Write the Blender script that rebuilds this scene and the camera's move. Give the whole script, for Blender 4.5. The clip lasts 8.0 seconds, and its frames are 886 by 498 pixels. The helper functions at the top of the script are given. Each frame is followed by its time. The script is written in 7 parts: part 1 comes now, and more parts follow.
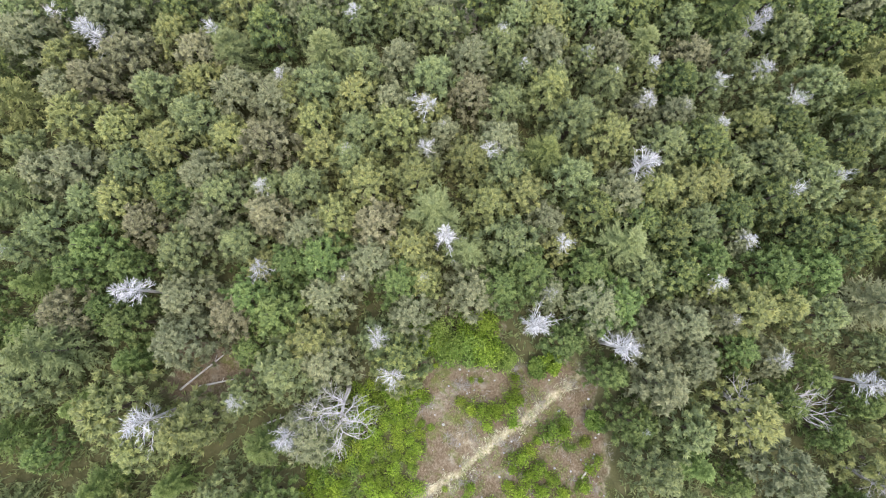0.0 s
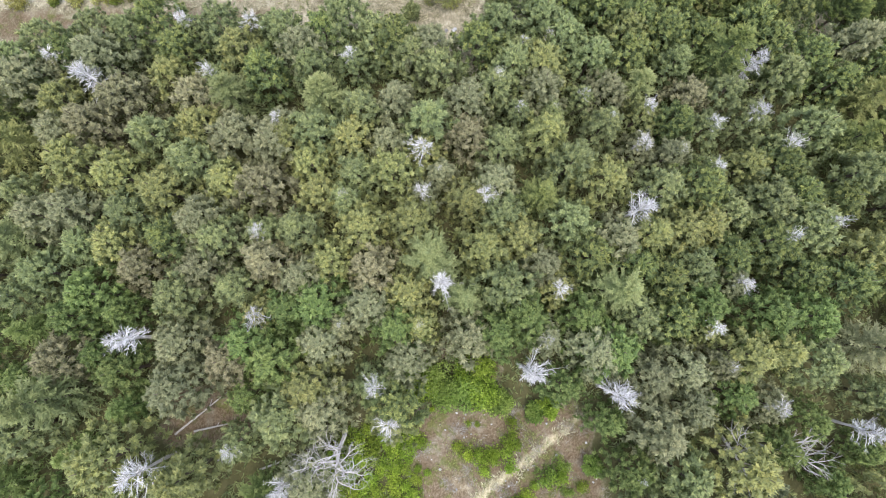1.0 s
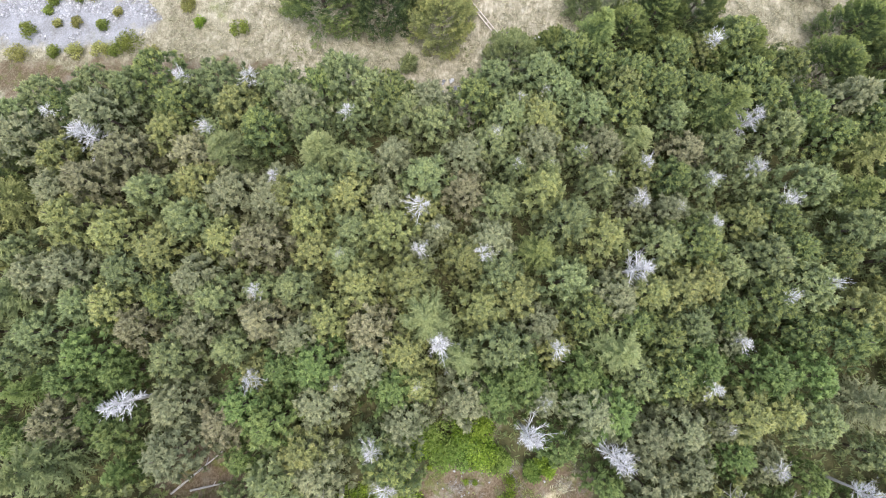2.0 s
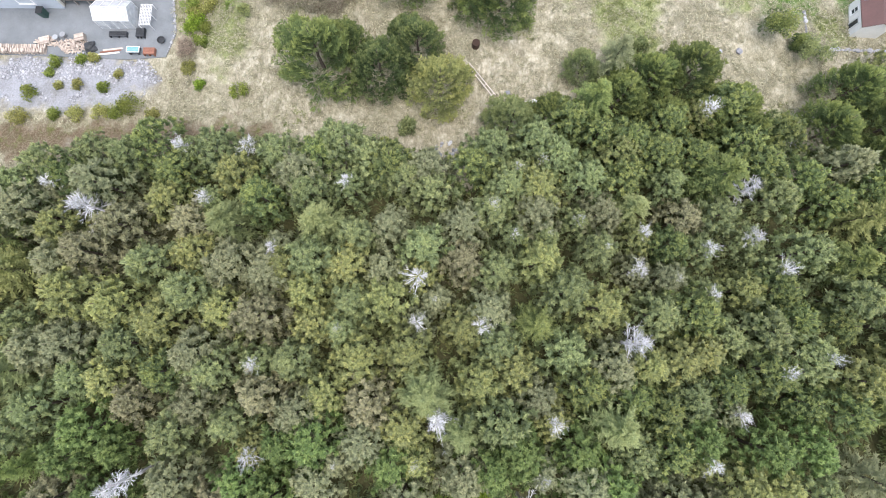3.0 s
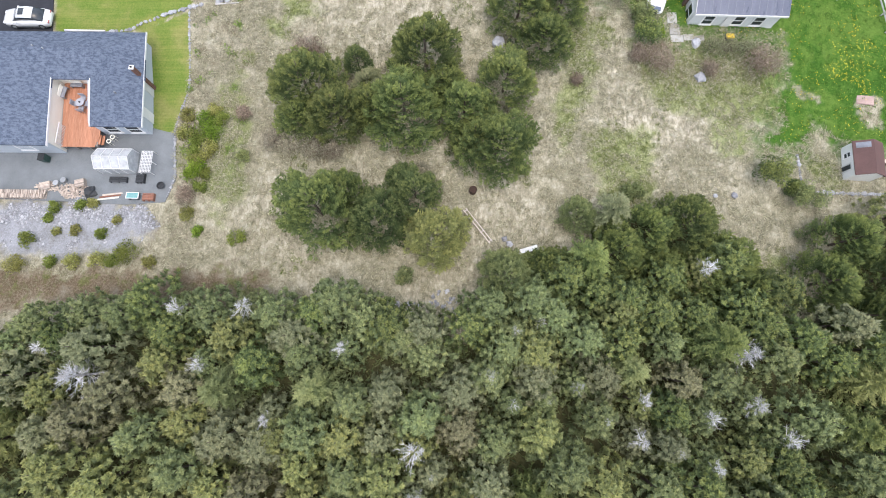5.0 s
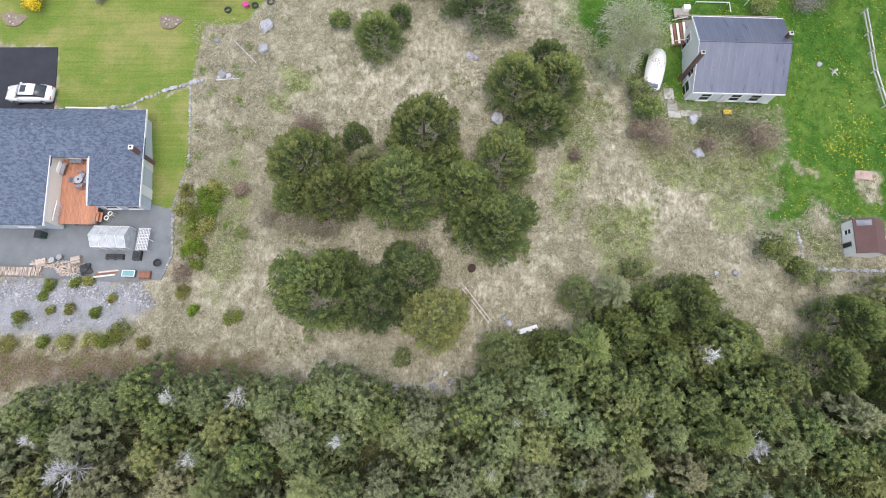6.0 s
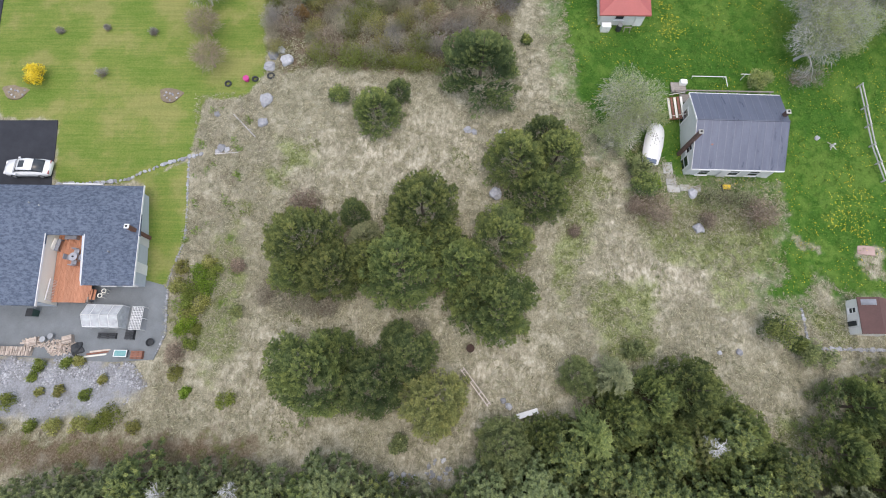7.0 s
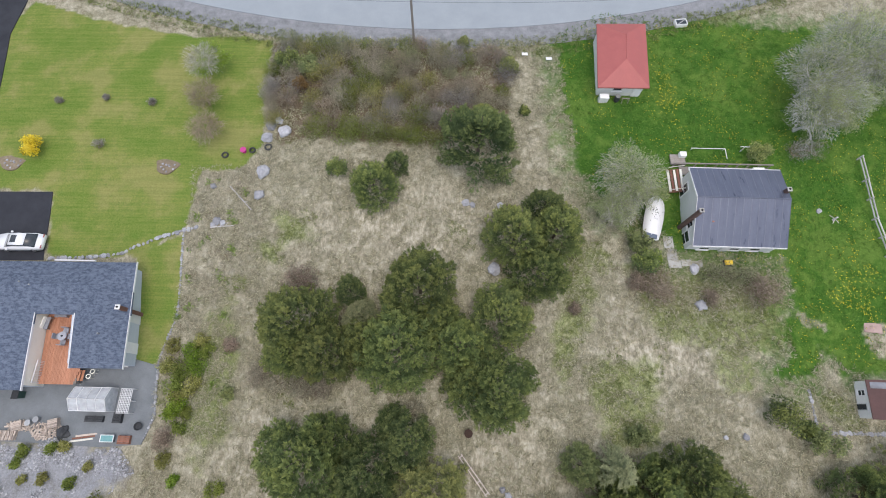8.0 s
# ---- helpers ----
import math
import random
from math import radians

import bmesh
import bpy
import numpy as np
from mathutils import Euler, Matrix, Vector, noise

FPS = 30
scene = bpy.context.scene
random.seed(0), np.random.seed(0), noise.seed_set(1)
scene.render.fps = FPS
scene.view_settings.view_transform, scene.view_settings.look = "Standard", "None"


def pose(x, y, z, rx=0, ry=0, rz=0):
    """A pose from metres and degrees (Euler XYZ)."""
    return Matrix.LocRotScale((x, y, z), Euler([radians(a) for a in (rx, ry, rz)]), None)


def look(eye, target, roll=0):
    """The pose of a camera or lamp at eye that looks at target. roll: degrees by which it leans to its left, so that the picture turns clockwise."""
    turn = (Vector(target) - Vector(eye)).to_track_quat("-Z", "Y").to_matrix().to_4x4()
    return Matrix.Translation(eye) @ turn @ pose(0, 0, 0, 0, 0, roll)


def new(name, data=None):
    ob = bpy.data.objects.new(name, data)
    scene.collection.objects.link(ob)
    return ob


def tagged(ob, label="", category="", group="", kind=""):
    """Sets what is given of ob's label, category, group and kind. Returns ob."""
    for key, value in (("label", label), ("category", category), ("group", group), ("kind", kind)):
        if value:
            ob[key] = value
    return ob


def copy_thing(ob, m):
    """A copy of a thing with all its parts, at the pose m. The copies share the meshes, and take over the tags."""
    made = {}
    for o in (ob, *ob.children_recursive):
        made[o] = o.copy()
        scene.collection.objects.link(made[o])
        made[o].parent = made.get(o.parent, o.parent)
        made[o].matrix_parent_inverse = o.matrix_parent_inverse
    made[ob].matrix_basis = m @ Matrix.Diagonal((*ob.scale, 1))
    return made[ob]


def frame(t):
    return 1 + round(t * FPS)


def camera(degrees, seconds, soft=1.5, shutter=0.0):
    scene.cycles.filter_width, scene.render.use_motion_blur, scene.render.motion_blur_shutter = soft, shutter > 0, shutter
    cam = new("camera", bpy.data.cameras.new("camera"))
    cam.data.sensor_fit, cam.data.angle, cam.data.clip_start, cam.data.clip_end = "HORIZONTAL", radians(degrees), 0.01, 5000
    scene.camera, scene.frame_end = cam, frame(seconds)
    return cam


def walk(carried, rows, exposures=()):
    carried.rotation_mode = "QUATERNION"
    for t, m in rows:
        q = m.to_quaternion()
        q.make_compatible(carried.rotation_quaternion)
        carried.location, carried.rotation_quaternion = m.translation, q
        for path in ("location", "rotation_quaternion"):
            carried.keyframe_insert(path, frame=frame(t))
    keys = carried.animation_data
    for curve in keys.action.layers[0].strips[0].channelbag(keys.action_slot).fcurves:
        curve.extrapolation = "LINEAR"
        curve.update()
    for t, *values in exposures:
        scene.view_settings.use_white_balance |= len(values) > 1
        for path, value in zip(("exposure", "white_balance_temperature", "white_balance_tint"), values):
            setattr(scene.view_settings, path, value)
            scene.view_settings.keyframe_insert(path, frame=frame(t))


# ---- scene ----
SKY, SUN = 0.172, 1.45
cam = camera(87.0, 8.0, 1.05)
# seconds, eye x y z, turn x y z
PATH = [
    (0.0, 0.374, 2.279, 39.946, 6.459, -0.310, 1.103),
    (0.5, 0.490, 3.772, 40.010, 6.644, -0.321, 1.065),
    (1.0, 0.581, 5.495, 40.165, 6.875, -0.331, 1.033),
    (2.5, 0.746, 12.109, 41.014, 7.960, -0.353, 0.970),
    (3.0, 0.775, 14.725, 41.380, 8.500, -0.358, 0.960),
    (3.5, 0.795, 17.482, 41.770, 9.151, -0.362, 0.956),
    (4.0, 0.811, 20.330, 42.176, 9.924, -0.364, 0.958),
    (4.5, 0.825, 23.223, 42.593, 10.822, -0.366, 0.966),
    (6.0, 0.887, 31.809, 43.881, 14.209, -0.363, 1.024),
    (6.5, 0.925, 34.587, 44.325, 15.499, -0.359, 1.054),
    (7.0, 0.976, 37.347, 44.781, 16.803, -0.355, 1.091),
    (7.5, 1.045, 40.145, 45.255, 18.063, -0.349, 1.133),
    (8.0, 1.133, 43.068, 45.757, 19.200, -0.342, 1.181),
]
walk(cam, [(t, pose(x, y, z, rx, ry, rz)) for t, x, y, z, rx, ry, rz in PATH], [(0.0, 0.92), (3.5, 0.93), (4.5, 0.74), (6.5, 0.37), (8.0, 0.08)])

# ---- light ----
world = bpy.data.worlds.new("overcast_sky")
scene.world = world
world.use_nodes = True
wn = world.node_tree
sky = wn.nodes.new("ShaderNodeTexSky")
sky.sky_type = "NISHITA"
sky.sun_disc = False
sky.sun_elevation = radians(78)
sky.sun_rotation = radians(156)
sky.air_density, sky.dust_density, sky.ozone_density = 1.0, 4.0, 1.0
wn.nodes["Background"].inputs["Strength"].default_value = SKY
wn.links.new(sky.outputs[0], wn.nodes["Background"].inputs["Color"])
sun_data = bpy.data.lights.new("sun", "SUN")
sun_data.energy, sun_data.angle, sun_data.color = SUN, radians(160), (1.0, 0.975, 0.935)
sun = new("sun", sun_data)
sun.matrix_world = look((0, 0, 120), (-4, 9, 70))


# ---- materials ----
def material(name, rough=0.8, metal=0.0):
    m = bpy.data.materials.new(name)
    m.use_nodes = True
    b = m.node_tree.nodes["Principled BSDF"]
    b.inputs["Roughness"].default_value, b.inputs["Metallic"].default_value = rough, metal
    b.inputs["Specular IOR Level"].default_value = 0.3
    return m, m.node_tree, b


def nd(nt, kind, **values):
    n = nt.nodes.new(kind)
    for key, value in values.items():
        if key in n.inputs:
            n.inputs[key].default_value = value
    return n


def ramp(nt, fac, stops):
    r = nt.nodes.new("ShaderNodeValToRGB")
    while len(r.color_ramp.elements) < len(stops):
        r.color_ramp.elements.new(0.5)
    for e, (p, c) in zip(r.color_ramp.elements, stops):
        e.position, e.color = p, (*c, 1)
    nt.links.new(fac, r.inputs[0])
    return r.outputs[0]


def mix(nt, fac, a, b, mode="MIX"):
    n = nt.nodes.new("ShaderNodeMixRGB")
    n.blend_type = mode
    for k, v in ((0, fac), (1, a), (2, b)):
        if isinstance(v, bpy.types.NodeSocket):
            nt.links.new(v, n.inputs[k])
        else:
            n.inputs[k].default_value = v if k == 0 else (*v, 1)
    return n.outputs[0]


def noise_of(nt, scale, detail=4.0, rough=0.6, coord=None, stretch=None):
    if coord is None:
        coord = nt.nodes.new("ShaderNodeTexCoord").outputs["Object"]
    if stretch:
        mp = nt.nodes.new("ShaderNodeMapping")
        mp.inputs["Scale"].default_value = stretch
        nt.links.new(coord, mp.inputs[0])
        coord = mp.outputs[0]
    n = nt.nodes.new("ShaderNodeTexNoise")
    n.inputs["Scale"].default_value, n.inputs["Detail"].default_value, n.inputs["Roughness"].default_value = scale, detail, rough
    nt.links.new(coord, n.inputs["Vector"])
    return n.outputs["Fac"]


def relief(nt, bsdf, height, strength=0.5, distance=0.05):
    b = nt.nodes.new("ShaderNodeBump")
    b.inputs["Strength"].default_value, b.inputs["Distance"].default_value = strength, distance
    nt.links.new(height, b.inputs["Height"])
    nt.links.new(b.outputs[0], bsdf.inputs["Normal"])


def plain(name, dark, light, scale=3.0, rough=0.7, metal=0.0, bump=0.3, stretch=None, spread=0.25, fine=None, islands=False):
    """A surface with a coarse and a fine variation and a shift from thing to thing."""
    m, nt, b = material(name, rough, metal)
    base = ramp(nt, noise_of(nt, scale, 6, 0.65, stretch=stretch), [(0.3, dark), (0.7, light)])
    grain = noise_of(nt, fine or scale * 9, 3, 0.7, stretch=stretch)
    col = mix(nt, 0.35, base, ramp(nt, grain, [(0.25, tuple(c * 0.75 for c in dark)), (0.75, tuple(min(1, c * 1.12) for c in light))]))
    info = nt.nodes.new("ShaderNodeObjectInfo")
    shift = nt.nodes.new("ShaderNodeHueSaturation")
    mr = nd(nt, "ShaderNodeMapRange")
    mr.inputs[3].default_value, mr.inputs[4].default_value = 1 - spread, 1 + spread * 0.6
    nt.links.new(nt.nodes.new("ShaderNodeNewGeometry").outputs["Random Per Island"] if islands else info.outputs["Random"], mr.inputs[0])
    nt.links.new(mr.outputs[0], shift.inputs["Value"])
    nt.links.new(col, shift.inputs["Color"])
    nt.links.new(shift.outputs[0], b.inputs["Base Color"])
    if bump:
        relief(nt, b, grain, bump, 0.02)
    return m


def foliage(name, shade, body, tip_light, rough=0.6, thin=0.48):
    """Leaves: painted crown shade, lighter tips, each spray and each tree a little different."""
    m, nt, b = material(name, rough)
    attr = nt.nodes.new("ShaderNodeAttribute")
    attr.attribute_name = "tip_light"
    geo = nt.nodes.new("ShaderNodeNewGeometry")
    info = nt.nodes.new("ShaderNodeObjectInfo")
    col = ramp(nt, attr.outputs["Fac"], [(0.0, shade), (0.45, body), (0.95, tip_light)])
    hs = nt.nodes.new("ShaderNodeHueSaturation")
    for src, slot, lo, hi in ((geo.outputs["Random Per Island"], "Value", 0.8, 1.2), (info.outputs["Random"], "Hue", 0.489, 0.508)):
        mr = nd(nt, "ShaderNodeMapRange")
        mr.inputs[3].default_value, mr.inputs[4].default_value = lo, hi
        nt.links.new(src, mr.inputs[0])
        nt.links.new(mr.outputs[0], hs.inputs[slot])
    nt.links.new(col, hs.inputs["Color"])
    hs2 = nt.nodes.new("ShaderNodeHueSaturation")
    mr = nd(nt, "ShaderNodeMapRange")
    mr.inputs[3].default_value, mr.inputs[4].default_value = 0.84, 1.16
    sep = nt.nodes.new("ShaderNodeMath")
    sep.operation = "FRACT"
    mul = nt.nodes.new("ShaderNodeMath")
    mul.operation = "MULTIPLY"
    mul.inputs[1].default_value = 7.31
    nt.links.new(info.outputs["Random"], mul.inputs[0])
    nt.links.new(mul.outputs[0], sep.inputs[0])
    nt.links.new(sep.outputs[0], mr.inputs[0])
    nt.links.new(mr.outputs[0], hs2.inputs["Value"])
    nt.links.new(hs.outputs[0], hs2.inputs["Color"])
    nt.links.new(hs2.outputs[0], b.inputs["Base Color"])
    if thin:
        tr = nt.nodes.new("ShaderNodeBsdfTranslucent")
        nt.links.new(hs2.outputs[0], tr.inputs["Color"])
        ms = nt.nodes.new("ShaderNodeMixShader")
        ms.inputs[0].default_value = thin
        nt.links.new(b.outputs[0], ms.inputs[1])
        nt.links.new(tr.outputs[0], ms.inputs[2])
        nt.links.new(ms.outputs[0], nt.nodes["Material Output"].inputs[0])
    return m


# ---- the lie of the land ----
YK = np.array([-60, -24, -12, 0, 12, 24, 36, 48, 60, 72, 84, 100, 140.0])
HK = np.array([0.9, 1.0, 1.0, 0.8, -0.1, -0.9, -1.2, -0.65, 0.55, 1.4, 1.3, 1.3, 1.3])


def height(x, y):
    """The ground's height at x, y (numbers or arrays)."""
    x, y = np.asarray(x, float), np.asarray(y, float)
    u, v = np.clip(x / 40, -1.4, 1.4), (np.clip(y, -20, 90) - 45) / 40
    i = np.clip(np.searchsorted(YK, y) - 1, 0, len(YK) - 2)
    f = np.clip((y - YK[i]) / (YK[i + 1] - YK[i]), 0, 1)
    f = f * f * (3 - 2 * f)
    return HK[i] * (1 - f) + HK[i + 1] * f - 0.06 * u - 0.472 * u * u + 0.426 * u * v


def inside(poly, x, y):
    """Signed distance to a polygon's edge, positive inside."""
    p = np.array(poly, float)
    q = np.roll(p, -1, 0)
    best = np.full(np.shape(x), 1e9)
    odd = np.zeros(np.shape(x), bool)
    for (ax, ay), (bx, by) in zip(p, q):
        dx, dy = bx - ax, by - ay
        t = np.clip(((x - ax) * dx + (y - ay) * dy) / (dx * dx + dy * dy + 1e-9), 0, 1)
        best = np.minimum(best, np.hypot(x - ax - t * dx, y - ay - t * dy))
        cross = (ay > y) != (by > y)
        odd ^= cross & (x < ax + (y - ay) * dx / (dy + (1e-9 if dy == 0 else 0)))
    return np.where(odd, best, -best)


def wobble(x, y, s, k=0):
    """Soft uneven values about -1 to 1, of size s metres."""
    a, b = x / s, y / s
    return (np.sin(a * 1.7 + k + 1.3 * np.sin(b * 1.1 + k)) + np.sin(b * 2.1 - k * 2 + 1.7 * np.sin(a * 0.9 - k)) + np.sin(a * 4.3 + b * 3.1 + k * 3) * 0.5) / 2.5


def part(name, bm, mat, parent=None, label="", smooth=False):
    """Links a bmesh (or mesh) as one object, under a thing or a part where one is given."""
    if isinstance(bm, bmesh.types.BMesh):
        me = bpy.data.meshes.new(name)
        bm.to_mesh(me)
        bm.free()
    else:
        me = bm
    if mat and not me.materials:
        me.materials.append(mat)
    if smooth:
        me.shade_smooth()
    ob = new(name, me)
    if parent:
        ob.parent = parent
    if label:
        tagged(ob, label)
    return ob


def mesh_of(name, verts, faces, mat=None, **attrs):
    me = bpy.data.meshes.new(name)
    me.from_pydata([tuple(v) for v in verts], [], [tuple(f) for f in faces])
    for key, values in attrs.items():
        a = me.attributes.new(key, "FLOAT", "POINT")
        a.data.foreach_set("value", np.asarray(values, np.float32))
    if mat:
        me.materials.append(mat)
    me.update()
    return me


def root(name, x, y, label, category, group="", z=None, turn=0.0, size=1.0, kind=""):
    """An empty at a thing's base, standing on the ground unless z is given."""
    ob = new(name)
    ob.empty_display_size = 0.1
    ob.matrix_basis = Matrix.LocRotScale((x, y, float(height(x, y)) if z is None else z), Euler((0, 0, radians(turn))), (size,) * 3)
    return tagged(ob, label, category, group, kind)


def box(bm, x0, x1, y0, y1, z0, z1, bevel=0.0):
    """Adds a box between two corners, with eased edges."""
    r = bmesh.ops.create_cube(bm, size=1)
    vs = r["verts"]
    bmesh.ops.scale(bm, vec=(x1 - x0, y1 - y0, z1 - z0), verts=vs)
    bmesh.ops.translate(bm, vec=((x0 + x1) / 2, (y0 + y1) / 2, (z0 + z1) / 2), verts=vs)
    if bevel:
        bmesh.ops.bevel(bm, geom=list({e for v in vs for e in v.link_edges}), offset=bevel, segments=1, affect="EDGES")
    return bm


def boxes(*all_boxes, bevel=0.0):
    bm = bmesh.new()
    for b in all_boxes:
        box(bm, *b, bevel=bevel)
    return bm


def rod(bm, a, b, r0, r1=None, n=6):
    """Adds a tapered round bar from a to b."""
    a, b = Vector(a), Vector(b)
    r1 = r0 if r1 is None else r1
    q = (b - a).to_track_quat("Z", "Y")
    rings = []
    for p, r in ((a, r0), (b, r1)):
        rings.append([bm.verts.new(p + q @ Vector((r * math.cos(6.2832 * i / n), r * math.sin(6.2832 * i / n), 0))) for i in range(n)])
    for i in range(n):
        bm.faces.new((rings[0][i], rings[0][(i + 1) % n], rings[1][(i + 1) % n], rings[1][i]))
    bm.faces.new(rings[0][::-1])
    bm.faces.new(rings[1])
    return bm


def prism(points, z0, z1, bm=None):
    """An upright prism over a polygon given counter-clockwise."""
    bm = bm or bmesh.new()
    lo = [bm.verts.new((x, y, z0)) for x, y in points]
    hi = [bm.verts.new((x, y, z1)) for x, y in points]
    n = len(points)
    bm.faces.new(lo[::-1])
    bm.faces.new(hi)
    for i in range(n):
        bm.faces.new((lo[i], lo[(i + 1) % n], hi[(i + 1) % n], hi[i]))
    return bm

# ---- ground ----
LAWN_WEST = [(-54, 86), (-51, 91.0), (-39.7, 87.2), (-29.9, 85.2), (-25.4, 85.3), (-19.9, 84.6), (-19.4, 75.9), (-18.9, 70), (-21, 67.3), (-25.2, 67), (-25.8, 60.9), (-30.4, 57.4), (-39.6, 57.3), (-40.9, 64.5), (-46.9, 64.8), (-52, 72), (-54, 80)]
LAWN_STRIP = [(-30.4, 57.6), (-25.9, 60.0), (-25.2, 53.7), (-25.6, 49.8), (-26.5, 47.0), (-29.5, 46.6)]
LAWN_EAST = [(13.6, 86), (19.6, 89.8), (29.3, 89.4), (38.7, 87.9), (60, 88), (60, 46), (44.6, 47.1), (40.5, 47.5), (39.2, 49), (37.6, 46.5), (34.8, 46.4), (33.7, 47.4), (35.4, 49.4), (35.4, 51.7), (36, 54.1), (35.8, 56.4), (33, 57.2), (25.1, 58.2), (22.7, 61.9), (18.2, 63.5), (15.3, 68), (14.0, 76.5)]
DRIVE = [(-62, 64.4), (-40.95, 64.5), (-39.95, 56.9), (-62, 56.7)]
DRIVE_NORTH = [(-64, 91.5), (-52.2, 91.3), (-52.6, 85.8), (-50.3, 74.2), (-50.9, 64.6), (-64, 64.6)]
YARD = [(-50, 45.6), (-29.5, 47.5), (-26.3, 46.7), (-25.6, 42.1), (-26.5, 39.6), (-30.4, 39.3), (-35.3, 39.5), (-50, 39.9)]
RUBBLE = [(-52, 39.6), (-36.2, 39.5), (-31.7, 39.4), (-28.6, 38.9), (-27.2, 37.4), (-28.4, 35.7), (-31, 34.7), (-38.5, 33.9), (-44, 34.6), (-52, 35.5)]
BRUSH = [(-19.6, 84.2), (-14.4, 83.8), (-3.8, 84.2), (8.6, 83.1), (8.0, 75.6), (1, 70.6), (-8.1, 71.0), (-13.2, 71.4), (-16.9, 70), (-19.2, 75)]
FOREST = [(-70, 24), (-48, 25.7), (-40.7, 27.6), (-34.6, 28.8), (-28, 31), (-19.8, 30.6), (-6.9, 29.8), (-0.4, 28.6), (2.6, 27.8), (5, 32), (10, 34.2), (13, 36), (15.2, 40.2), (20, 40.4), (25, 41), (28, 38), (31.5, 34.5), (33.6, 30), (36.5, 30), (37.5, 36), (39, 40), (46, 41), (60, 41), (70, 60), (300, 60), (300, -400), (-300, -400), (-300, 24)]
CLEARING = [(-5.9, -3.6), (-3.2, -2.2), (-1.2, -1.7), (0.0, -2.8), (4.2, -3.0), (7.5, -2.7), (11.7, -2.2), (13.3, -3.7), (13.2, -6.0), (13.9, -8.6), (14.2, -13.1), (14, -19), (-3, -19), (-2.0, -13), (-1.6, -9), (-2.4, -6), (-4, -4.6)]
GLADE = [(-22, -5.5), (-15, -6.5), (-13.5, -3), (-16, -1), (-21, -2)]
GARDEN = [(24.5, 59.2), (36, 59.2), (36.6, 55.5), (33, 53.2), (24, 52.6), (19.5, 54), (20, 57)]
PALE = [(17.3, 54.5), (18.8, 54.3), (20.6, 52.1), (29, 51.2), (34.5, 48.5), (30, 45.6), (17.3, 47.5)]
GAP = [(-4.4, 2.8), (-3.8, 4.0), (2.2, 2.2), (6.0, 0.5), (5.4, -0.8), (1.6, 0.7)]
SHRUBS_WEST = [(-9.2, -9.2), (-8.7, -6.9), (-7.6, -5.9), (-6.5, -4.9), (-4.9, -4.4), (-2.2, -4.2), (-1.2, -4.8), (-1.8, -6.8), (-0.7, -8.3), (-1.4, -9.6), (-1.6, -11.3), (-1.2, -13.0), (-2.5, -19), (-10, -19), (-9.6, -13)]
SANDY = [[(36.6, 53.9), (37.7, 52.8), (40.0, 52.3), (39.5, 51.6), (37.4, 52.0)], [(38.5, 47.9), (39.9, 47.7), (40.1, 45.1), (39.2, 42.9), (38.4, 45.0)], [(43.2, 52.2), (46.5, 52.2), (46.0, 48.9), (43.9, 49.4)]]
SHRUBS_NORTH = [(-1.8, -0.4), (1, 0.7), (5.4, -0.4), (6.6, -2.6), (5, -3.3), (-1.2, -2.6)]
WEEDS = [(-26, 67.5), (-18.6, 68), (-17.5, 60), (-18.5, 52), (-20.5, 44), (-25.5, 40), (-26.5, 46.5), (-25.3, 52), (-25.6, 60)]
TRAIL = [(-3.4, -15), (-1.1, -13.2), (1.1, -11.8), (2.9, -10.7), (4.3, -9.4), (6.1, -8.1), (7.9, -6.7), (9.6, -5.4), (11.2, -4.2), (12.2, -3.1)]
GREENER = [[(12.5, 60.4), (15.4, 59.2), (16.9, 54.6), (15, 50.1), (13, 45.3), (11.5, 47.9), (13.5, 54.5)], [(14.5, 48), (22.6, 48.1), (21.7, 40), (17, 39.9)], [(-21.7, 46.6), (-18.6, 46.2), (-18.6, 39.6), (-20.7, 39.6)], [(-17.1, 63), (-13.7, 62.3), (-12, 59.2), (-16, 58.8)], [(20, 57.5), (36, 57.5), (36, 49.5), (30, 48.4), (22, 50.5)]]


def steps():
    """Grid lines: half a metre over the place, widening to the horizon."""
    far = [4, 10, 22, 50, 110, 240, 520, 1100, 2400]
    xs = [-64 - f for f in far[::-1]] + list(np.arange(-64, 64.01, 0.5)) + [64 + f for f in far]
    ys = [-34 - f for f in far[::-1]] + list(np.arange(-34, 106.01, 0.5)) + [106 + f for f in far]
    return np.array(xs), np.array(ys)


def soft(d, w):
    t = np.clip(d / (2 * w) + 0.5, 0, 1)
    return t * t * (3 - 2 * t)


def near_line(points, x, y):
    best = np.full(np.shape(x), 1e9)
    for (ax, ay), (bx, by) in zip(points[:-1], points[1:]):
        dx, dy = bx - ax, by - ay
        t = np.clip(((x - ax) * dx + (y - ay) * dy) / (dx * dx + dy * dy), 0, 1)
        best = np.minimum(best, np.hypot(x - ax - t * dx, y - ay - t * dy))
    return best


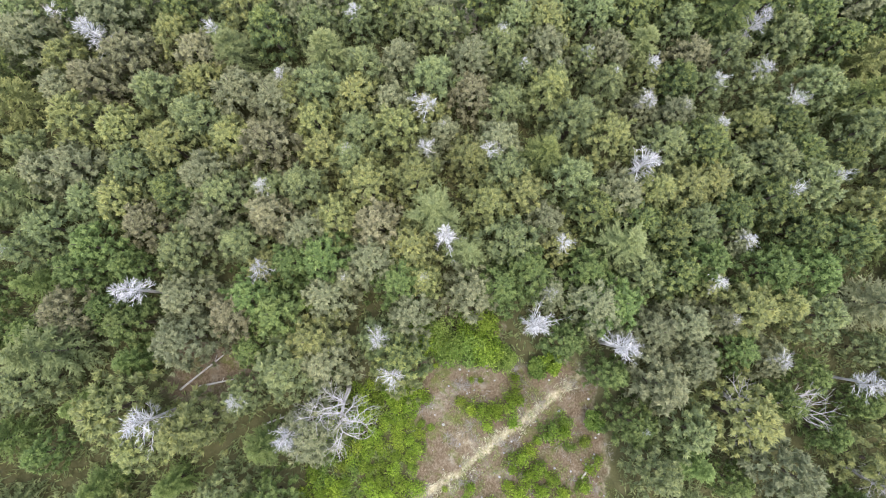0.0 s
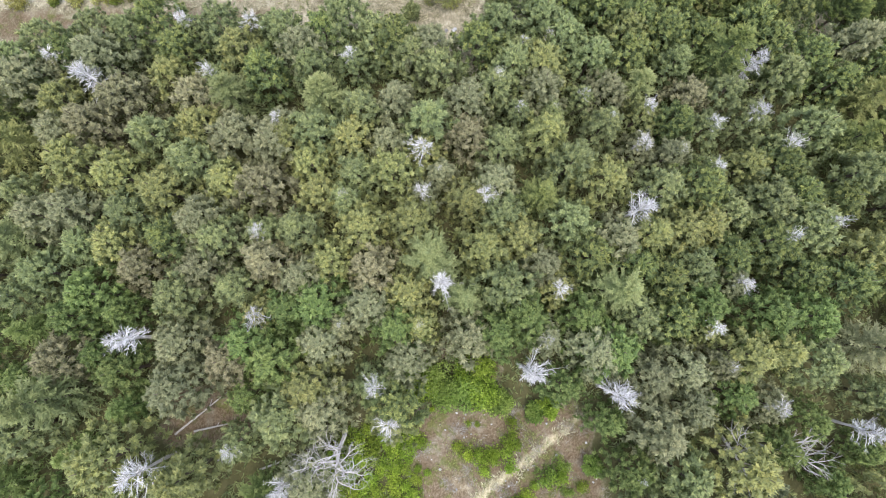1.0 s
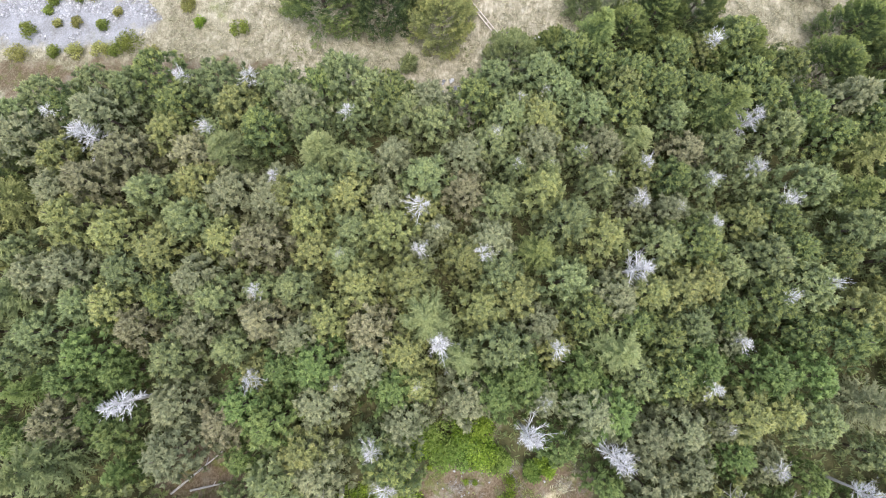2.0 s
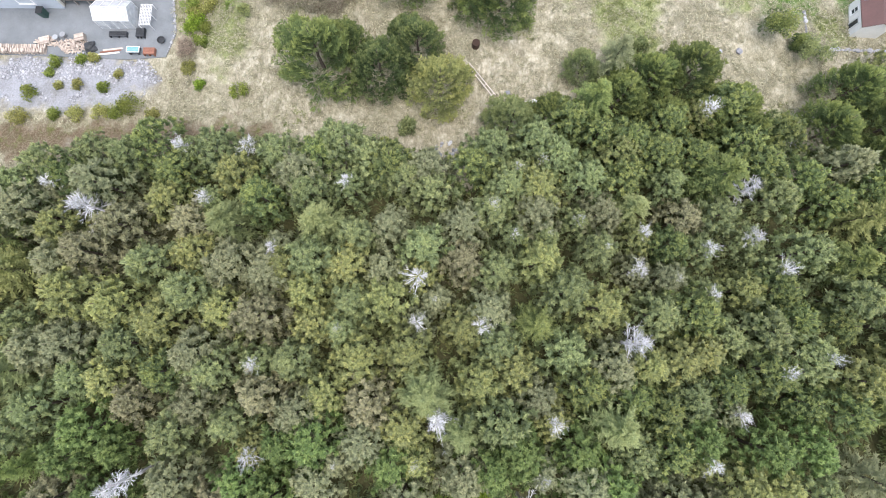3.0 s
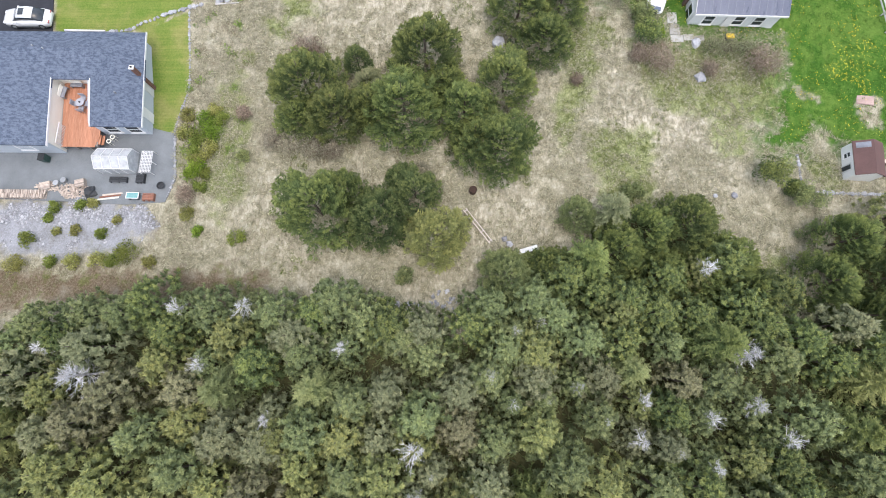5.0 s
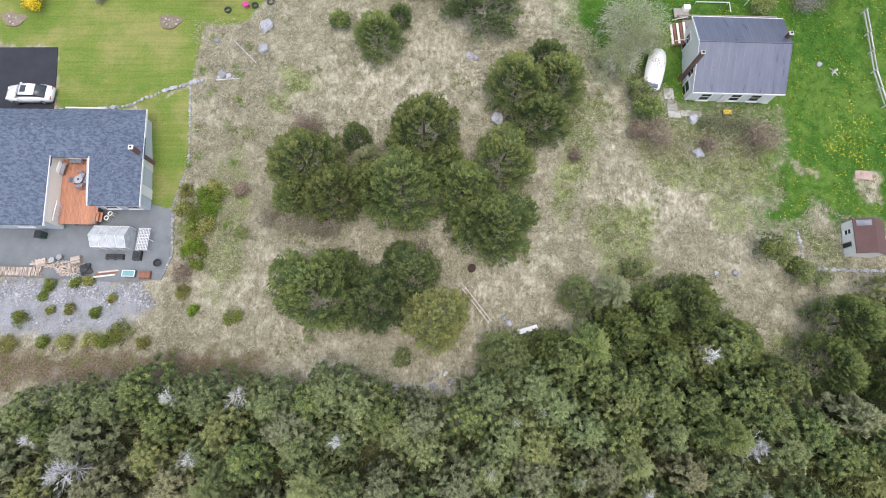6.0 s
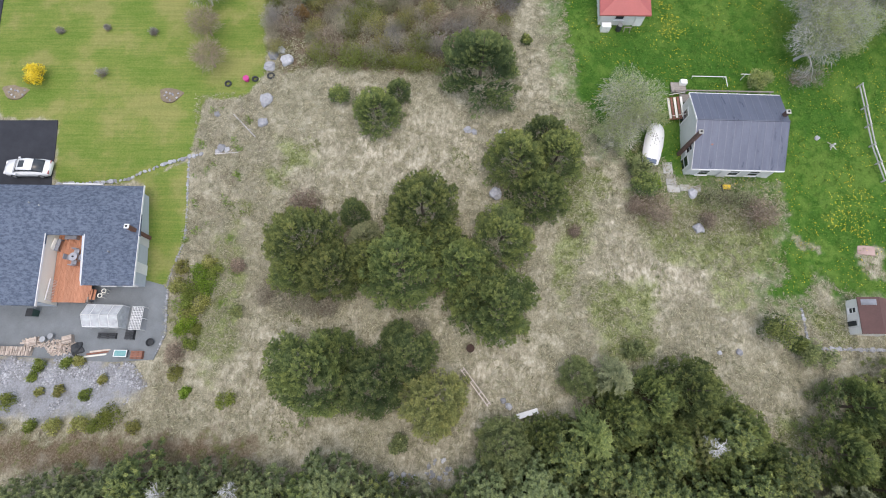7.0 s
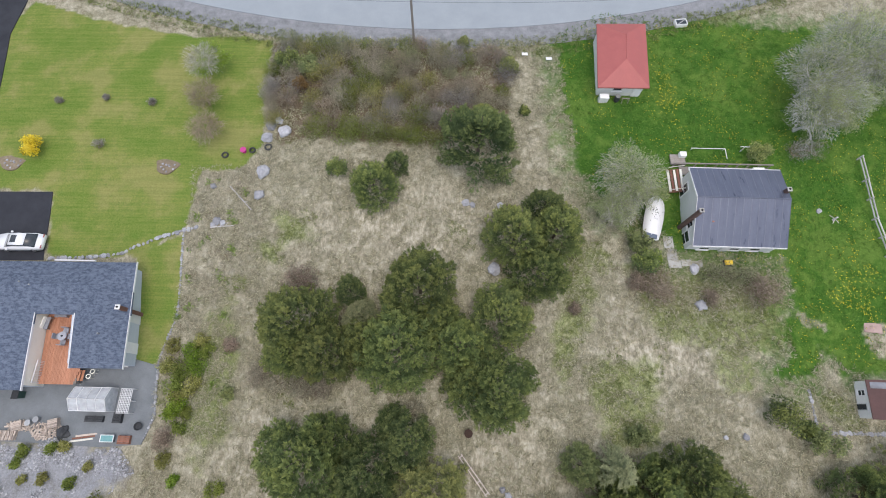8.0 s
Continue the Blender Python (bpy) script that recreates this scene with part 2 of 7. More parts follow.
def build_ground():
    xs, ys = steps()
    gx, gy = np.meshgrid(xs, ys)
    gz = height(gx, gy) + 0.05 * wobble(gx, gy, 2.3) + 0.03 * wobble(gx, gy, 0.9, 2)
    flat = np.maximum.reduce([soft(inside(p, gx, gy), 0.6) for p in (DRIVE, DRIVE_NORTH, YARD)])
    off = gy - 86.55 - 0.0047 * (gx + 1.5) ** 2
    flat = np.maximum(flat, soft(off + 2.6, 0.5) * soft(7.3 - off, 0.5) * (np.abs(gx) < 69))
    gz = gz * (1 - flat) + (height(gx, gy) - 0.09) * flat
    nx, ny = len(xs), len(ys)
    verts = np.stack([gx.ravel(), gy.ravel(), gz.ravel()], 1)
    idx = np.arange(nx * ny).reshape(ny, nx)
    faces = np.stack([idx[:-1, :-1].ravel(), idx[:-1, 1:].ravel(), idx[1:, 1:].ravel(), idx[1:, :-1].ravel()], 1)
    x, y = gx.ravel(), gy.ravel()
    jag = 0.5 * wobble(x, y, 1.1, 1) + 0.35 * wobble(x, y, 0.45, 4)
    west = np.maximum(soft(inside(LAWN_WEST, x, y) + jag * 0.5, 0.5), soft(inside(LAWN_STRIP, x, y) + jag * 0.2, 0.25))
    east = soft(inside(LAWN_EAST, x, y) + jag * 1.6, 1.3) * (1 - 0.7 * soft(inside(GARDEN, x, y) + jag, 0.7))
    east = np.maximum(east, 0.55 * soft(inside(LAWN_EAST, x, y) + 2.5 + jag * 2.5, 2.2))
    for p in SANDY:
        east = east * (1 - 0.85 * soft(inside(p, x, y) + jag * 0.7, 0.5))
    wood = soft(inside(FOREST, x, y) - 1.6 + jag, 0.8)
    bare = soft(inside(CLEARING, x, y) + jag * 0.8, 0.7) + soft(inside(GLADE, x, y) + jag, 0.8) + soft(inside(GAP, x, y) + jag * 0.4, 0.4)
    wood = wood * (1 - np.clip(bare, 0, 1))
    trail = 1.0 * soft(0.26 - near_line(TRAIL, x, y) + jag * 0.35, 0.3)
    trail = np.maximum(trail, 0.35 * soft(1.2 - np.hypot((x - 2.6) / 1.3, (y + 8.4) / 1.6) + jag, 1.2))
    stones = soft(inside(RUBBLE, x, y) + 1.6 * jag, 1.3)
    earth = np.clip(soft(inside(BRUSH, x, y) + jag, 0.9) + 0.82 * soft(1.9 - np.abs(y - 31.7 - 0.02 * x) + 1.6 * jag, 1.2) * soft(-15 - x + 2 * jag, 4.0) * (x > -62) + 0.4 * soft(2.2 - np.hypot((x + 25) / 1.6, y - 36.5) + 2 * jag, 1.5) + bare, 0, 1)
    earth = np.maximum(earth, 0.45 * soft(inside(GARDEN, x, y) + jag, 0.7))
    weedy = soft(inside(WEEDS, x, y) + jag * 2, 1.6)
    earth = np.maximum(earth, 0.45 * weedy * (0.6 + 0.5 * wobble(x, y, 1.3, 9)))
    pale = soft(inside(PALE, x, y) + jag, 0.6)
    for p in ([(-14, 56.5), (-4, 57), (6, 58.5), (8.5, 64), (4, 66.5), (-6, 66), (-13, 63.5)], [(-4, 30.5), (6, 31), (12, 38), (9, 43), (3, 42), (2, 36)], [(-20, 33), (-10, 32), (-12, 40), (-18, 44)]):
        pale = np.maximum(pale, 0.7 * soft(inside(p, x, y) + 2 * jag, 1.8))
    fresh = soft(wobble(x, y, 4.5, 7) * 1.0 + wobble(x, y, 1.6, 3) * 0.5 - 1.0, 0.5) * (1 - pale)
    fresh = np.maximum(fresh, soft(2.2 - np.hypot((x + 21) / 1.0, (y - 46) / 3.2) + jag, 1.2))
    fresh = np.maximum(fresh, soft(2.3 - np.hypot(x - 30, y - 47.6) + jag, 1.0))
    for p in GREENER:
        fresh = np.maximum(fresh, 0.8 * soft(inside(p, x, y) + jag * 1.6, 1.3))
    me = mesh_of("ground", verts, faces, None, west=west, east=east, wood=wood, trail=trail, stones=stones, earth=earth, pale=pale, fresh=fresh)
    me.shade_smooth()
    m, nt, b = material("ground_cover", 0.95)
    b.inputs["Specular IOR Level"].default_value = 0.1

    def mask(name, sharp=0.22, scale=2.2):
        a = nt.nodes.new("ShaderNodeAttribute")
        a.attribute_name = name
        add = nt.nodes.new("ShaderNodeMath")
        add.operation = "MULTIPLY_ADD"
        n = noise_of(nt, scale, 5, 0.7)
        nt.links.new(n, add.inputs[0])
        add.inputs[1].default_value = 0.9
        nt.links.new(a.outputs["Fac"], add.inputs[2])
        mr = nd(nt, "ShaderNodeMapRange")
        mr.interpolation_type = "SMOOTHSTEP"
        mr.inputs[1].default_value, mr.inputs[2].default_value = 0.95 - sharp, 0.95 + sharp
        nt.links.new(add.outputs[0], mr.inputs[0])
        return mr.outputs[0]

    fine = noise_of(nt, 5.5, 7, 0.75)
    mid = noise_of(nt, 0.9, 5, 0.6)
    broad = noise_of(nt, 0.16, 4, 0.55)
    streak = noise_of(nt, 3.2, 6, 0.75, stretch=(1.0, 0.45, 1.0))
    tuft = noise_of(nt, 9.0, 5, 0.8, stretch=(1.0, 0.6, 1.0))
    lie = noise_of(nt, 1.7, 7, 0.78, stretch=(0.8, 1.3, 1.0))
    straw = mix(nt, 0.55, ramp(nt, streak, [(0.38, (0.095, 0.088, 0.048)), (0.5, (0.235, 0.224, 0.149)), (0.60, (0.535, 0.510, 0.381))]), ramp(nt, lie, [(0.38, (0.122, 0.120, 0.068)), (0.5, (0.235, 0.224, 0.153)), (0.62, (0.480, 0.455, 0.343))]))
    straw = mix(nt, 0.4, straw, ramp(nt, tuft, [(0.41, (0.055, 0.055, 0.026)), (0.5, (0.228, 0.211, 0.145)), (0.59, (0.629, 0.591, 0.476))]))
    straw = mix(nt, mix(nt, 0.3, mask("pale", 0.5), ramp(nt, noise_of(nt, 0.22, 5, 0.6), [(0.48, (0, 0, 0)), (0.62, (1, 1, 1))])), straw, ramp(nt, streak, [(0.35, (0.172, 0.154, 0.105)), (0.5, (0.367, 0.339, 0.258)), (0.60, (0.629, 0.584, 0.476))]))
    bunch = ramp(nt, noise_of(nt, 0.75, 6, 0.72), [(0.40, (0.130, 0.114, 0.075)), (0.47, (0.242, 0.224, 0.156)), (0.53, (0.356, 0.333, 0.251)), (0.62, (0.631, 0.593, 0.492))])
    straw = mix(nt, 0.3, straw, bunch)
    green_bits = ramp(nt, tuft, [(0.38, (0.065, 0.106, 0.020)), (0.5, (0.158, 0.207, 0.056)), (0.62, (0.335, 0.367, 0.140))])
    straw = mix(nt, mask("fresh", 0.35, 1.6), straw, mix(nt, 0.68, straw, green_bits))
    thin = ramp(nt, noise_of(nt, 0.22, 6, 0.62), [(0.38, (0.085, 0.175, 0.025)), (0.5, (0.152, 0.212, 0.048)), (0.61, (0.285, 0.265, 0.11))])
    lawn_w = mix(nt, 0.45, thin, ramp(nt, mix(nt, 0.5, fine, tuft), [(0.4, (0.07, 0.12, 0.018)), (0.6, (0.26, 0.29, 0.08))]))
    mow = noise_of(nt, 1.0, 5, 0.65, stretch=(0.14, 3.6, 1.0))
    lawn_w = mix(nt, 0.13, lawn_w, ramp(nt, mow, [(0.42, (0.06, 0.15, 0.01)), (0.58, (0.34, 0.31, 0.10))]))
    lawn_e = mix(nt, 0.5, ramp(nt, mix(nt, 0.5, broad, mid), [(0.44, (0.022, 0.088, 0.008)), (0.5, (0.06, 0.135, 0.018)), (0.56, (0.125, 0.20, 0.038))]), ramp(nt, mix(nt, 0.5, fine, tuft), [(0.40, (0.014, 0.062, 0.006)), (0.60, (0.128, 0.235, 0.045))]))
    floor_ = mix(nt, 0.5, ramp(nt, mid, [(0.35, (0.06, 0.055, 0.028)), (0.68, (0.14, 0.125, 0.07))]), ramp(nt, fine, [(0.3, (0.04, 0.05, 0.02)), (0.7, (0.13, 0.14, 0.06))]))
    litter = noise_of(nt, 0.55, 5, 0.65)
    soil = mix(nt, 0.5, ramp(nt, litter, [(0.34, (0.078, 0.089, 0.029)), (0.42, (0.099, 0.076, 0.045)), (0.5, (0.133, 0.092, 0.061)), (0.58, (0.184, 0.144, 0.106)), (0.68, (0.287, 0.266, 0.219))]), ramp(nt, mix(nt, 0.5, tuft, fine), [(0.40, (0.038, 0.032, 0.016)), (0.5, (0.150, 0.122, 0.080)), (0.60, (0.315, 0.287, 0.219))]))
    soil = mix(nt, ramp(nt, noise_of(nt, 0.8, 5, 0.7), [(0.52, (0, 0, 0)), (0.62, (0.7, 0.7, 0.7))]), soil, ramp(nt, fine, [(0.35, (0.048, 0.068, 0.013)), (0.65, (0.150, 0.173, 0.045))]))
    path_ = ramp(nt, mix(nt, 0.5, fine, tuft), [(0.38, (0.20, 0.19, 0.095)), (0.5, (0.40, 0.36, 0.24)), (0.6, (0.60, 0.55, 0.41))])
    stone = mix(nt, 0.5, ramp(nt, noise_of(nt, 6.0, 6, 0.85), [(0.36, (0.12, 0.125, 0.135)), (0.5, (0.26, 0.27, 0.295)), (0.64, (0.44, 0.455, 0.49))]), ramp(nt, noise_of(nt, 0.6, 6, 0.7), [(0.35, (0.17, 0.165, 0.145)), (0.5, (0.28, 0.29, 0.31)), (0.65, (0.37, 0.38, 0.41))]))
    col = straw
    for name, other, sharp in (("earth", soil, 0.35), ("west", lawn_w, 0.25), ("east", lawn_e, 0.35), ("wood", floor_, 0.25), ("stones", stone, 0.45), ("trail", path_, 0.35)):
        col = mix(nt, mask(name, sharp), col, other)
    nt.links.new(col, b.inputs["Base Color"])
    relief(nt, b, mix(nt, 0.5, fine, streak), 0.9, 0.10)
    me.materials.append(m)
    return tagged(new("ground", me), "rough ground with straw-dry grass, lawns and bare soil", "ground", kind="structure")


ground = build_ground()


def draped(name, poly, mat, lift, label, step=1.0, thick=0.12):
    """A paved sheet that follows the ground, with an edge of its own."""
    p = np.array(poly)
    bm = bmesh.new()
    verts = [bm.verts.new((x, y, 0)) for x, y in poly]
    bm.faces.new(verts)
    for axis in (0, 1):
        n = [0, 0, 0]
        n[axis] = 1
        for c in np.arange(math.floor(p[:, axis].min()), p[:, axis].max(), step):
            co = [0, 0, 0]
            co[axis] = c
            bmesh.ops.bisect_plane(bm, geom=bm.verts[:] + bm.edges[:] + bm.faces[:], plane_co=co, plane_no=n)
    for v in bm.verts:
        v.co.z = float(height(v.co.x, v.co.y)) + lift
    r = bmesh.ops.extrude_face_region(bm, geom=bm.faces[:])
    bmesh.ops.translate(bm, vec=(0, 0, -thick), verts=[g for g in r["geom"] if isinstance(g, bmesh.types.BMVert)])
    bmesh.ops.recalc_face_normals(bm, faces=bm.faces)
    return tagged(part(name, bm, mat), label, name.split("_")[0], kind="structure")


asphalt_new = plain("fresh_asphalt", (0.018, 0.02, 0.026), (0.04, 0.043, 0.052), 0.5, 0.9, fine=30)
asphalt_old = plain("worn_asphalt", (0.36, 0.41, 0.45), (0.44, 0.49, 0.53), 0.4, 0.9, fine=25, bump=0.1)
gravel_grey = plain("crushed_gravel", (0.135, 0.15, 0.16), (0.23, 0.25, 0.265), 0.5, 0.95, bump=0.6, fine=16)
shoulder_mat = plain("road_shoulder_gravel", (0.15, 0.16, 0.17), (0.33, 0.34, 0.36), 1.2, 0.95, bump=0.6, fine=9)
concrete = plain("weathered_concrete", (0.33, 0.33, 0.31), (0.52, 0.52, 0.50), 1.2, 0.9, fine=14)


def arc_band(inner, outer):
    return inner + outer[::-1]


def road_edge(off):
    """The road's bend: a shallow arc, off metres beyond its near edge."""
    return [(x, 86.55 + 0.0047 * (x + 1.5) ** 2 + off) for x in range(-70, 71, 5)]


road = draped("road", arc_band(road_edge(0.0), road_edge(7.5)), asphalt_old, 0.06, "grey worn asphalt road on a shallow bend", 4.0)
shoulder = draped("shoulder", arc_band(road_edge(-2.9), road_edge(-0.02)), shoulder_mat, 0.03, "dark gravel shoulder beside the road", 4.0)
driveway = draped("driveway", DRIVE, asphalt_new, 0.03, "black new asphalt parking area beside the bungalow", 3.0)
driveway_lane = draped("driveway", DRIVE_NORTH, asphalt_new, 0.036, "black new asphalt lane up to the road", 4.0)
yard = draped("yard", YARD, gravel_grey, 0.03, "grey crushed-stone yard behind the bungalow", 3.0)

# ---- trees ----
rng = np.random.default_rng(7)
bark = plain("bark", (0.07, 0.055, 0.045), (0.20, 0.165, 0.14), 4, 0.95, stretch=(1, 1, 0.25))
twig_soft = foliage("soft_grey_twigs", (0.16, 0.15, 0.14), (0.27, 0.255, 0.235), (0.40, 0.385, 0.35), 0.9, 0.0)
thicket_twig = foliage("olive_brown_twigs", (0.165, 0.150, 0.108), (0.315, 0.290, 0.212), (0.50, 0.465, 0.355), 0.9, 0.0)
thicket_warm = foliage("warm_brown_twigs", (0.165, 0.128, 0.098), (0.30, 0.238, 0.185), (0.46, 0.385, 0.30), 0.9, 0.0)
bark_pale = plain("bleached_dead_wood", (0.40, 0.38, 0.38), (0.70, 0.68, 0.68), 5, 0.85, stretch=(1, 1, 0.3))
# Shade stops are lifted and bluish to carry the shadow inside the crowns.
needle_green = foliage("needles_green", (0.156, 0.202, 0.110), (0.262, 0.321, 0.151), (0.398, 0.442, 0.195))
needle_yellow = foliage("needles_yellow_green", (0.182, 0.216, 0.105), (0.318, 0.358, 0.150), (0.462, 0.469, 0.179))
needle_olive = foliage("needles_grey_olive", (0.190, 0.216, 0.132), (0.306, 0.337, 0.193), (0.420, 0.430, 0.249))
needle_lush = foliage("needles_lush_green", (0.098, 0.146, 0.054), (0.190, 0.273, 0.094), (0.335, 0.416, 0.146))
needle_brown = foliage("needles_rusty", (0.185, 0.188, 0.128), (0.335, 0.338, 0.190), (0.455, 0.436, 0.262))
# Pale last stops paint sunlit tops onto the dark crowns.
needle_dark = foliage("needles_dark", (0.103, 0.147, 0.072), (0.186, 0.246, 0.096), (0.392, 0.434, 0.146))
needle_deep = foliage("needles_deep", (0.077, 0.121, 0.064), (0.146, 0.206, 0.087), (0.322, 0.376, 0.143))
twig_pale = foliage("pale_grey_limbs", (0.24, 0.235, 0.20), (0.40, 0.39, 0.34), (0.60, 0.585, 0.52), 0.9, 0.0)
twig_grey = foliage("grey_twigs", (0.24, 0.237, 0.237), (0.44, 0.435, 0.438), (0.67, 0.66, 0.66), 0.9, 0.0)
twig_bleached = foliage("bleached_twigs", (0.24, 0.245, 0.25), (0.42, 0.425, 0.435), (0.68, 0.685, 0.70), 0.9, 0.0)
twig_brown = foliage("brown_twigs", (0.105, 0.078, 0.062), (0.22, 0.165, 0.132), (0.345, 0.275, 0.23), 0.9, 0.0)
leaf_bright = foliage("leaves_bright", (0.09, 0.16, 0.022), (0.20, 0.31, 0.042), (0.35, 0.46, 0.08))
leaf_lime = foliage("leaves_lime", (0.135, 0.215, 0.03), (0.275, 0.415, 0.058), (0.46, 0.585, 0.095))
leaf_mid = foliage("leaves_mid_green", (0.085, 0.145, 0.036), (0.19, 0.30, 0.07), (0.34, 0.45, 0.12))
leaf_yellow = foliage("yellow_blossom", (0.42, 0.33, 0.015), (0.78, 0.64, 0.03), (0.92, 0.80, 0.10), 0.7, 0.15)
leaf_rust = foliage("leaves_rust", (0.12, 0.07, 0.03), (0.27, 0.17, 0.07), (0.42, 0.30, 0.14))


def blades(origin, along, side, length, width, droop, tip_light, out):
    """Adds one pointed spray of needles: four corners, bent at the middle."""
    v, f, a = out
    n = len(v)
    down = np.array((0, 0, -droop))
    v += [origin, origin + along * length * 0.5 + side * width, origin + along * length + down, origin + along * length * 0.5 - side * width]
    f += [(n, n + 1, n + 2, n + 3)]
    a += [tip_light * 0.8, tip_light, min(1, tip_light + 0.12), tip_light]


def needle(origin, along, side, length, width, tip_light, out):
    """Adds one narrow tuft of needles: a long thin triangle."""
    v, f, a = out
    n = len(v)
    v += [origin - side * width, origin + side * width, origin + along * length]
    f += [(n, n + 1, n + 2)]
    a += [tip_light * 0.75, tip_light * 0.75, min(1, tip_light + 0.1)]


def conifer(seed, tall, radius, boughs=80, sprays=15, blunt=0.75, low=0.12, spray=0.42, wide=0.085, lumpy=0.3):
    """Crown of a spruce: boughs in uneven whorls, each hung with sprays; and its trunk."""
    r = np.random.default_rng(seed)
    out = ([], [], [])
    lobes = r.uniform(0, 6.28, 5)
    for i in range(boughs):
        s = low + (1 - low) * (i + r.uniform(0, 1)) / boughs
        z = tall * s
        phi = i * 2.399 + r.normal(0, 0.35)
        reach = radius * (1 - ((s - low) / (1 - low)) ** (1 + blunt)) ** (0.9) + 0.12
        reach *= 1 + lumpy * 0.5 * (math.sin(2 * phi + lobes[0]) * 0.6 + math.sin(3 * phi + lobes[1] + 4 * s)) + r.normal(0, 0.13)
        reach = max(reach, 0.15)
        rise = -0.12 + 0.55 * s + r.normal(0, 0.08)
        d = np.array((math.cos(phi), math.sin(phi), rise))
        across = np.array((-math.sin(phi), math.cos(phi), 0))
        for k in range(sprays):
            u = 0.18 + 0.82 * (k + r.uniform(0, 1)) / sprays
            p = d * reach * u + np.array((0, 0, z - 0.18 * reach * u * u)) + r.normal(0, 0.05, 3)
            turn = r.choice((-1, 1)) * r.uniform(0.15, 1.15)
            al = d * math.cos(turn) + across * math.sin(turn)
            al[2] += r.normal(0.06, 0.2)
            al /= np.linalg.norm(al)
            sd = np.cross(al, (r.normal(0, 0.28), r.normal(0, 0.28), 1))
            sd /= np.linalg.norm(sd) + 1e-9
            ln = spray * (0.65 + 0.6 * r.random()) * (0.7 + 0.5 * min(1, reach / 1.5))
            # Paler toward bough ends; the height term paints a lit top.
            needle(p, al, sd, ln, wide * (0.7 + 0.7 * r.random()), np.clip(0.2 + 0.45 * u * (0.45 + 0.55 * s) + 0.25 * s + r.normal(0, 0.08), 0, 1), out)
    return mesh_of("crown", *out[:2], tip_light=out[2])


def dome(seed, tall, radius, lumps=90, per=12, low=0.08, power=2.0, spray=0.42, wide=0.085, lump=0.34, ruffle=0.16):
    """A rounded dense crown: tufts at the ends of boughs over a lumpy dome, inner shade and lit tops painted into the
    needles.
    """
    r = np.random.default_rng(seed)
    out = ([], [], [])
    w = r.uniform(0, 6.28, 4)
    for i in range(lumps):
        s = low + (1 - low) * ((i + r.random()) / lumps) ** 0.85
        phi = i * 2.39996 + r.normal(0, 0.18)
        rad = radius * (1 - ((s - low) / (1 - low)) ** power) ** (1 / 1.7)
        rad *= 1 + ruffle * (math.sin(2 * phi + w[0]) * 0.5 + math.sin(5 * phi + w[1] + 5 * s) * 0.6) + r.normal(0, ruffle * 0.7)
        n = np.array((math.cos(phi) * (1.05 - 0.7 * s), math.sin(phi) * (1.05 - 0.7 * s), 0.25 + 0.75 * s))
        n /= np.linalg.norm(n)
        c = np.array((rad * math.cos(phi), rad * math.sin(phi), tall * s * 0.97)) * 0.96
        tone = r.normal(0, 0.15)
        for k in range(per):
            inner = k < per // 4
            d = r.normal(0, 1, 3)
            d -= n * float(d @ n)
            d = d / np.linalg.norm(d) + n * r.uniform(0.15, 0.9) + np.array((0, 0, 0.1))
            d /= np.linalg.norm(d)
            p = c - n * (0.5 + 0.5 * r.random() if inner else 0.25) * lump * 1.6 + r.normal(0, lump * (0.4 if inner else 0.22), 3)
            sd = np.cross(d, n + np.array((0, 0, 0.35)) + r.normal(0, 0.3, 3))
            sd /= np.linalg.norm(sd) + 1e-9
            # Inner needles take the shade colour; outer ones pale upward as if lit.
            tip_light = 0.12 + 0.12 * r.random() if inner else np.clip(0.30 + 0.28 * float(d @ n) + 0.28 * s + tone + r.normal(0, 0.09), 0, 1)
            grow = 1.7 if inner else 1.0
            needle(p, d, sd, grow * spray * r.uniform(0.6, 1.3), grow * wide * r.uniform(0.7, 1.4), tip_light, out)
    return mesh_of("crown", *out[:2], tip_light=out[2])


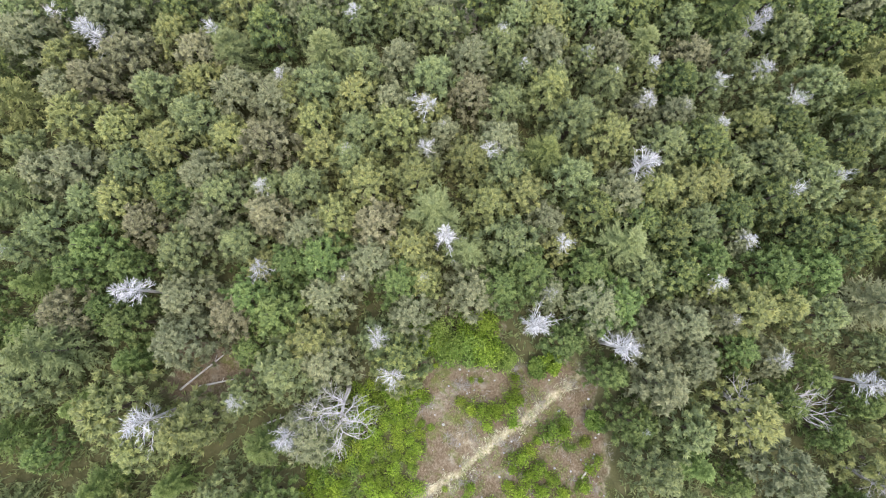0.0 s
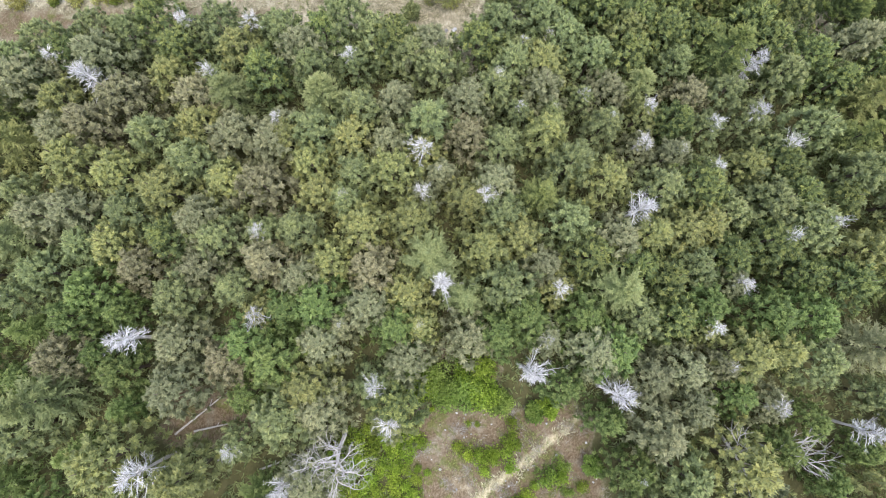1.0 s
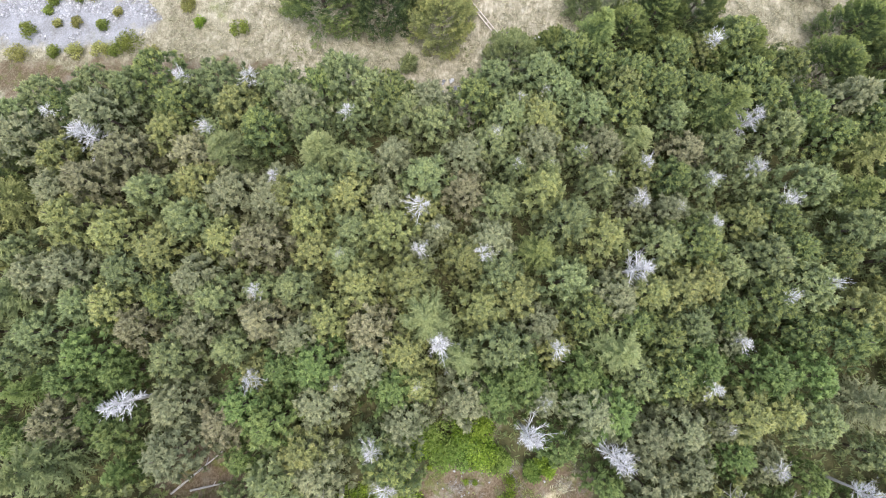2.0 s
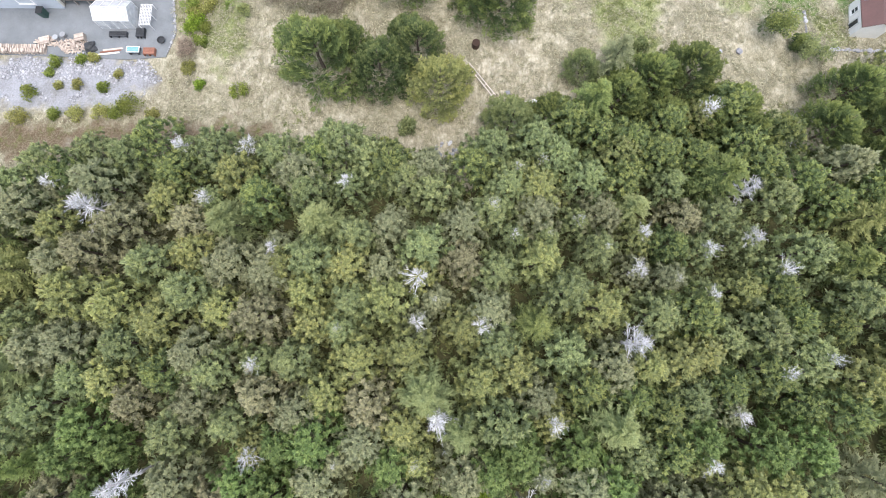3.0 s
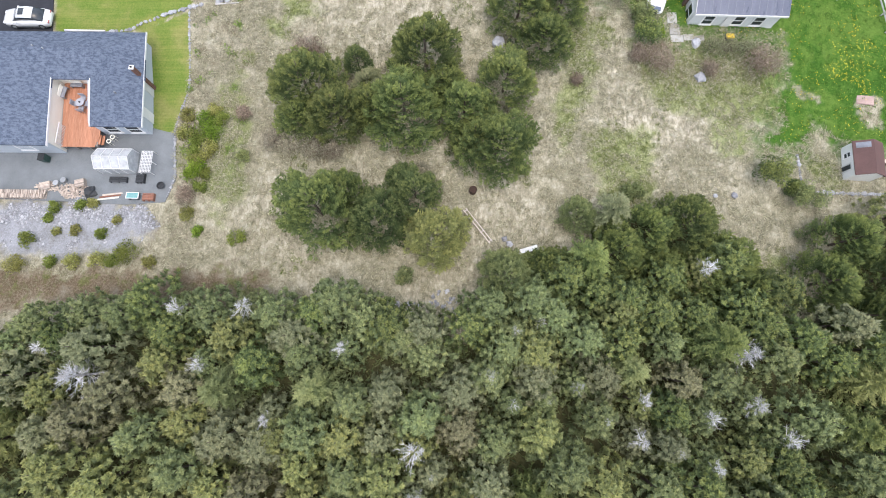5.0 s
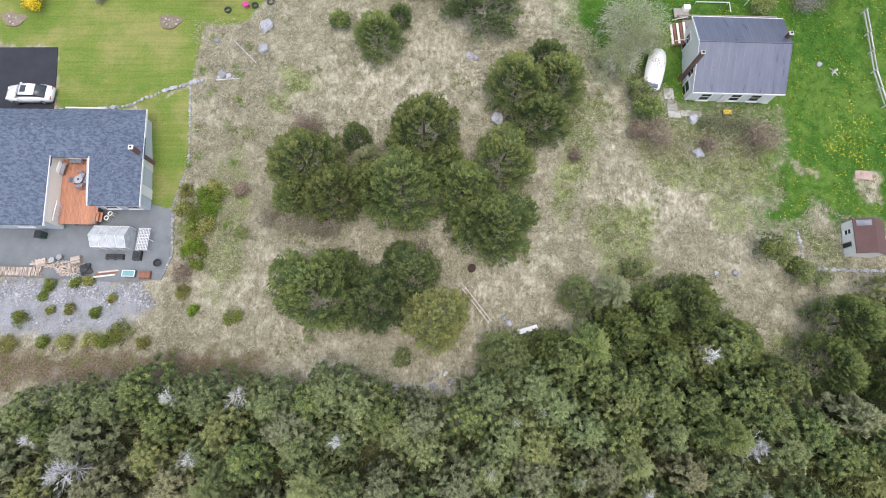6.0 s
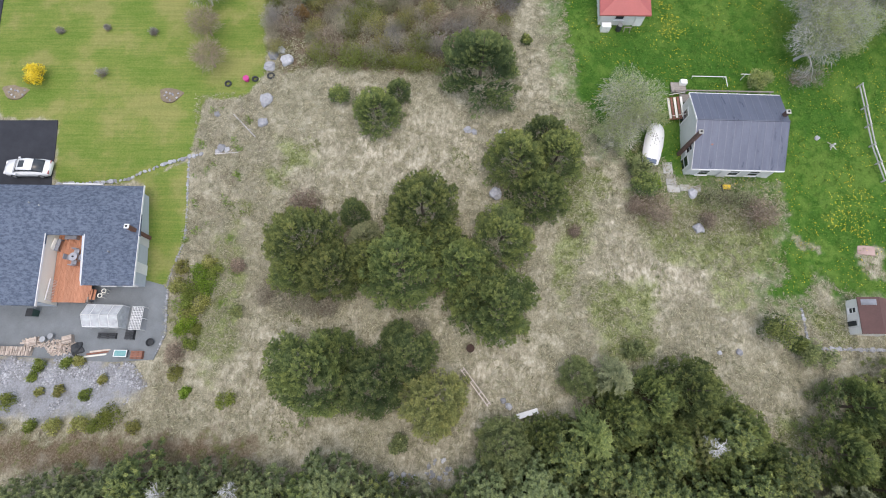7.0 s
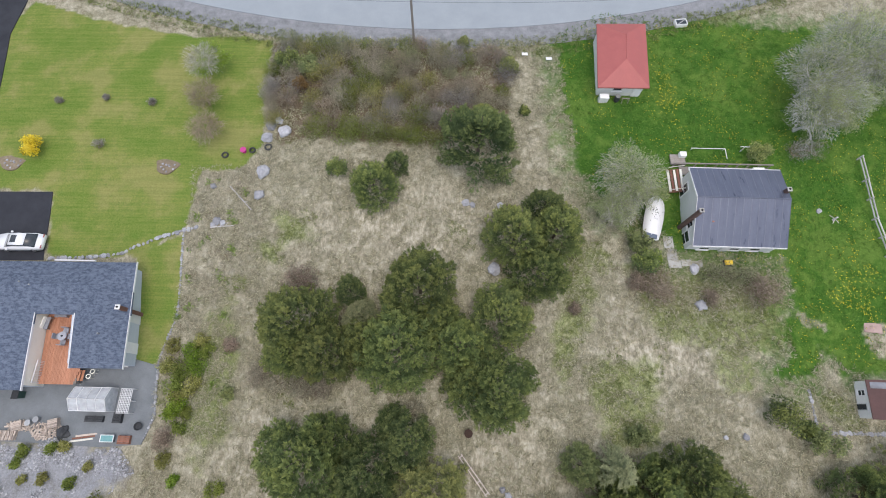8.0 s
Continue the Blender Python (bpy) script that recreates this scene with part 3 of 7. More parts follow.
def boughed(seed, tall, radius, boughs=125, needles=76, low=0.05, power=2.3, spray=0.25, wide=0.05, ruffle=0.13):
    """Crown of a broad spruce: boughs that end in flat feathered fans over an uneven dome, shade painted within."""
    r = np.random.default_rng(seed)
    out = ([], [], [])
    w = r.uniform(0, 6.28, 4)
    for i in range(boughs):
        s = low + (1 - low) * ((i + r.random()) / boughs) ** 0.8
        phi = i * 2.39996 + r.normal(0, 0.22)
        q = (s - low) / (1 - low)
        rad = radius * max(0.0, 1 - q ** power) ** (1 / 1.8)
        rad *= 1 + ruffle * (0.6 * math.sin(2 * phi + w[0]) + 0.6 * math.sin(3 * phi + w[1] + 3 * s)) + r.normal(0, 0.08)
        end = np.array((rad * math.cos(phi), rad * math.sin(phi), tall * s * (0.97 + r.normal(0, 0.02))))
        lift = 0.1 + 1.1 * q + r.normal(0, 0.15)
        d = np.array((math.cos(phi), math.sin(phi), lift))
        d /= np.linalg.norm(d)
        across = np.array((-math.sin(phi), math.cos(phi), r.normal(0, 0.15)))
        up = np.cross(d, across)
        fan = r.uniform(0.75, 1.25) * (0.55 + 0.55 * (1 - q))
        tone = r.normal(0, 0.12)
        for k in range(needles):
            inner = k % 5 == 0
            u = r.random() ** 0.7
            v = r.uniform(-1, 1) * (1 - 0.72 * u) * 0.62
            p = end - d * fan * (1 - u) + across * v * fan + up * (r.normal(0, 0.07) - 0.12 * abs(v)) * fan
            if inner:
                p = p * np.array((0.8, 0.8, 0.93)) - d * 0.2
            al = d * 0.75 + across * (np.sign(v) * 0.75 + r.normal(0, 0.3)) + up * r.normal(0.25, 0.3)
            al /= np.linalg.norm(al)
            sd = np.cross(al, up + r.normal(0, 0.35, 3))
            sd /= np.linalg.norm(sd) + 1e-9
            # Interior shade set in the inner needles' colour; bough ends paler, upper ones lit.
            tip_light = 0.14 + 0.12 * r.random() if inner else np.clip(0.22 + 0.36 * u + 0.24 * s + tone + r.normal(0, 0.09), 0, 1)
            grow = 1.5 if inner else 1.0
            needle(p, al, sd, grow * spray * r.uniform(0.6, 1.3), grow * wide * r.uniform(0.7, 1.4), tip_light, out)
    return mesh_of("crown", *out[:2], tip_light=out[2])


def dead_conifer(seed, tall, radius, boughs=46, twigs=17, wide=0.014, start=0.5):
    """A bare dead crown: uneven bleached boughs, each with a few forked twigs."""
    r = np.random.default_rng(seed)
    out = ([], [], [])
    lop = r.uniform(0, 6.28, 2)
    for i in range(boughs):
        s = start + (1 - start) * (i + r.random()) / boughs
        q = (s - start) / (1 - start)
        phi = i * 2.399 + r.normal(0, 0.5)
        reach = radius * (1 - q ** 1.6) ** 0.8 * r.uniform(0.3, 1.3) * (1 + 0.5 * math.sin(phi + lop[0]) + 0.3 * math.sin(2 * phi + lop[1])) + 0.12
        d = np.array((math.cos(phi), math.sin(phi), 0.1 + 0.6 * s + r.normal(0, 0.2)))
        across = np.array((-math.sin(phi), math.cos(phi), r.normal(0, 0.5)))
        p0 = np.array((0, 0, tall * s * 0.97))
        shade = r.uniform(0.35, 1.0)
        blades(p0, d / np.linalg.norm(d), across / np.linalg.norm(across), reach * 1.1, wide * 1.9, 0.08 * reach, shade, out)
        for k in range(twigs):
            u = 0.25 + 0.75 * r.random()
            p = p0 + d * reach * u * 0.95
            turn = r.choice((-1, 1)) * r.uniform(0.3, 1.1)
            al = d * math.cos(turn) + across * math.sin(turn) + np.array((0, 0, r.normal(0.15, 0.35)))
            al /= np.linalg.norm(al)
            sd = np.cross(al, r.normal(0, 1, 3))
            sd /= np.linalg.norm(sd) + 1e-9
            blades(p, al, sd, (0.15 + 0.42 * r.random()) * (1.2 - 0.6 * u) * (0.5 + 0.5 * radius), wide * r.uniform(0.6, 1.4), 0.02, np.clip(shade + r.normal(0, 0.2), 0, 1), out)
    return mesh_of("crown", *out[:2], tip_light=out[2])


def leaf_cloud(seed, tall, radius, leaves=1400, size=0.16, clumps=26, low=0.15, gaps=0.25, flat=1.0, slim=1.0, rise=0.3):
    """Leafy crown of a bush: clumps of small leaves with gaps between them."""
    r = np.random.default_rng(seed)
    out = ([], [], [])
    cs = []
    while len(cs) < clumps:
        q = r.uniform(-1, 1, 3)
        if 0.35 < np.linalg.norm(q) < 1 and q[2] > -0.6:
            cs.append(q)
    tone = r.normal(0, 0.16, clumps)
    for i in range(leaves):
        q = cs[i % clumps]
        p = q * np.array((radius * 0.82, radius * 0.82, (tall - tall * low) * 0.42 * flat)) + np.array((0, 0, tall * (low + 0.5 * (1 - low))))
        ball = r.normal(0, 1, 3)
        ball *= r.uniform(0.5, 1) ** 0.5 / np.linalg.norm(ball)
        p = p + ball * radius * (0.22 + 0.2 * (1 - gaps) * r.random())
        p[2] = max(p[2], 0.03)
        al = ball * 0.6 + r.normal(0, 0.6, 3) + np.array((0, 0, rise))
        al /= np.linalg.norm(al)
        sd = np.cross(al, r.normal(0, 1, 3))
        sd /= np.linalg.norm(sd) + 1e-9
        # Light from above put into leaf colour: upper leaves paler, lower ones darker.
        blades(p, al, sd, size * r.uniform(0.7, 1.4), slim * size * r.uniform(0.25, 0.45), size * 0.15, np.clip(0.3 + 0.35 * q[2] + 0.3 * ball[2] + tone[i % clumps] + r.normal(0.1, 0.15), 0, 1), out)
    return mesh_of("crown", *out[:2], tip_light=out[2])


def stems(seed, tall, spread, count=9, thick=0.035, levels=2, forks=4):
    """Bare forked stems that fan out from one foot."""
    r = np.random.default_rng(seed)
    bm = bmesh.new()

    def grow(p, d, ln, th, lev):
        q = p
        for _ in range(2):
            d2 = Vector(d) + Vector(r.normal(0, 0.16, 3))
            d2.normalize()
            e = q + d2 * ln * 0.5
            rod(bm, q, e, th, th * 0.75, 4)
            th *= 0.75
            q, d = e, d2
            if lev > 0:
                for _ in range(forks // 2):
                    s = Vector(d) + Vector(r.normal(0, 0.6, 3)) + Vector((0, 0, 0.15))
                    s.normalize()
                    grow(q, s, ln * r.uniform(0.45, 0.75), th * 0.7, lev - 1)
    for i in range(count):
        a = i * 6.2832 / count + r.normal(0, 0.3)
        lean = spread * r.uniform(0.3, 1.0)
        d = Vector((math.cos(a) * lean, math.sin(a) * lean, 1)).normalized()
        grow(Vector((0, 0, 0)), d, tall * r.uniform(0.55, 0.8), thick, levels)
    me = bpy.data.meshes.new("stems")
    bm.to_mesh(me)
    bm.free()
    me.attributes.new("tip_light", "FLOAT", "POINT").data.foreach_set("value", np.full(len(me.vertices), 0.55, np.float32))
    return me


def limbed(seed, tall, thick, levels=4, crook=0.25, fan=0.75):
    """A bare tree: crooked trunk, limbs and branches, each thinner than the last."""
    r = np.random.default_rng(seed)
    bm = bmesh.new()

    def grow(p, d, ln, th, lev):
        for k in range(3):
            d2 = (Vector(d) + Vector(r.normal(0, crook, 3))).normalized()
            e = p + d2 * ln / 3
            rod(bm, p, e, th, th * 0.8, 5 if lev > 2 else 4)
            th *= 0.8
            p, d = e, d2
            if lev > 0 and (k > 0 or lev < levels):
                s = (Vector(d) + Vector(r.normal(0, fan, 3))).normalized()
                grow(p, s, ln * r.uniform(0.5, 0.8), th * 0.72, lev - 1)
        if lev > 0:
            for _ in range(2):
                s = (Vector(d) + Vector(r.normal(0, fan * 0.7, 3))).normalized()
                grow(p, s, ln * r.uniform(0.5, 0.75), th * 0.8, lev - 1)
    grow(Vector((0, 0, 0)), Vector((0, 0, 1)), tall * 0.45, thick, levels)
    me = bpy.data.meshes.new("limbs")
    bm.to_mesh(me)
    bm.free()
    me.attributes.new("tip_light", "FLOAT", "POINT").data.foreach_set("value", np.full(len(me.vertices), 0.6, np.float32))
    return me


def trunk_mesh(tall, thick, seed=0):
    r = np.random.default_rng(seed)
    bm = bmesh.new()
    p, n = Vector((0, 0, -0.15)), 6
    for k in range(n):
        e = Vector((r.normal(0, 0.03), r.normal(0, 0.03), tall * (k + 1) / n))
        rod(bm, p, e, thick * (1 - k / n) + 0.015, thick * (1 - (k + 1) / n) + 0.015, 7)
        p = e
    me = bpy.data.meshes.new("trunk")
    bm.to_mesh(me)
    bm.free()
    return me


CROWNS, TRUNKS = {}, {}


def kit(kind, which):
    """The shared meshes of one build of tree: made once, then reused."""
    key = (kind, which)
    if key not in CROWNS:
        seed = 100 + which * 17 + sum(map(ord, kind))
        if kind == "dead":
            me = dead_conifer(seed, 5.6, 0.95 + 0.16 * (which % 3))
        elif kind == "top":
            me = dead_conifer(seed, 5.95, 0.62 + 0.14 * which, 26, 17, 0.011, 0.76)
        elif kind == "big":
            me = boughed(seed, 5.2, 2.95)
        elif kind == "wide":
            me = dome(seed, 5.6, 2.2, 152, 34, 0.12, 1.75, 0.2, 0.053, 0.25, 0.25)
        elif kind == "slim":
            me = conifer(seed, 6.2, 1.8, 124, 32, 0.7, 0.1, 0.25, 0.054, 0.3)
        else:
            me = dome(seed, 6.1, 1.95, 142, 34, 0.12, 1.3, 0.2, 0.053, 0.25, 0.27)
        CROWNS[key] = me
        TRUNKS[key] = trunk_mesh(5.6, 0.13, seed)
        TRUNKS[key].materials.append(bark_pale if kind == "dead" else bark)
    return CROWNS[key], TRUNKS[key]


COLOURS = {"g": (needle_green, "green"), "y": (needle_yellow, "yellow-green"), "o": (needle_olive, "grey-olive"), "b": (needle_brown, "rusty brown-green"), "k": (needle_dark, "dark green"), "d": (twig_bleached, "bare grey"), "n": (needle_deep, "deep green"), "s": (needle_lush, "lush green")}
TINTED = {}


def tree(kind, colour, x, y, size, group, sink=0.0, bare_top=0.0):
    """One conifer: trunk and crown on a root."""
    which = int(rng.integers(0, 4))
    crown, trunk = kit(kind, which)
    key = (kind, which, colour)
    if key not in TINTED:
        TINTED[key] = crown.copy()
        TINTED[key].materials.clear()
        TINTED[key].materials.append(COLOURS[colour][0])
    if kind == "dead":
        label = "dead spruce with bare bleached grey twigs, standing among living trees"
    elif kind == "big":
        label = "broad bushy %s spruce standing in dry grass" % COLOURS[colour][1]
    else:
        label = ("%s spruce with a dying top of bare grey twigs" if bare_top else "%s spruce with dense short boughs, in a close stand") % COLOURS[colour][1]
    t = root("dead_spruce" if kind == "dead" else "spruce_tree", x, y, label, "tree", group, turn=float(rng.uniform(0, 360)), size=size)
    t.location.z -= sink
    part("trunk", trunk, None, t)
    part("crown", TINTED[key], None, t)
    if bare_top:
        key = ("top", which, "d")
        if key not in TINTED:
            TINTED[key] = kit("top", which)[0]
            TINTED[key].materials.append(twig_bleached)
        top = part("bare_top", TINTED[key], None, t, "bleached bare twigs")
        top.scale = (bare_top, bare_top, 1)
    return t

# ---- the wood ----
OPEN = [CLEARING, GLADE, GAP, SHRUBS_WEST, SHRUBS_NORTH]
placed = []


def plant(kind, colour, spots, size, group):
    for k, (x, y) in enumerate(spots):
        if kind != "dead" and max(float(inside(p, x, y)) for p in OPEN) > 0.2:
            continue
        tint = colour
        if y < 6 and colour == "g":
            tint = "s"
        if x > 15 and kind != "dead" and rng.random() < 0.3:
            tint = {"y": "g", "g": "k", "b": "o"}.get(colour, colour)
        if "edge" in group and k % 3 == 1:
            tint = "k"
        tree(kind, tint, x, y, size * float(rng.uniform(1.0, 1.2)), group)
        placed.append((x, y, 0.8 if kind == "dead" else 3.2 if kind == "big" else 2.0))


def plant_dying(spots, top):
    """Living trees whose tops have died back."""
    for x, y in spots:
        tree("wide" if top > 0.8 else "mid", "oggy"[int(rng.integers(0, 4))], x, y, float(rng.uniform(0.8, 0.95)), "dying spruces", bare_top=top * float(rng.uniform(0.85, 1.2)))
        placed.append((x, y, 1.9))


plant("dead", "d", [(-28.2, 23.4), (26.5, 26.0), (15.8, 13.1), (-22.0, 2.7), (0.6, 7.4), (7.3, 0.7), (-20.3, -6.5), (13.7, -0.8), (-10.2, -7.3), (32.4, -3.2)], 1.08, "dead spruces")
plant_dying([(-32.0, 25.6), (-18.8, 24.3), (-12.9, 20.3), (-7.2, 26.0), (-1.0, 18.1), (-1.1, 14.5), (3.9, 14.2), (-13.6, 11.1), (26.7, 21.8), (22.8, 20.9), (22.9, 17.0), (17.5, 22.0), (17.1, 19.0), (29.0, 19.1), (-13.2, 4.6), (9.6, 7.0), (24.3, 7.7), (21.5, 4.2), (-14.4, -5.1), (25.9, -1.6), (-4.2, -0.6), (-2.9, -3.0), (-15.9, 29.3), (-21.4, 28.9), (23.8, 33.1)], 1.15)
plant_dying([(0.4, 16.3), (-7.2, 13.8), (19.7, 18.4), (22.2, 1.3), (7.1, 27.6), (9.5, 28.3), (12.3, 23.2), (6.8, 21.8), (9.6, 21.9), (-32.0, 5.6), (-1.0, 4.0), (8.7, 3.2), (-6.9, 3.9)], 0.6)
plant("wide", "b", [(-4.6, 8.2), (-28.3, 19.7), (-25.9, 22.0), (-22.9, 8.1), (-15.3, 1.2), (-27.9, 1.0), (2.6, 19.6), (21.4, 23.6), (-13.7, 14.7), (-20.0, 22.3)], 1.0, "rusty spruces")
plant("wide", "y", [(-31.3, 21.9), (-25.3, 15.4), (-21.4, 14.1), (-16.6, 15.1), (-6.9, 18.9), (-3.6, 16.1), (-9.3, 14.1), (-8.1, 8.8), (-5.6, 11.5), (4.0, 9.9), (13.7, 15.8), (19.6, 11.6), (24.0, 13.5), (23.9, 2.2), (15.8, 4.9), (-12.3, 18.8), (-14.6, -3.2), (-9.1, -0.7), (-15.2, -5.1), (-20.6, -2.9), (-25.0, 9.8), (29.9, 1.8), (2.7, 13.9), (6.7, 10.9), (-1.7, 12.0), (-10.1, 16.7), (21.9, 12.3), (16.0, 29.3), (8.7, 25.7)], 1.0, "yellow-green spruces")
plant("wide", "o", [(-30.5, 18.7), (-18.8, -0.9), (-8.7, -7.3), (-8.2, -2.3), (16.5, 0.4), (19.3, 0.9), (12.4, 2.4), (-18.3, 11.7), (-13.2, 18.3), (-31.0, 11.9), (-28.4, 12.4), (-17.9, 8.0), (19.8, -1.9), (-6.3, -6.5), (2.7, 3.1), (-0.7, 27.3), (-11.5, 26.8), (4.9, 15.4), (8.4, 8.7), (14.6, 11.0), (-1.8, 1.4), (-8.4, 2.5), (-4.9, 5.4), (14.3, 23.9), (8.7, 23.8), (2.6, 22.6)], 1.0, "grey-olive spruces")
plant("big", "k", [(19.7, 36.9), (23.4, 37.7), (16.9, 35.0), (20.8, 33.0), (26.9, 34.0), (28.6, 31.2), (39.0, 36.6), (36.4, 32.6), (24.6, 33.2), (41.8, 33.0), (39.8, 29.6)], 0.9, "dark spruces at the edge")
plant("big", "g", [(6.8, 32.4), (10.6, 33.0)], 0.8, "green spruces at the edge")
plant("wide", "k", [(14.3, 31.0), (16.8, 30.3), (19.4, 29.3), (20.6, 32.4), (26.7, 30.2), (22.9, 29.1), (28.2, 28.5), (31.8, 27.3), (37.7, 26.5), (30.3, 31.4), (34.6, 25.4), (26.0, 33.9), (16.0, 8.9), (18.2, 8.0), (12.5, 9.7), (28.7, 17.6), (29.6, 8.7), (32.7, 7.9), (-2.6, -1.9), (2.4, -0.2)], 1.0, "dark spruces")
plant("wide", "g", [(5.0, 29.5), (3.3, 27.9), (8.9, 30.2), (6.4, 26.0), (11.7, 32.2), (10.6, 28.8), (-35.4, 25.5), (-31.2, 26.3), (-28.9, 28.3), (-26.5, 28.4), (-24.3, 29.6), (-18.4, 28.8), (-13.3, 28.6), (-9.9, 28.7), (-8.1, 29.7), (-5.6, 28.3), (-3.6, 27.8), (-2.2, 26.8), (-10.7, 25.4), (-22.2, 27.0), (-0.2, 25.6), (13.2, 26.9), (16.1, 27.0)], 1.0, "green spruces at the edge")
plant("wide", "g", [(4.9, 3.5), (-13.9, 2.4), (-11.7, 1.2), (-8.7, 5.4), (-11.2, 5.1), (-17.0, 10.4), (-19.4, 6.0), (-26.2, 5.9), (-30.3, 7.5), (-27.1, 4.2), (-23.1, 0.2), (7.0, 4.8), (18.7, 5.0), (20.9, 5.9), (26.1, 5.1), (29.7, 5.2), (20.4, 8.9), (23.6, 9.9), (33.3, 14.7), (29.6, 15.1), (21.7, 15.4), (18.5, 15.3), (-2.7, 3.8), (5.4, 12.7), (10.7, 12.3), (11.7, 4.9), (13.7, 2.4)], 1.0, "green spruces")


fill = np.random.default_rng(31)
outer = []
tries = fill.uniform((-56, -18), (56, 40), (16000, 2))
keep = inside(FOREST, tries[:, 0], tries[:, 1]) >= 1.2
for p in OPEN:
    keep &= inside(p, tries[:, 0], tries[:, 1]) <= -0.6
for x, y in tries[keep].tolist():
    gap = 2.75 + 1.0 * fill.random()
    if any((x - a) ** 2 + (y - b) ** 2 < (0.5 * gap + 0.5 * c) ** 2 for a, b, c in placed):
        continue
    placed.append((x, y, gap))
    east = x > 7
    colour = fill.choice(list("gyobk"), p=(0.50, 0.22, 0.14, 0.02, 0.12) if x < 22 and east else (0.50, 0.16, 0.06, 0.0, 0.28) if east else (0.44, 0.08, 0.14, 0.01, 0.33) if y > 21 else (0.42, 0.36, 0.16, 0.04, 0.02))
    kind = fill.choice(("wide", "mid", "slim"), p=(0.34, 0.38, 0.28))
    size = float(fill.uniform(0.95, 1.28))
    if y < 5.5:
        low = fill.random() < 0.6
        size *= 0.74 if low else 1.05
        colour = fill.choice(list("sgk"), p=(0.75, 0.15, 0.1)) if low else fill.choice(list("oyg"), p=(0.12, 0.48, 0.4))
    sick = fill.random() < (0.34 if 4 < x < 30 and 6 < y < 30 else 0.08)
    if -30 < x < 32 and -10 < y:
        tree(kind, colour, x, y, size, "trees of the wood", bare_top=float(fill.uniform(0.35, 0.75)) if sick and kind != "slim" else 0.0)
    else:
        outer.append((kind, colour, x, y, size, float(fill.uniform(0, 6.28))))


def far_wood(spots):
    """The rest of the stand, past the near trees: one joined mass of crowns and trunks."""
    data = {}
    for kind, colour, x, y, size, turn in spots:
        crown, trunk = kit(kind, int(x * 7) % 4)
        for me, mat in ((crown, COLOURS[colour][0]), (trunk, bark)):
            co = np.empty(len(me.vertices) * 3)
            me.vertices.foreach_get("co", co)
            co = co.reshape(-1, 3) * size
            c, s = math.cos(turn), math.sin(turn)
            co = np.stack([co[:, 0] * c - co[:, 1] * s + x, co[:, 0] * s + co[:, 1] * c + y, co[:, 2] + float(height(x, y))], 1)
            loops = np.empty(len(me.loops), int)
            me.loops.foreach_get("vertex_index", loops)
            sizes = np.empty(len(me.polygons), int)
            me.polygons.foreach_get("loop_total", sizes)
            tip_light = np.full(len(co), 0.5)
            if "tip_light" in me.attributes:
                me.attributes["tip_light"].data.foreach_get("value", tip_light)
            data.setdefault(mat, []).append((co, loops, sizes, tip_light))
    verts, loops, sizes, tips, mats, n = [], [], [], [], [], 0
    me = bpy.data.meshes.new("far_trees")
    for k, (mat, pieces) in enumerate(data.items()):
        me.materials.append(mat)
        for co, lo, si, ti in pieces:
            verts.append(co), loops.append(lo + n), sizes.append(si), tips.append(ti), mats.append(np.full(len(si), k))
            n += len(co)
    verts, loops, sizes = np.concatenate(verts), np.concatenate(loops), np.concatenate(sizes)
    me.vertices.add(len(verts))
    me.vertices.foreach_set("co", verts.ravel())
    me.loops.add(len(loops))
    me.loops.foreach_set("vertex_index", loops)
    me.polygons.add(len(sizes))
    me.polygons.foreach_set("loop_start", np.concatenate([[0], np.cumsum(sizes)[:-1]]))
    me.polygons.foreach_set("material_index", np.concatenate(mats).astype(np.int32))
    me.attributes.new("tip_light", "FLOAT", "POINT").data.foreach_set("value", np.concatenate(tips).astype(np.float32))
    me.update(calc_edges=True)
    return tagged(new("far_trees", me), "close stand of mixed green spruces reaching away", "trees", kind="stuff")


far_wood(outer)

# ---- buildings ----
siding_grey = plain("pale_grey_siding", (0.66, 0.69, 0.70), (0.78, 0.80, 0.80), 0.8, 0.7, stretch=(1, 1, 6))
siding_white = plain("white_siding", (0.78, 0.79, 0.78), (0.87, 0.87, 0.86), 0.8, 0.7, stretch=(1, 1, 6))
siding_cream = plain("cream_siding", (0.90, 0.875, 0.77), (0.93, 0.91, 0.82), 0.8, 0.7, stretch=(1, 1, 6))
siding_blue = plain("blue_grey_siding", (0.50, 0.56, 0.63), (0.60, 0.65, 0.71), 0.8, 0.7, stretch=(1, 1, 6))
trim_white = plain("white_trim", (0.70, 0.71, 0.72), (0.82, 0.82, 0.82), 2.0, 0.5, bump=0.05)
brick = plain("chimney_brick", (0.13, 0.068, 0.052), (0.25, 0.14, 0.11), 6.0, 0.9, fine=24)
brick_dark = plain("dark_sooty_brick", (0.075, 0.05, 0.045), (0.16, 0.105, 0.092), 6.0, 0.9, fine=24)
soot = plain("flue", (0.01, 0.01, 0.01), (0.03, 0.03, 0.03), 5.0, 0.9)
wood_grey = plain("weathered_wood", (0.20, 0.18, 0.16), (0.40, 0.37, 0.34), 3.0, 0.9, stretch=(1, 6, 6))
wood_red = plain("red_stained_wood", (0.20, 0.085, 0.055), (0.36, 0.18, 0.13), 3.0, 0.85, stretch=(6, 1, 6))
wood_deck = plain("orange_stained_deck", (0.36, 0.145, 0.075), (0.60, 0.31, 0.20), 1.6, 0.65, stretch=(5, 0.5, 5), spread=0.14)
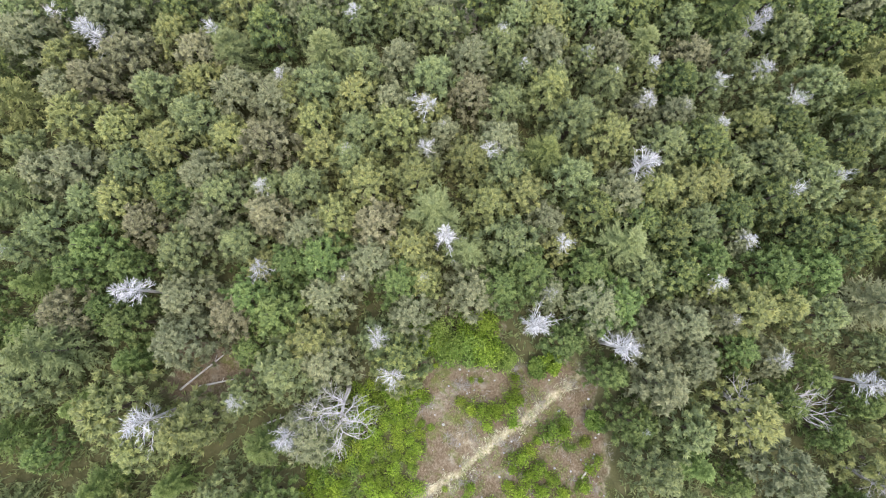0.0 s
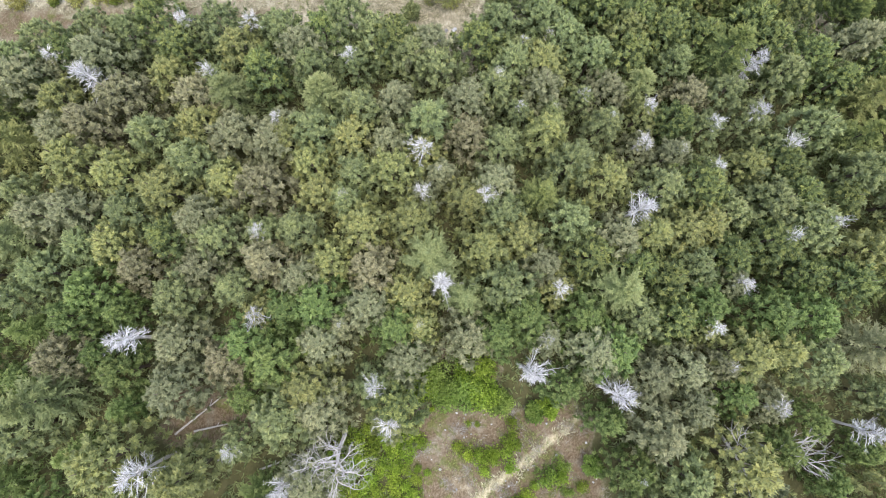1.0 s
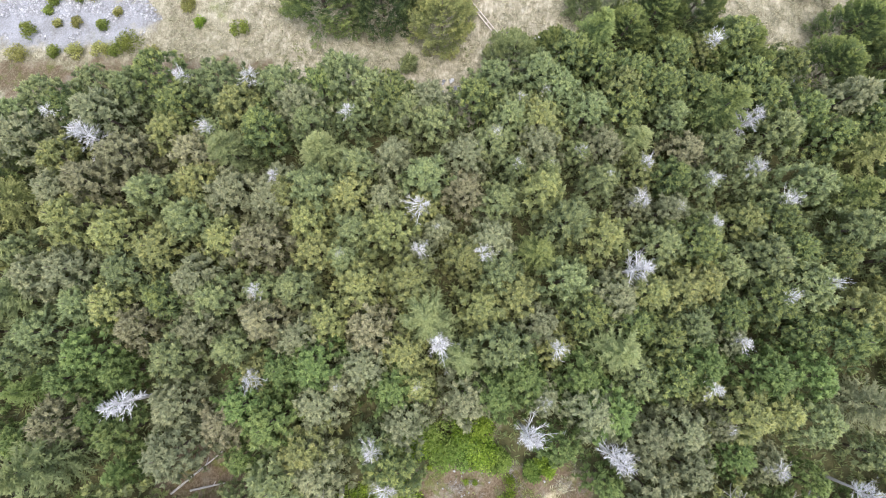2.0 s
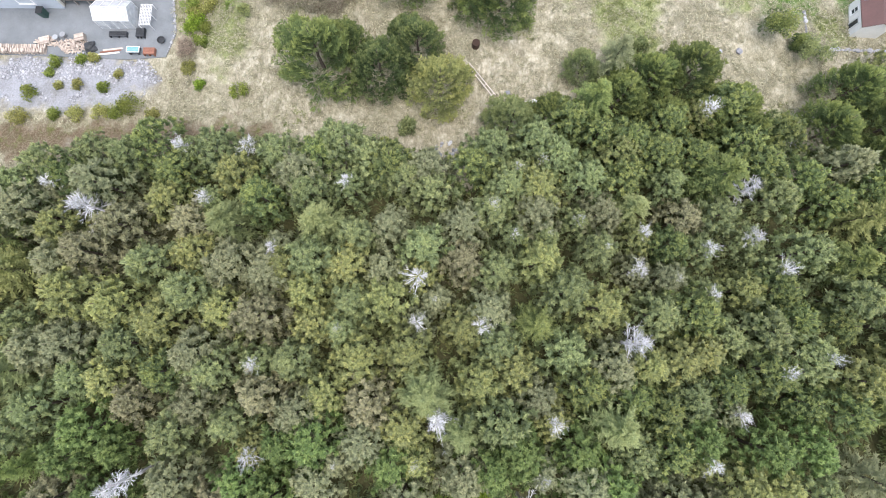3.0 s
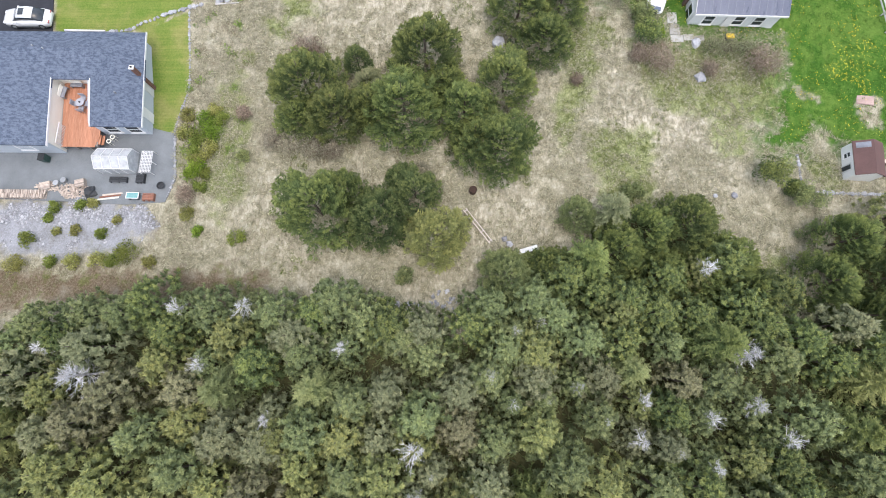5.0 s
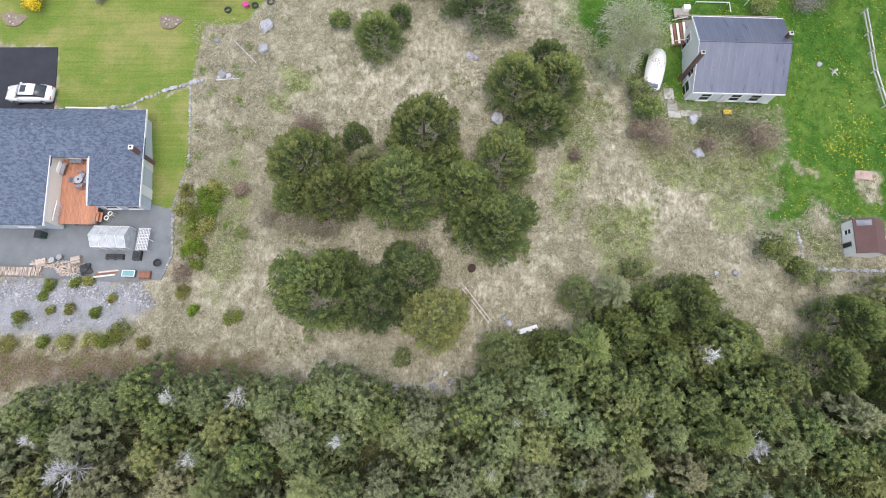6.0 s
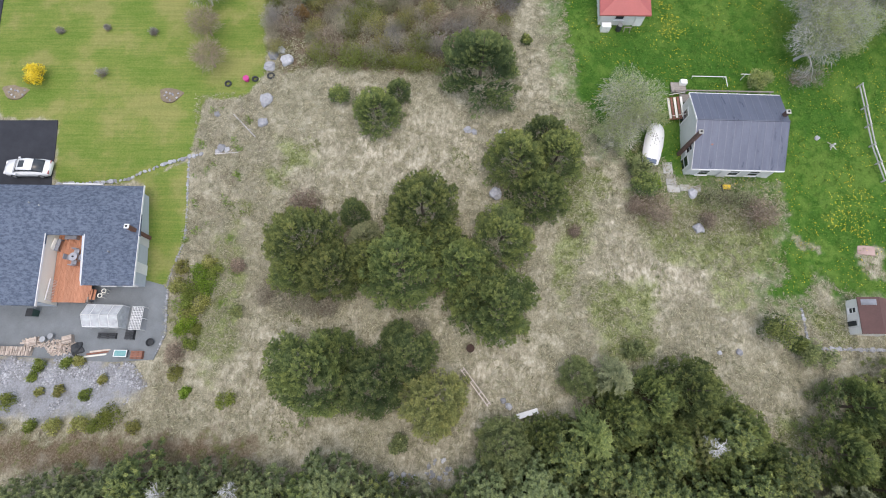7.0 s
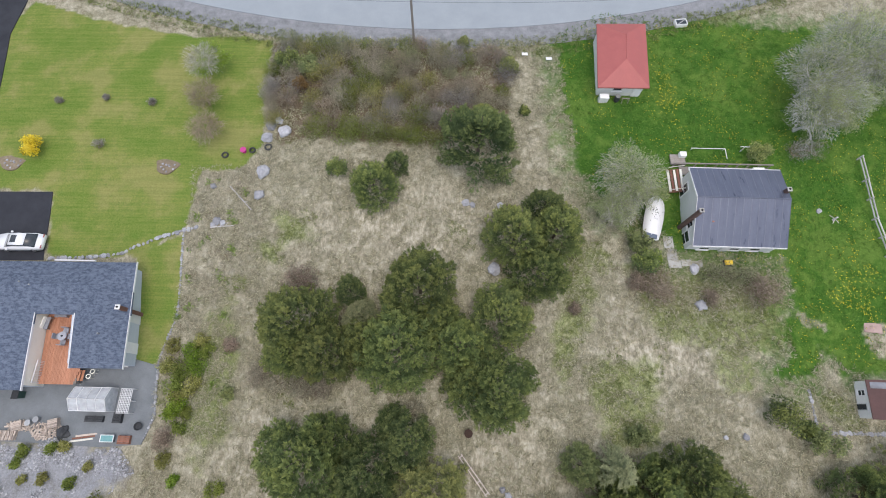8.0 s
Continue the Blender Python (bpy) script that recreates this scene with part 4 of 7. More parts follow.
wood_tan = plain("split_firewood", (0.36, 0.29, 0.24), (0.66, 0.58, 0.51), 3.0, 0.9, spread=0.4)
plastic_dark = plain("dark_plastic", (0.02, 0.022, 0.025), (0.06, 0.065, 0.07), 4.0, 0.5)
plastic_teal = plain("teal_plastic", (0.10, 0.26, 0.27), (0.20, 0.38, 0.38), 4.0, 0.5)
metal_grey = plain("galvanised_metal", (0.30, 0.31, 0.32), (0.48, 0.49, 0.50), 4.0, 0.45, 0.6)
grey_cloth = plain("grey_patio_furniture", (0.24, 0.25, 0.28), (0.38, 0.39, 0.43), 3.0, 0.8)


def glass_material(name, tint=(0.02, 0.025, 0.03), rough=0.06):
    m, nt, b = material(name, rough)
    col = ramp(nt, noise_of(nt, 1.3, 2, 0.5), [(0.3, tint), (0.7, tuple(c * 2.2 for c in tint))])
    nt.links.new(col, b.inputs["Base Color"])
    b.inputs["Specular IOR Level"].default_value = 0.6
    return m


glass_dark = glass_material("window_glass")


def shingle_roof():
    """Blue-grey asphalt shingles: courses across the slope and mottled tabs."""
    m, nt, b = material("blue_grey_shingles", 0.9)
    co = nt.nodes.new("ShaderNodeTexCoord").outputs["Object"]
    br = nt.nodes.new("ShaderNodeTexBrick")
    br.inputs["Scale"].default_value = 1.0
    br.inputs["Brick Width"].default_value, br.inputs["Row Height"].default_value = 0.34, 0.155
    br.inputs["Mortar Size"].default_value, br.inputs["Mortar Smooth"].default_value = 0.018, 0.4
    br.inputs["Color1"].default_value = (0.058, 0.080, 0.125, 1)
    br.inputs["Color2"].default_value = (0.150, 0.182, 0.245, 1)
    br.inputs["Mortar"].default_value = (0.035, 0.045, 0.065, 1)
    nt.links.new(co, br.inputs["Vector"])
    blot = ramp(nt, noise_of(nt, 0.5, 5, 0.6), [(0.3, (0.080, 0.106, 0.155)), (0.7, (0.130, 0.160, 0.220))])
    tabs = ramp(nt, noise_of(nt, 2.6, 3, 0.7, stretch=(1, 1.6, 1)), [(0.42, (0.050, 0.068, 0.105)), (0.58, (0.180, 0.215, 0.285))])
    nt.links.new(mix(nt, 0.45, mix(nt, 0.5, br.outputs["Color"], blot), tabs), b.inputs["Base Color"])
    relief(nt, b, br.outputs["Fac"], 0.5, -0.015)
    return m


def sheet_roof(name, dark, light, rough, metal, stretch):
    m, nt, b = material(name, rough, metal)
    b.inputs["Specular IOR Level"].default_value = 0.5
    wash = noise_of(nt, 0.7, 5, 0.6, stretch=stretch)
    nt.links.new(mix(nt, 0.3, ramp(nt, wash, [(0.3, dark), (0.7, light)]), ramp(nt, noise_of(nt, 6, 4, 0.7), [(0.3, dark), (0.7, light)])), b.inputs["Base Color"])
    nt.links.new(ramp(nt, wash, [(0.3, (rough - 0.1,) * 3), (0.7, (rough + 0.12,) * 3)]), b.inputs["Roughness"])
    return m


roof_shingle = shingle_roof()
roof_metal = sheet_roof("grey_painted_metal_roof", (0.074, 0.088, 0.130), (0.140, 0.156, 0.208), 0.34, 0.3, (2.2, 0.35, 1))
seam_metal = sheet_roof("pale_metal_seams", (0.15, 0.16, 0.20), (0.22, 0.23, 0.28), 0.4, 0.25, (2.2, 0.35, 1))
roof_red = sheet_roof("red_painted_roof", (0.33, 0.085, 0.080), (0.41, 0.12, 0.11), 0.5, 0.0, (1, 1, 1))
roof_brown = sheet_roof("brown_shingle_roof", (0.085, 0.045, 0.042), (0.14, 0.080, 0.075), 0.85, 0.0, (1, 1, 1))


def wpart(name, bm, mat, thing, parent=None, label=""):
    """A part built in world places, hung under its thing."""
    bmesh.ops.translate(bm, vec=-thing.location, verts=bm.verts)
    bmesh.ops.recalc_face_normals(bm, faces=bm.faces)
    return part(name, bm, mat, parent or thing, label)


def slab(points, thick, bm=None):
    """A plate under a flat polygon in space."""
    bm = bm or bmesh.new()
    hi = [bm.verts.new(p) for p in points]
    lo = [bm.verts.new((p[0], p[1], p[2] - thick)) for p in points]
    n = len(points)
    bm.faces.new(hi)
    bm.faces.new(lo[::-1])
    for i in range(n):
        bm.faces.new((hi[i], lo[i], lo[(i + 1) % n], hi[(i + 1) % n]))
    return bm


def lerp(a, b, t):
    return tuple(p + (q - p) * t for p, q in zip(a, b))


def window_in(thing, wall_a, wall_b, s, z, w, h, name="window", mullion=True, label="", material_frame=None):
    """A framed pane on the wall line a to b (outside on its right), centred s of the way along at height z."""
    a, b = Vector(wall_a), Vector(wall_b)
    d = (b - a).normalized()
    nrm = Vector((d.y, -d.x))
    c = a + (b - a) * s
    turn = math.atan2(d.y, d.x)

    def placed_box(x0, x1, o0, o1, z0, z1, bm):
        vs = bmesh.ops.create_cube(bm, size=1)["verts"]
        bmesh.ops.scale(bm, vec=(x1 - x0, o1 - o0, z1 - z0), verts=vs)
        bmesh.ops.translate(bm, vec=((x0 + x1) / 2, -(o0 + o1) / 2, (z0 + z1) / 2), verts=vs)
        bmesh.ops.rotate(bm, cent=(0, 0, 0), matrix=Matrix.Rotation(turn, 3, "Z"), verts=vs)
        bmesh.ops.translate(bm, vec=(c.x, c.y, z), verts=vs)
    bm = bmesh.new()
    f = 0.12
    for x0, x1, z0, z1 in ((-w / 2 - f, w / 2 + f, h / 2, h / 2 + f), (-w / 2 - f, w / 2 + f, -h / 2 - f, -h / 2), (-w / 2 - f, -w / 2, -h / 2, h / 2), (w / 2, w / 2 + f, -h / 2, h / 2)):
        placed_box(x0, x1, -0.02, 0.06, z0, z1, bm)
    if mullion:
        placed_box(-w / 2, w / 2, -0.01, 0.045, -0.03, 0.03, bm)
    frame_ = wpart(name, bm, material_frame or trim_white, thing, None, label)
    bm = bmesh.new()
    placed_box(-w / 2, w / 2, -0.01, 0.02, -h / 2, h / 2, bm)
    wpart("pane", bm, glass_dark, thing, frame_)
    bm = bmesh.new()
    placed_box(-w / 2 - f - 0.04, w / 2 + f + 0.04, 0.0, 0.12, -h / 2 - f - 0.05, -h / 2 - f, bm)
    wpart("sill", bm, trim_white, thing, frame_)
    return frame_


def chimney_on(thing, x, y, z0, z1, w, cap_mat, body=None):
    bm = bmesh.new()
    box(bm, x - w / 2, x + w / 2, y - w / 2, y + w / 2, z0, z1, 0.02)
    stack = wpart("chimney", bm, body or brick, thing, None, "red brick chimney with a pale cap")
    wpart("cap", boxes((x - w / 2 - 0.05, x + w / 2 + 0.05, y - w / 2 - 0.05, y + w / 2 + 0.05, z1, z1 + 0.09), bevel=0.02), cap_mat, thing, stack)
    bm = rod(bmesh.new(), (x, y, z1 + 0.085), (x, y, z1 + 0.16), 0.11, 0.10, 8)
    wpart("flue", bm, soot, thing, stack)
    return stack


def cottage():
    """Grey-sided house with a painted metal roof, its ridge along the front."""
    t = root("cottage", 30.3, 63.2, "pale grey house with a grey metal gable roof and white trim", "house")
    fl, fr, br_, bl = (25.95, 59.4), (34.8, 59.35), (35.25, 66.9), (26.3, 67.0)
    z0, ze, zb, zr = -0.9, 2.40, 3.35, 4.35
    rl, rr = (26.05, 63.5), (34.95, 63.45)
    bm = bmesh.new()
    ring = [fl, fr, rr, br_, bl, rl]
    tops = [ze, ze, zr - 0.08, zb, zb, zr - 0.08]
    lo = [bm.verts.new((*p, z0)) for p in ring]
    hi = [bm.verts.new((*p, z)) for p, z in zip(ring, tops)]
    for i in range(6):
        j = (i + 1) % 6
        bm.faces.new((lo[i], lo[j], hi[j], hi[i]))
    bm.faces.new((hi[0], hi[1], hi[2], hi[5]))
    bm.faces.new((hi[5], hi[2], hi[3], hi[4]))
    bm.faces.new(lo[::-1])
    wpart("wall", bm, siding_grey, t, None, "pale grey clapboard walls")
    eo, w, e = 0.32, 25.82, 35.15
    front = [(w, 59.4 - eo, 2.34), (e, 59.35 - eo, 2.34), (e - 0.05, 63.45, zr + 0.05), (w + 0.1, 63.5, zr + 0.05)]
    back = [(w + 0.1, 63.5, zr + 0.05), (e - 0.05, 63.45, zr + 0.05), (e + 0.35, 67.2, 3.36), (w + 0.35, 67.3, 3.36)]
    roof = wpart("roof", slab(front, 0.1, slab(back, 0.1)), roof_metal, t, None, "grey metal sheet roof with raised seams")
    for k in range(1, 12):
        s = k / 12
        a, b = lerp(front[0], front[1], s), lerp(front[3], front[2], s)
        bm = slab([(a[0] - 0.014, a[1], a[2] + 0.014), (a[0] + 0.02, a[1], a[2] + 0.014), (b[0] + 0.02, b[1], b[2] + 0.014), (b[0] - 0.02, b[1], b[2] + 0.014)], 0.03)
        wpart("seam", bm, seam_metal, t, roof)
        a, b = lerp(back[0], back[1], s), lerp(back[3], back[2], s)
        bm = slab([(a[0] - 0.014, a[1], a[2] + 0.014), (a[0] + 0.02, a[1], a[2] + 0.014), (b[0] + 0.02, b[1], b[2] + 0.014), (b[0] - 0.02, b[1], b[2] + 0.014)], 0.03)
        wpart("seam", bm, seam_metal, t, roof)
    wpart("ridge_cap", rod(bmesh.new(), (w + 0.1, 63.5, zr + 0.06), (e - 0.05, 63.45, zr + 0.06), 0.07, 0.07, 8), roof_metal, t, roof)
    for a, b in ((front[0], front[1]), (back[3], back[2])):
        wpart("fascia", slab([(a[0], a[1] - 0.05, a[2] + 0.02), (b[0], b[1] - 0.05, b[2] + 0.02), (b[0], b[1] + 0.02, b[2] + 0.024), (a[0], a[1] + 0.02, a[2] + 0.024)], 0.2), trim_white, t, roof, "white fascia board")
    for p, q, side in ((front[0], front[3], trim_white), (back[0], back[3], trim_white), (front[1], front[2], roof_metal), (back[1], back[2], roof_metal)):
        wpart("bargeboard", slab([(p[0] - 0.03, p[1], p[2] + 0.012), (p[0] + 0.02, p[1], p[2] + 0.012), (q[0] + 0.02, q[1], q[2] + 0.012), (q[0] - 0.03, q[1], q[2] + 0.012)], 0.16), side, t, roof)
    wpart("roof_vent", boxes((27.55, 27.75, 61.25, 61.4, 3.2, 3.42), bevel=0.02), plain("rusty_vent", (0.35, 0.14, 0.09), (0.5, 0.24, 0.17), 4), t, roof)
    chimney_on(t, 25.75, 61.75, -0.6, 4.95, 0.36, concrete, brick_dark)
    chimney_on(t, 34.85, 64.3, 3.0, 4.75, 0.36, concrete, brick_dark)
    window_in(t, bl, rl, 0.42, 1.75, 0.9, 1.7)
    window_in(t, rl, fl, 0.74, 0.9, 1.1, 1.5)
    window_in(t, rl, fl, 0.48, 2.2, 0.75, 1.0)
    for s in (0.2, 0.55, 0.78):
        window_in(t, fl, fr, s, 1.2, 1.0, 1.1)
    wpart("door", boxes((29.35, 30.2, 59.27, 59.35, 0.05, 1.95), bevel=0.01), trim_white, t, None, "white panelled door")
    wpart("foundation", prism([(25.9, 59.32), (34.85, 59.27), (35.3, 66.98), (26.25, 67.08)], -1.0, 0.25), concrete, t)
    return t


def back_porch():
    """Low timber deck with a rail and steps behind the cottage."""
    t = root("back_porch", 31, 68.6, "weathered timber back porch with a rail and red steps", "porch")
    z = 1.5
    wpart("platform", boxes((26.2, 35.6, 67.45, 68.45, z - 0.12, z), bevel=0.02), wood_grey, t)
    wpart("rail", boxes((25.4, 36.0, 68.45, 68.59, z + 0.5, z + 0.6), bevel=0.02), wood_grey, t)
    for k in range(10):
        x = 25.6 + k * 1.13
        wpart("post", boxes((x - 0.05, x + 0.05, 68.46, 68.58, 0.4, z + 0.5), bevel=0.01), wood_grey, t)
    for k in range(5):
        wpart("tread", boxes((24.95 + 0.3 * k, 25.2 + 0.3 * k, 65.6, 68.1, 1.15 + 0.085 * k, 1.21 + 0.085 * k), bevel=0.01), (siding_cream, wood_red)[k % 2], t)
    for y in (65.52, 68.12):
        wpart("stringer", slab([(24.9, y, 1.15), (26.4, y, 1.5), (26.4, y + 0.06, 1.5), (24.9, y + 0.06, 1.15)], 0.2), wood_red, t)
        wpart("handrail", rod(bmesh.new(), (24.95, y + 0.03, 1.75), (26.4, y + 0.03, 2.25), 0.04, 0.04, 6), siding_cream, t)
    wpart("landing", boxes((25.4, 27.0, 68.7, 69.9, z - 0.16, z + 0.03), bevel=0.02), wood_grey, t)
    wpart("storage_box", boxes((26.3, 27.0, 69.45, 70.0, z + 0.02, z + 0.5), bevel=0.03), siding_white, t, None, "white box beside the steps")
    wpart("bench", boxes((33.9, 35.1, 67.7, 68.3, z, z + 0.4), bevel=0.03), siding_white, t)
    return t


def hip(bm, a, b, c, d, z, rise, west, east, thick=0.16):
    """A hip roof over the quad a b c d (counter-clockwise, ridge along a to b), with given hip runs at both ends."""
    ml, mr = lerp(a, d, 0.5), lerp(b, c, 0.5)
    ln = math.hypot(mr[0] - ml[0], mr[1] - ml[1])
    p, q = lerp(ml, mr, west / ln), lerp(ml, mr, 1 - east / ln)
    V = bm.verts.new
    hi = [V((*v, z)) for v in (a, b, c, d)]
    lo = [V((*v, z - thick)) for v in (a, b, c, d)]
    r0, r1 = V((*p, z + rise)), V((*q, z + rise))
    for f in ((hi[0], hi[1], r1, r0), (hi[1], hi[2], r1), (hi[2], hi[3], r0, r1), (hi[3], hi[0], r0), tuple(lo[::-1])):
        bm.faces.new(f)
    for i in range(4):
        bm.faces.new((lo[i], lo[(i + 1) % 4], hi[(i + 1) % 4], hi[i]))
    return bm


def bungalow():
    """Long low house round a timber deck, under blue-grey shingles."""
    t = root("bungalow", -36, 50, "low bungalow with blue-grey shingle hip roof round a deck", "house")
    z0, ze = -1.6, 1.55
    outline = [(-33.25, 46.55), (-28.5, 46.6), (-29.5, 55.9), (-49, 55.7), (-49, 44.5), (-36.9, 44.5), (-37.78, 51.65), (-34.2, 51.85)]
    wpart("wall", prism(outline, z0, ze), siding_blue, t, None, "blue-grey clapboard walls")
    wpart("courtyard_wall", prism([(-36.88, 44.55), (-36.8, 44.55), (-37.68, 51.63), (-37.76, 51.63)], -0.9, ze - 0.02), siding_cream, t, None, "cream wall facing the deck")
    wpart("courtyard_wall", prism([(-37.68, 51.65), (-37.68, 51.58), (-34.2, 51.63), (-34.2, 51.7)], -0.9, ze - 0.02), siding_cream, t)
    bm = bmesh.new()
    hip(bm, (-49.5, 51.05), (-28.42, 51.05), (-29.1, 56.33), (-49.5, 56.15), ze + 0.1, 1.15, 3.0, 2.9)
    hip(bm, (-28.03, 46.18), (-28.75, 53.3), (-34.05, 53.3), (-32.98, 46.13), ze + 0.1, 0.95, 2.4, 0.3)
    hip(bm, (-36.68, 44.1), (-37.75, 53.3), (-48.5, 53.3), (-48.5, 44.1), ze + 0.1, 1.15, 4.0, 0.3)
    roof = wpart("roof", bm, roof_shingle, t, None, "blue-grey asphalt shingle roof")
    z = ze + 0.12
    for k, (a, b, w) in enumerate((((-36.66, 44.05), (-37.6, 51.6), 0.07), ((-37.68, 51.52), (-33.9, 51.6), 0.08), ((-33.85, 51.65), (-32.95, 46.1), 0.07), ((-27.98, 46.1), (-29.05, 56.4), 0.035), ((-37.2, 56.42), (-33.2, 56.42), 0.14))):
        dx, dy = b[0] - a[0], b[1] - a[1]
        n = math.hypot(dx, dy)
        ox, oy = -dy / n * w / 2, dx / n * w / 2
        wpart("gutter", prism([(a[0] - ox, a[1] - oy), (b[0] - ox, b[1] - oy), (b[0] + ox, b[1] + oy), (a[0] + ox, a[1] + oy)], z - 0.17, z + 0.03), trim_white, t, roof, "white gutter")
    chimney_on(t, -28.95, 51.6, -1.4, 2.95, 0.36, trim_white)
    for s in (0.12, 0.43):
        p, q = lerp((-28.49, 46.6), (-29.49, 55.9), s), lerp((-28.49, 46.6), (-29.49, 55.9), s + 0.11)
        wpart("door", prism([p, (p[0] + 0.06, p[1]), (q[0] + 0.06, q[1]), q], -1.0, 1.1), trim_white, t, None, "white side door")
    window_in(t, (-33.25, 46.55), (-28.5, 46.6), 0.3, 0.2, 1.2, 1.1)
    window_in(t, (-33.25, 46.55), (-28.5, 46.6), 0.75, 0.2, 1.2, 1.1)
    window_in(t, (-49, 44.5), (-37.1, 44.55), 0.75, 0.2, 1.4, 1.1)
    for x, y, zz in ((-37.9, 53.6, 2.7), (-30.4, 49.2, 2.5), (-39.0, 53.9, 2.65)):
        wpart("roof_vent", rod(bmesh.new(), (x, y, zz - 0.35), (x, y, zz + 0.18), 0.07, 0.07, 8), metal_grey, t, roof)
    return t


def deck():
    t = root("deck", -35.2, 47.8, "orange-brown stained timber deck in the house's angle", "deck")
    z = -0.05
    for k in range(30):
        s0, s1 = k / 30, (k + 1) / 30
        a0, a1 = lerp((-36.75, 44.75), (-32.9, 44.75), s0), lerp((-36.75, 44.75), (-32.9, 44.75), s1)
        b0, b1 = lerp((-37.63, 51.6), (-34.05, 51.6), s0), lerp((-37.63, 51.6), (-34.05, 51.6), s1)
        g = 0.006
        if k > 25:
            cut = 0.12 * (k - 25)
            a0, a1 = lerp(a0, b0, cut * 0.35), lerp(a1, b1, cut * 0.35)
        wpart("plank", prism([(a0[0] + g, a0[1]), (a1[0] - g, a1[1]), (b1[0] - g, b1[1]), (b0[0] + g, b0[1])], z - 0.04, z), wood_deck, t)
    wpart("beam", prism([(-37.0, 44.85), (-33.2, 44.85), (-34.1, 51.62), (-37.73, 51.62)], z - 0.3, z - 0.045), wood_grey, t)
    for x in (-36.9, -35.6, -34.3, -33.5):
        wpart("post", boxes((x - 0.07, x + 0.07, 44.85, 44.99, -1.5, z - 0.045), bevel=0.01), wood_grey, t)
    rail = wpart("railing", boxes((-36.7, -36.6, 44.8, 46.9, z + 0.8, z + 0.86), (-36.67, -36.62, 44.8, 44.87, z, z + 0.8), bevel=0.01), trim_white, t, None, "white railing")
    for k in range(14):
        wpart("baluster", boxes((-36.67, -36.63, 44.9 + 0.145 * k, 44.93 + 0.145 * k, z, z + 0.8)), trim_white, t, rail)
    for k in range(2):
        wpart("step", boxes((-33.3 + 0.24 * k, -33.04 + 0.24 * k, 45.1, 46.1, z - 0.16 * (k + 1), z - 0.16 * k - 0.1), bevel=0.01), wood_deck, t)
    return t


def garage():
    """Small white outbuilding with a red hip roof."""
    t = root("garage", 20.9, 81, "small white outbuilding with a faded red hip roof", "garage")
    wpart("wall", prism([(18.1, 77.45), (23.0, 77.5), (23.45, 85.2), (18.45, 85.1)], 0.6, 3.3), siding_white, t, None, "white painted walls")
    bm = hip(bmesh.new(), (23.32, 77.0), (23.95, 85.95), (18.3, 85.8), (17.65, 76.94), 3.42, 1.15, 2.9, 2.6)
    roof = wpart("roof", bm, roof_red, t, None, "faded red roof")
    wpart("ridge_cap", rod(bmesh.new(), (20.7, 79.85, 4.56), (21.05, 83.3, 4.56), 0.05, 0.05, 6), roof_red, t, roof)
    window_in(t, (18.1, 77.45), (23.0, 77.5), 0.42, 2.6, 0.9, 0.5, mullion=False)
    wpart("door", boxes((22.0, 22.85, 77.38, 77.46, 0.9, 2.7), bevel=0.01), trim_white, t, None, "white door")
    return t


def shed():
    """Little grey shed with a brown gable roof and a strip of skylight."""
    t = root("shed", 42.6, 45, "small pale grey garden shed with a brown gable roof", "shed")
    a, b, c, d = (41.13, 43.31), (43.9, 43.2), (44.2, 46.5), (41.37, 46.66)
    z0, z1, zr = -2.0, 0.25, 0.95
    m0, m1 = lerp(a, b, 0.5), lerp(d, c, 0.5)
    bm = bmesh.new()
    ring, tops = [a, m0, b, c, m1, d], [z1, zr - 0.05, z1, z1, zr - 0.05, z1]
    lo = [bm.verts.new((*p, z0)) for p in ring]
    hi = [bm.verts.new((*p, z)) for p, z in zip(ring, tops)]
    for i in range(6):
        bm.faces.new((lo[i], lo[(i + 1) % 6], hi[(i + 1) % 6], hi[i]))
    bm.faces.new((hi[0], hi[1], hi[4], hi[5]))
    bm.faces.new((hi[1], hi[2], hi[3], hi[4]))
    bm.faces.new(lo[::-1])
    wpart("wall", bm, siding_white, t, None, "pale grey-white walls")
    e = 0.1
    west = [(a[0] - e, a[1] - e, z1), (m0[0], m0[1] - e, zr), (m1[0], m1[1] + e, zr), (d[0] - e, d[1] + e, z1)]
    east = [(m0[0], m0[1] - e, zr), (b[0] + e, b[1] - e, z1), (c[0] + e, c[1] + e, z1), (m1[0], m1[1] + e, zr)]
    roof = wpart("roof", slab(west, 0.07, slab(east, 0.07)), roof_brown, t, None, "brown shingle roof")
    s = [lerp(west[3], west[0], 0.06), lerp(west[2], west[1], 0.06), lerp(west[2], west[1], 0.22), lerp(west[3], west[0], 0.22)]
    s = [lerp(s[0], s[1], 0.15), lerp(s[0], s[1], 0.85), lerp(s[3], s[2], 0.85), lerp(s[3], s[2], 0.15)]
    wpart("skylight", slab([(x, y, z + 0.03) for x, y, z in s], 0.04), glass_material("grey_plastic_sheet", (0.10, 0.11, 0.13), 0.3), t, roof, "grey plastic skylight")
    window_in(t, d, a, 0.32, -0.55, 0.45, 0.7)
    window_in(t, d, a, 0.7, -0.8, 0.5, 1.1, mullion=False)
    return t


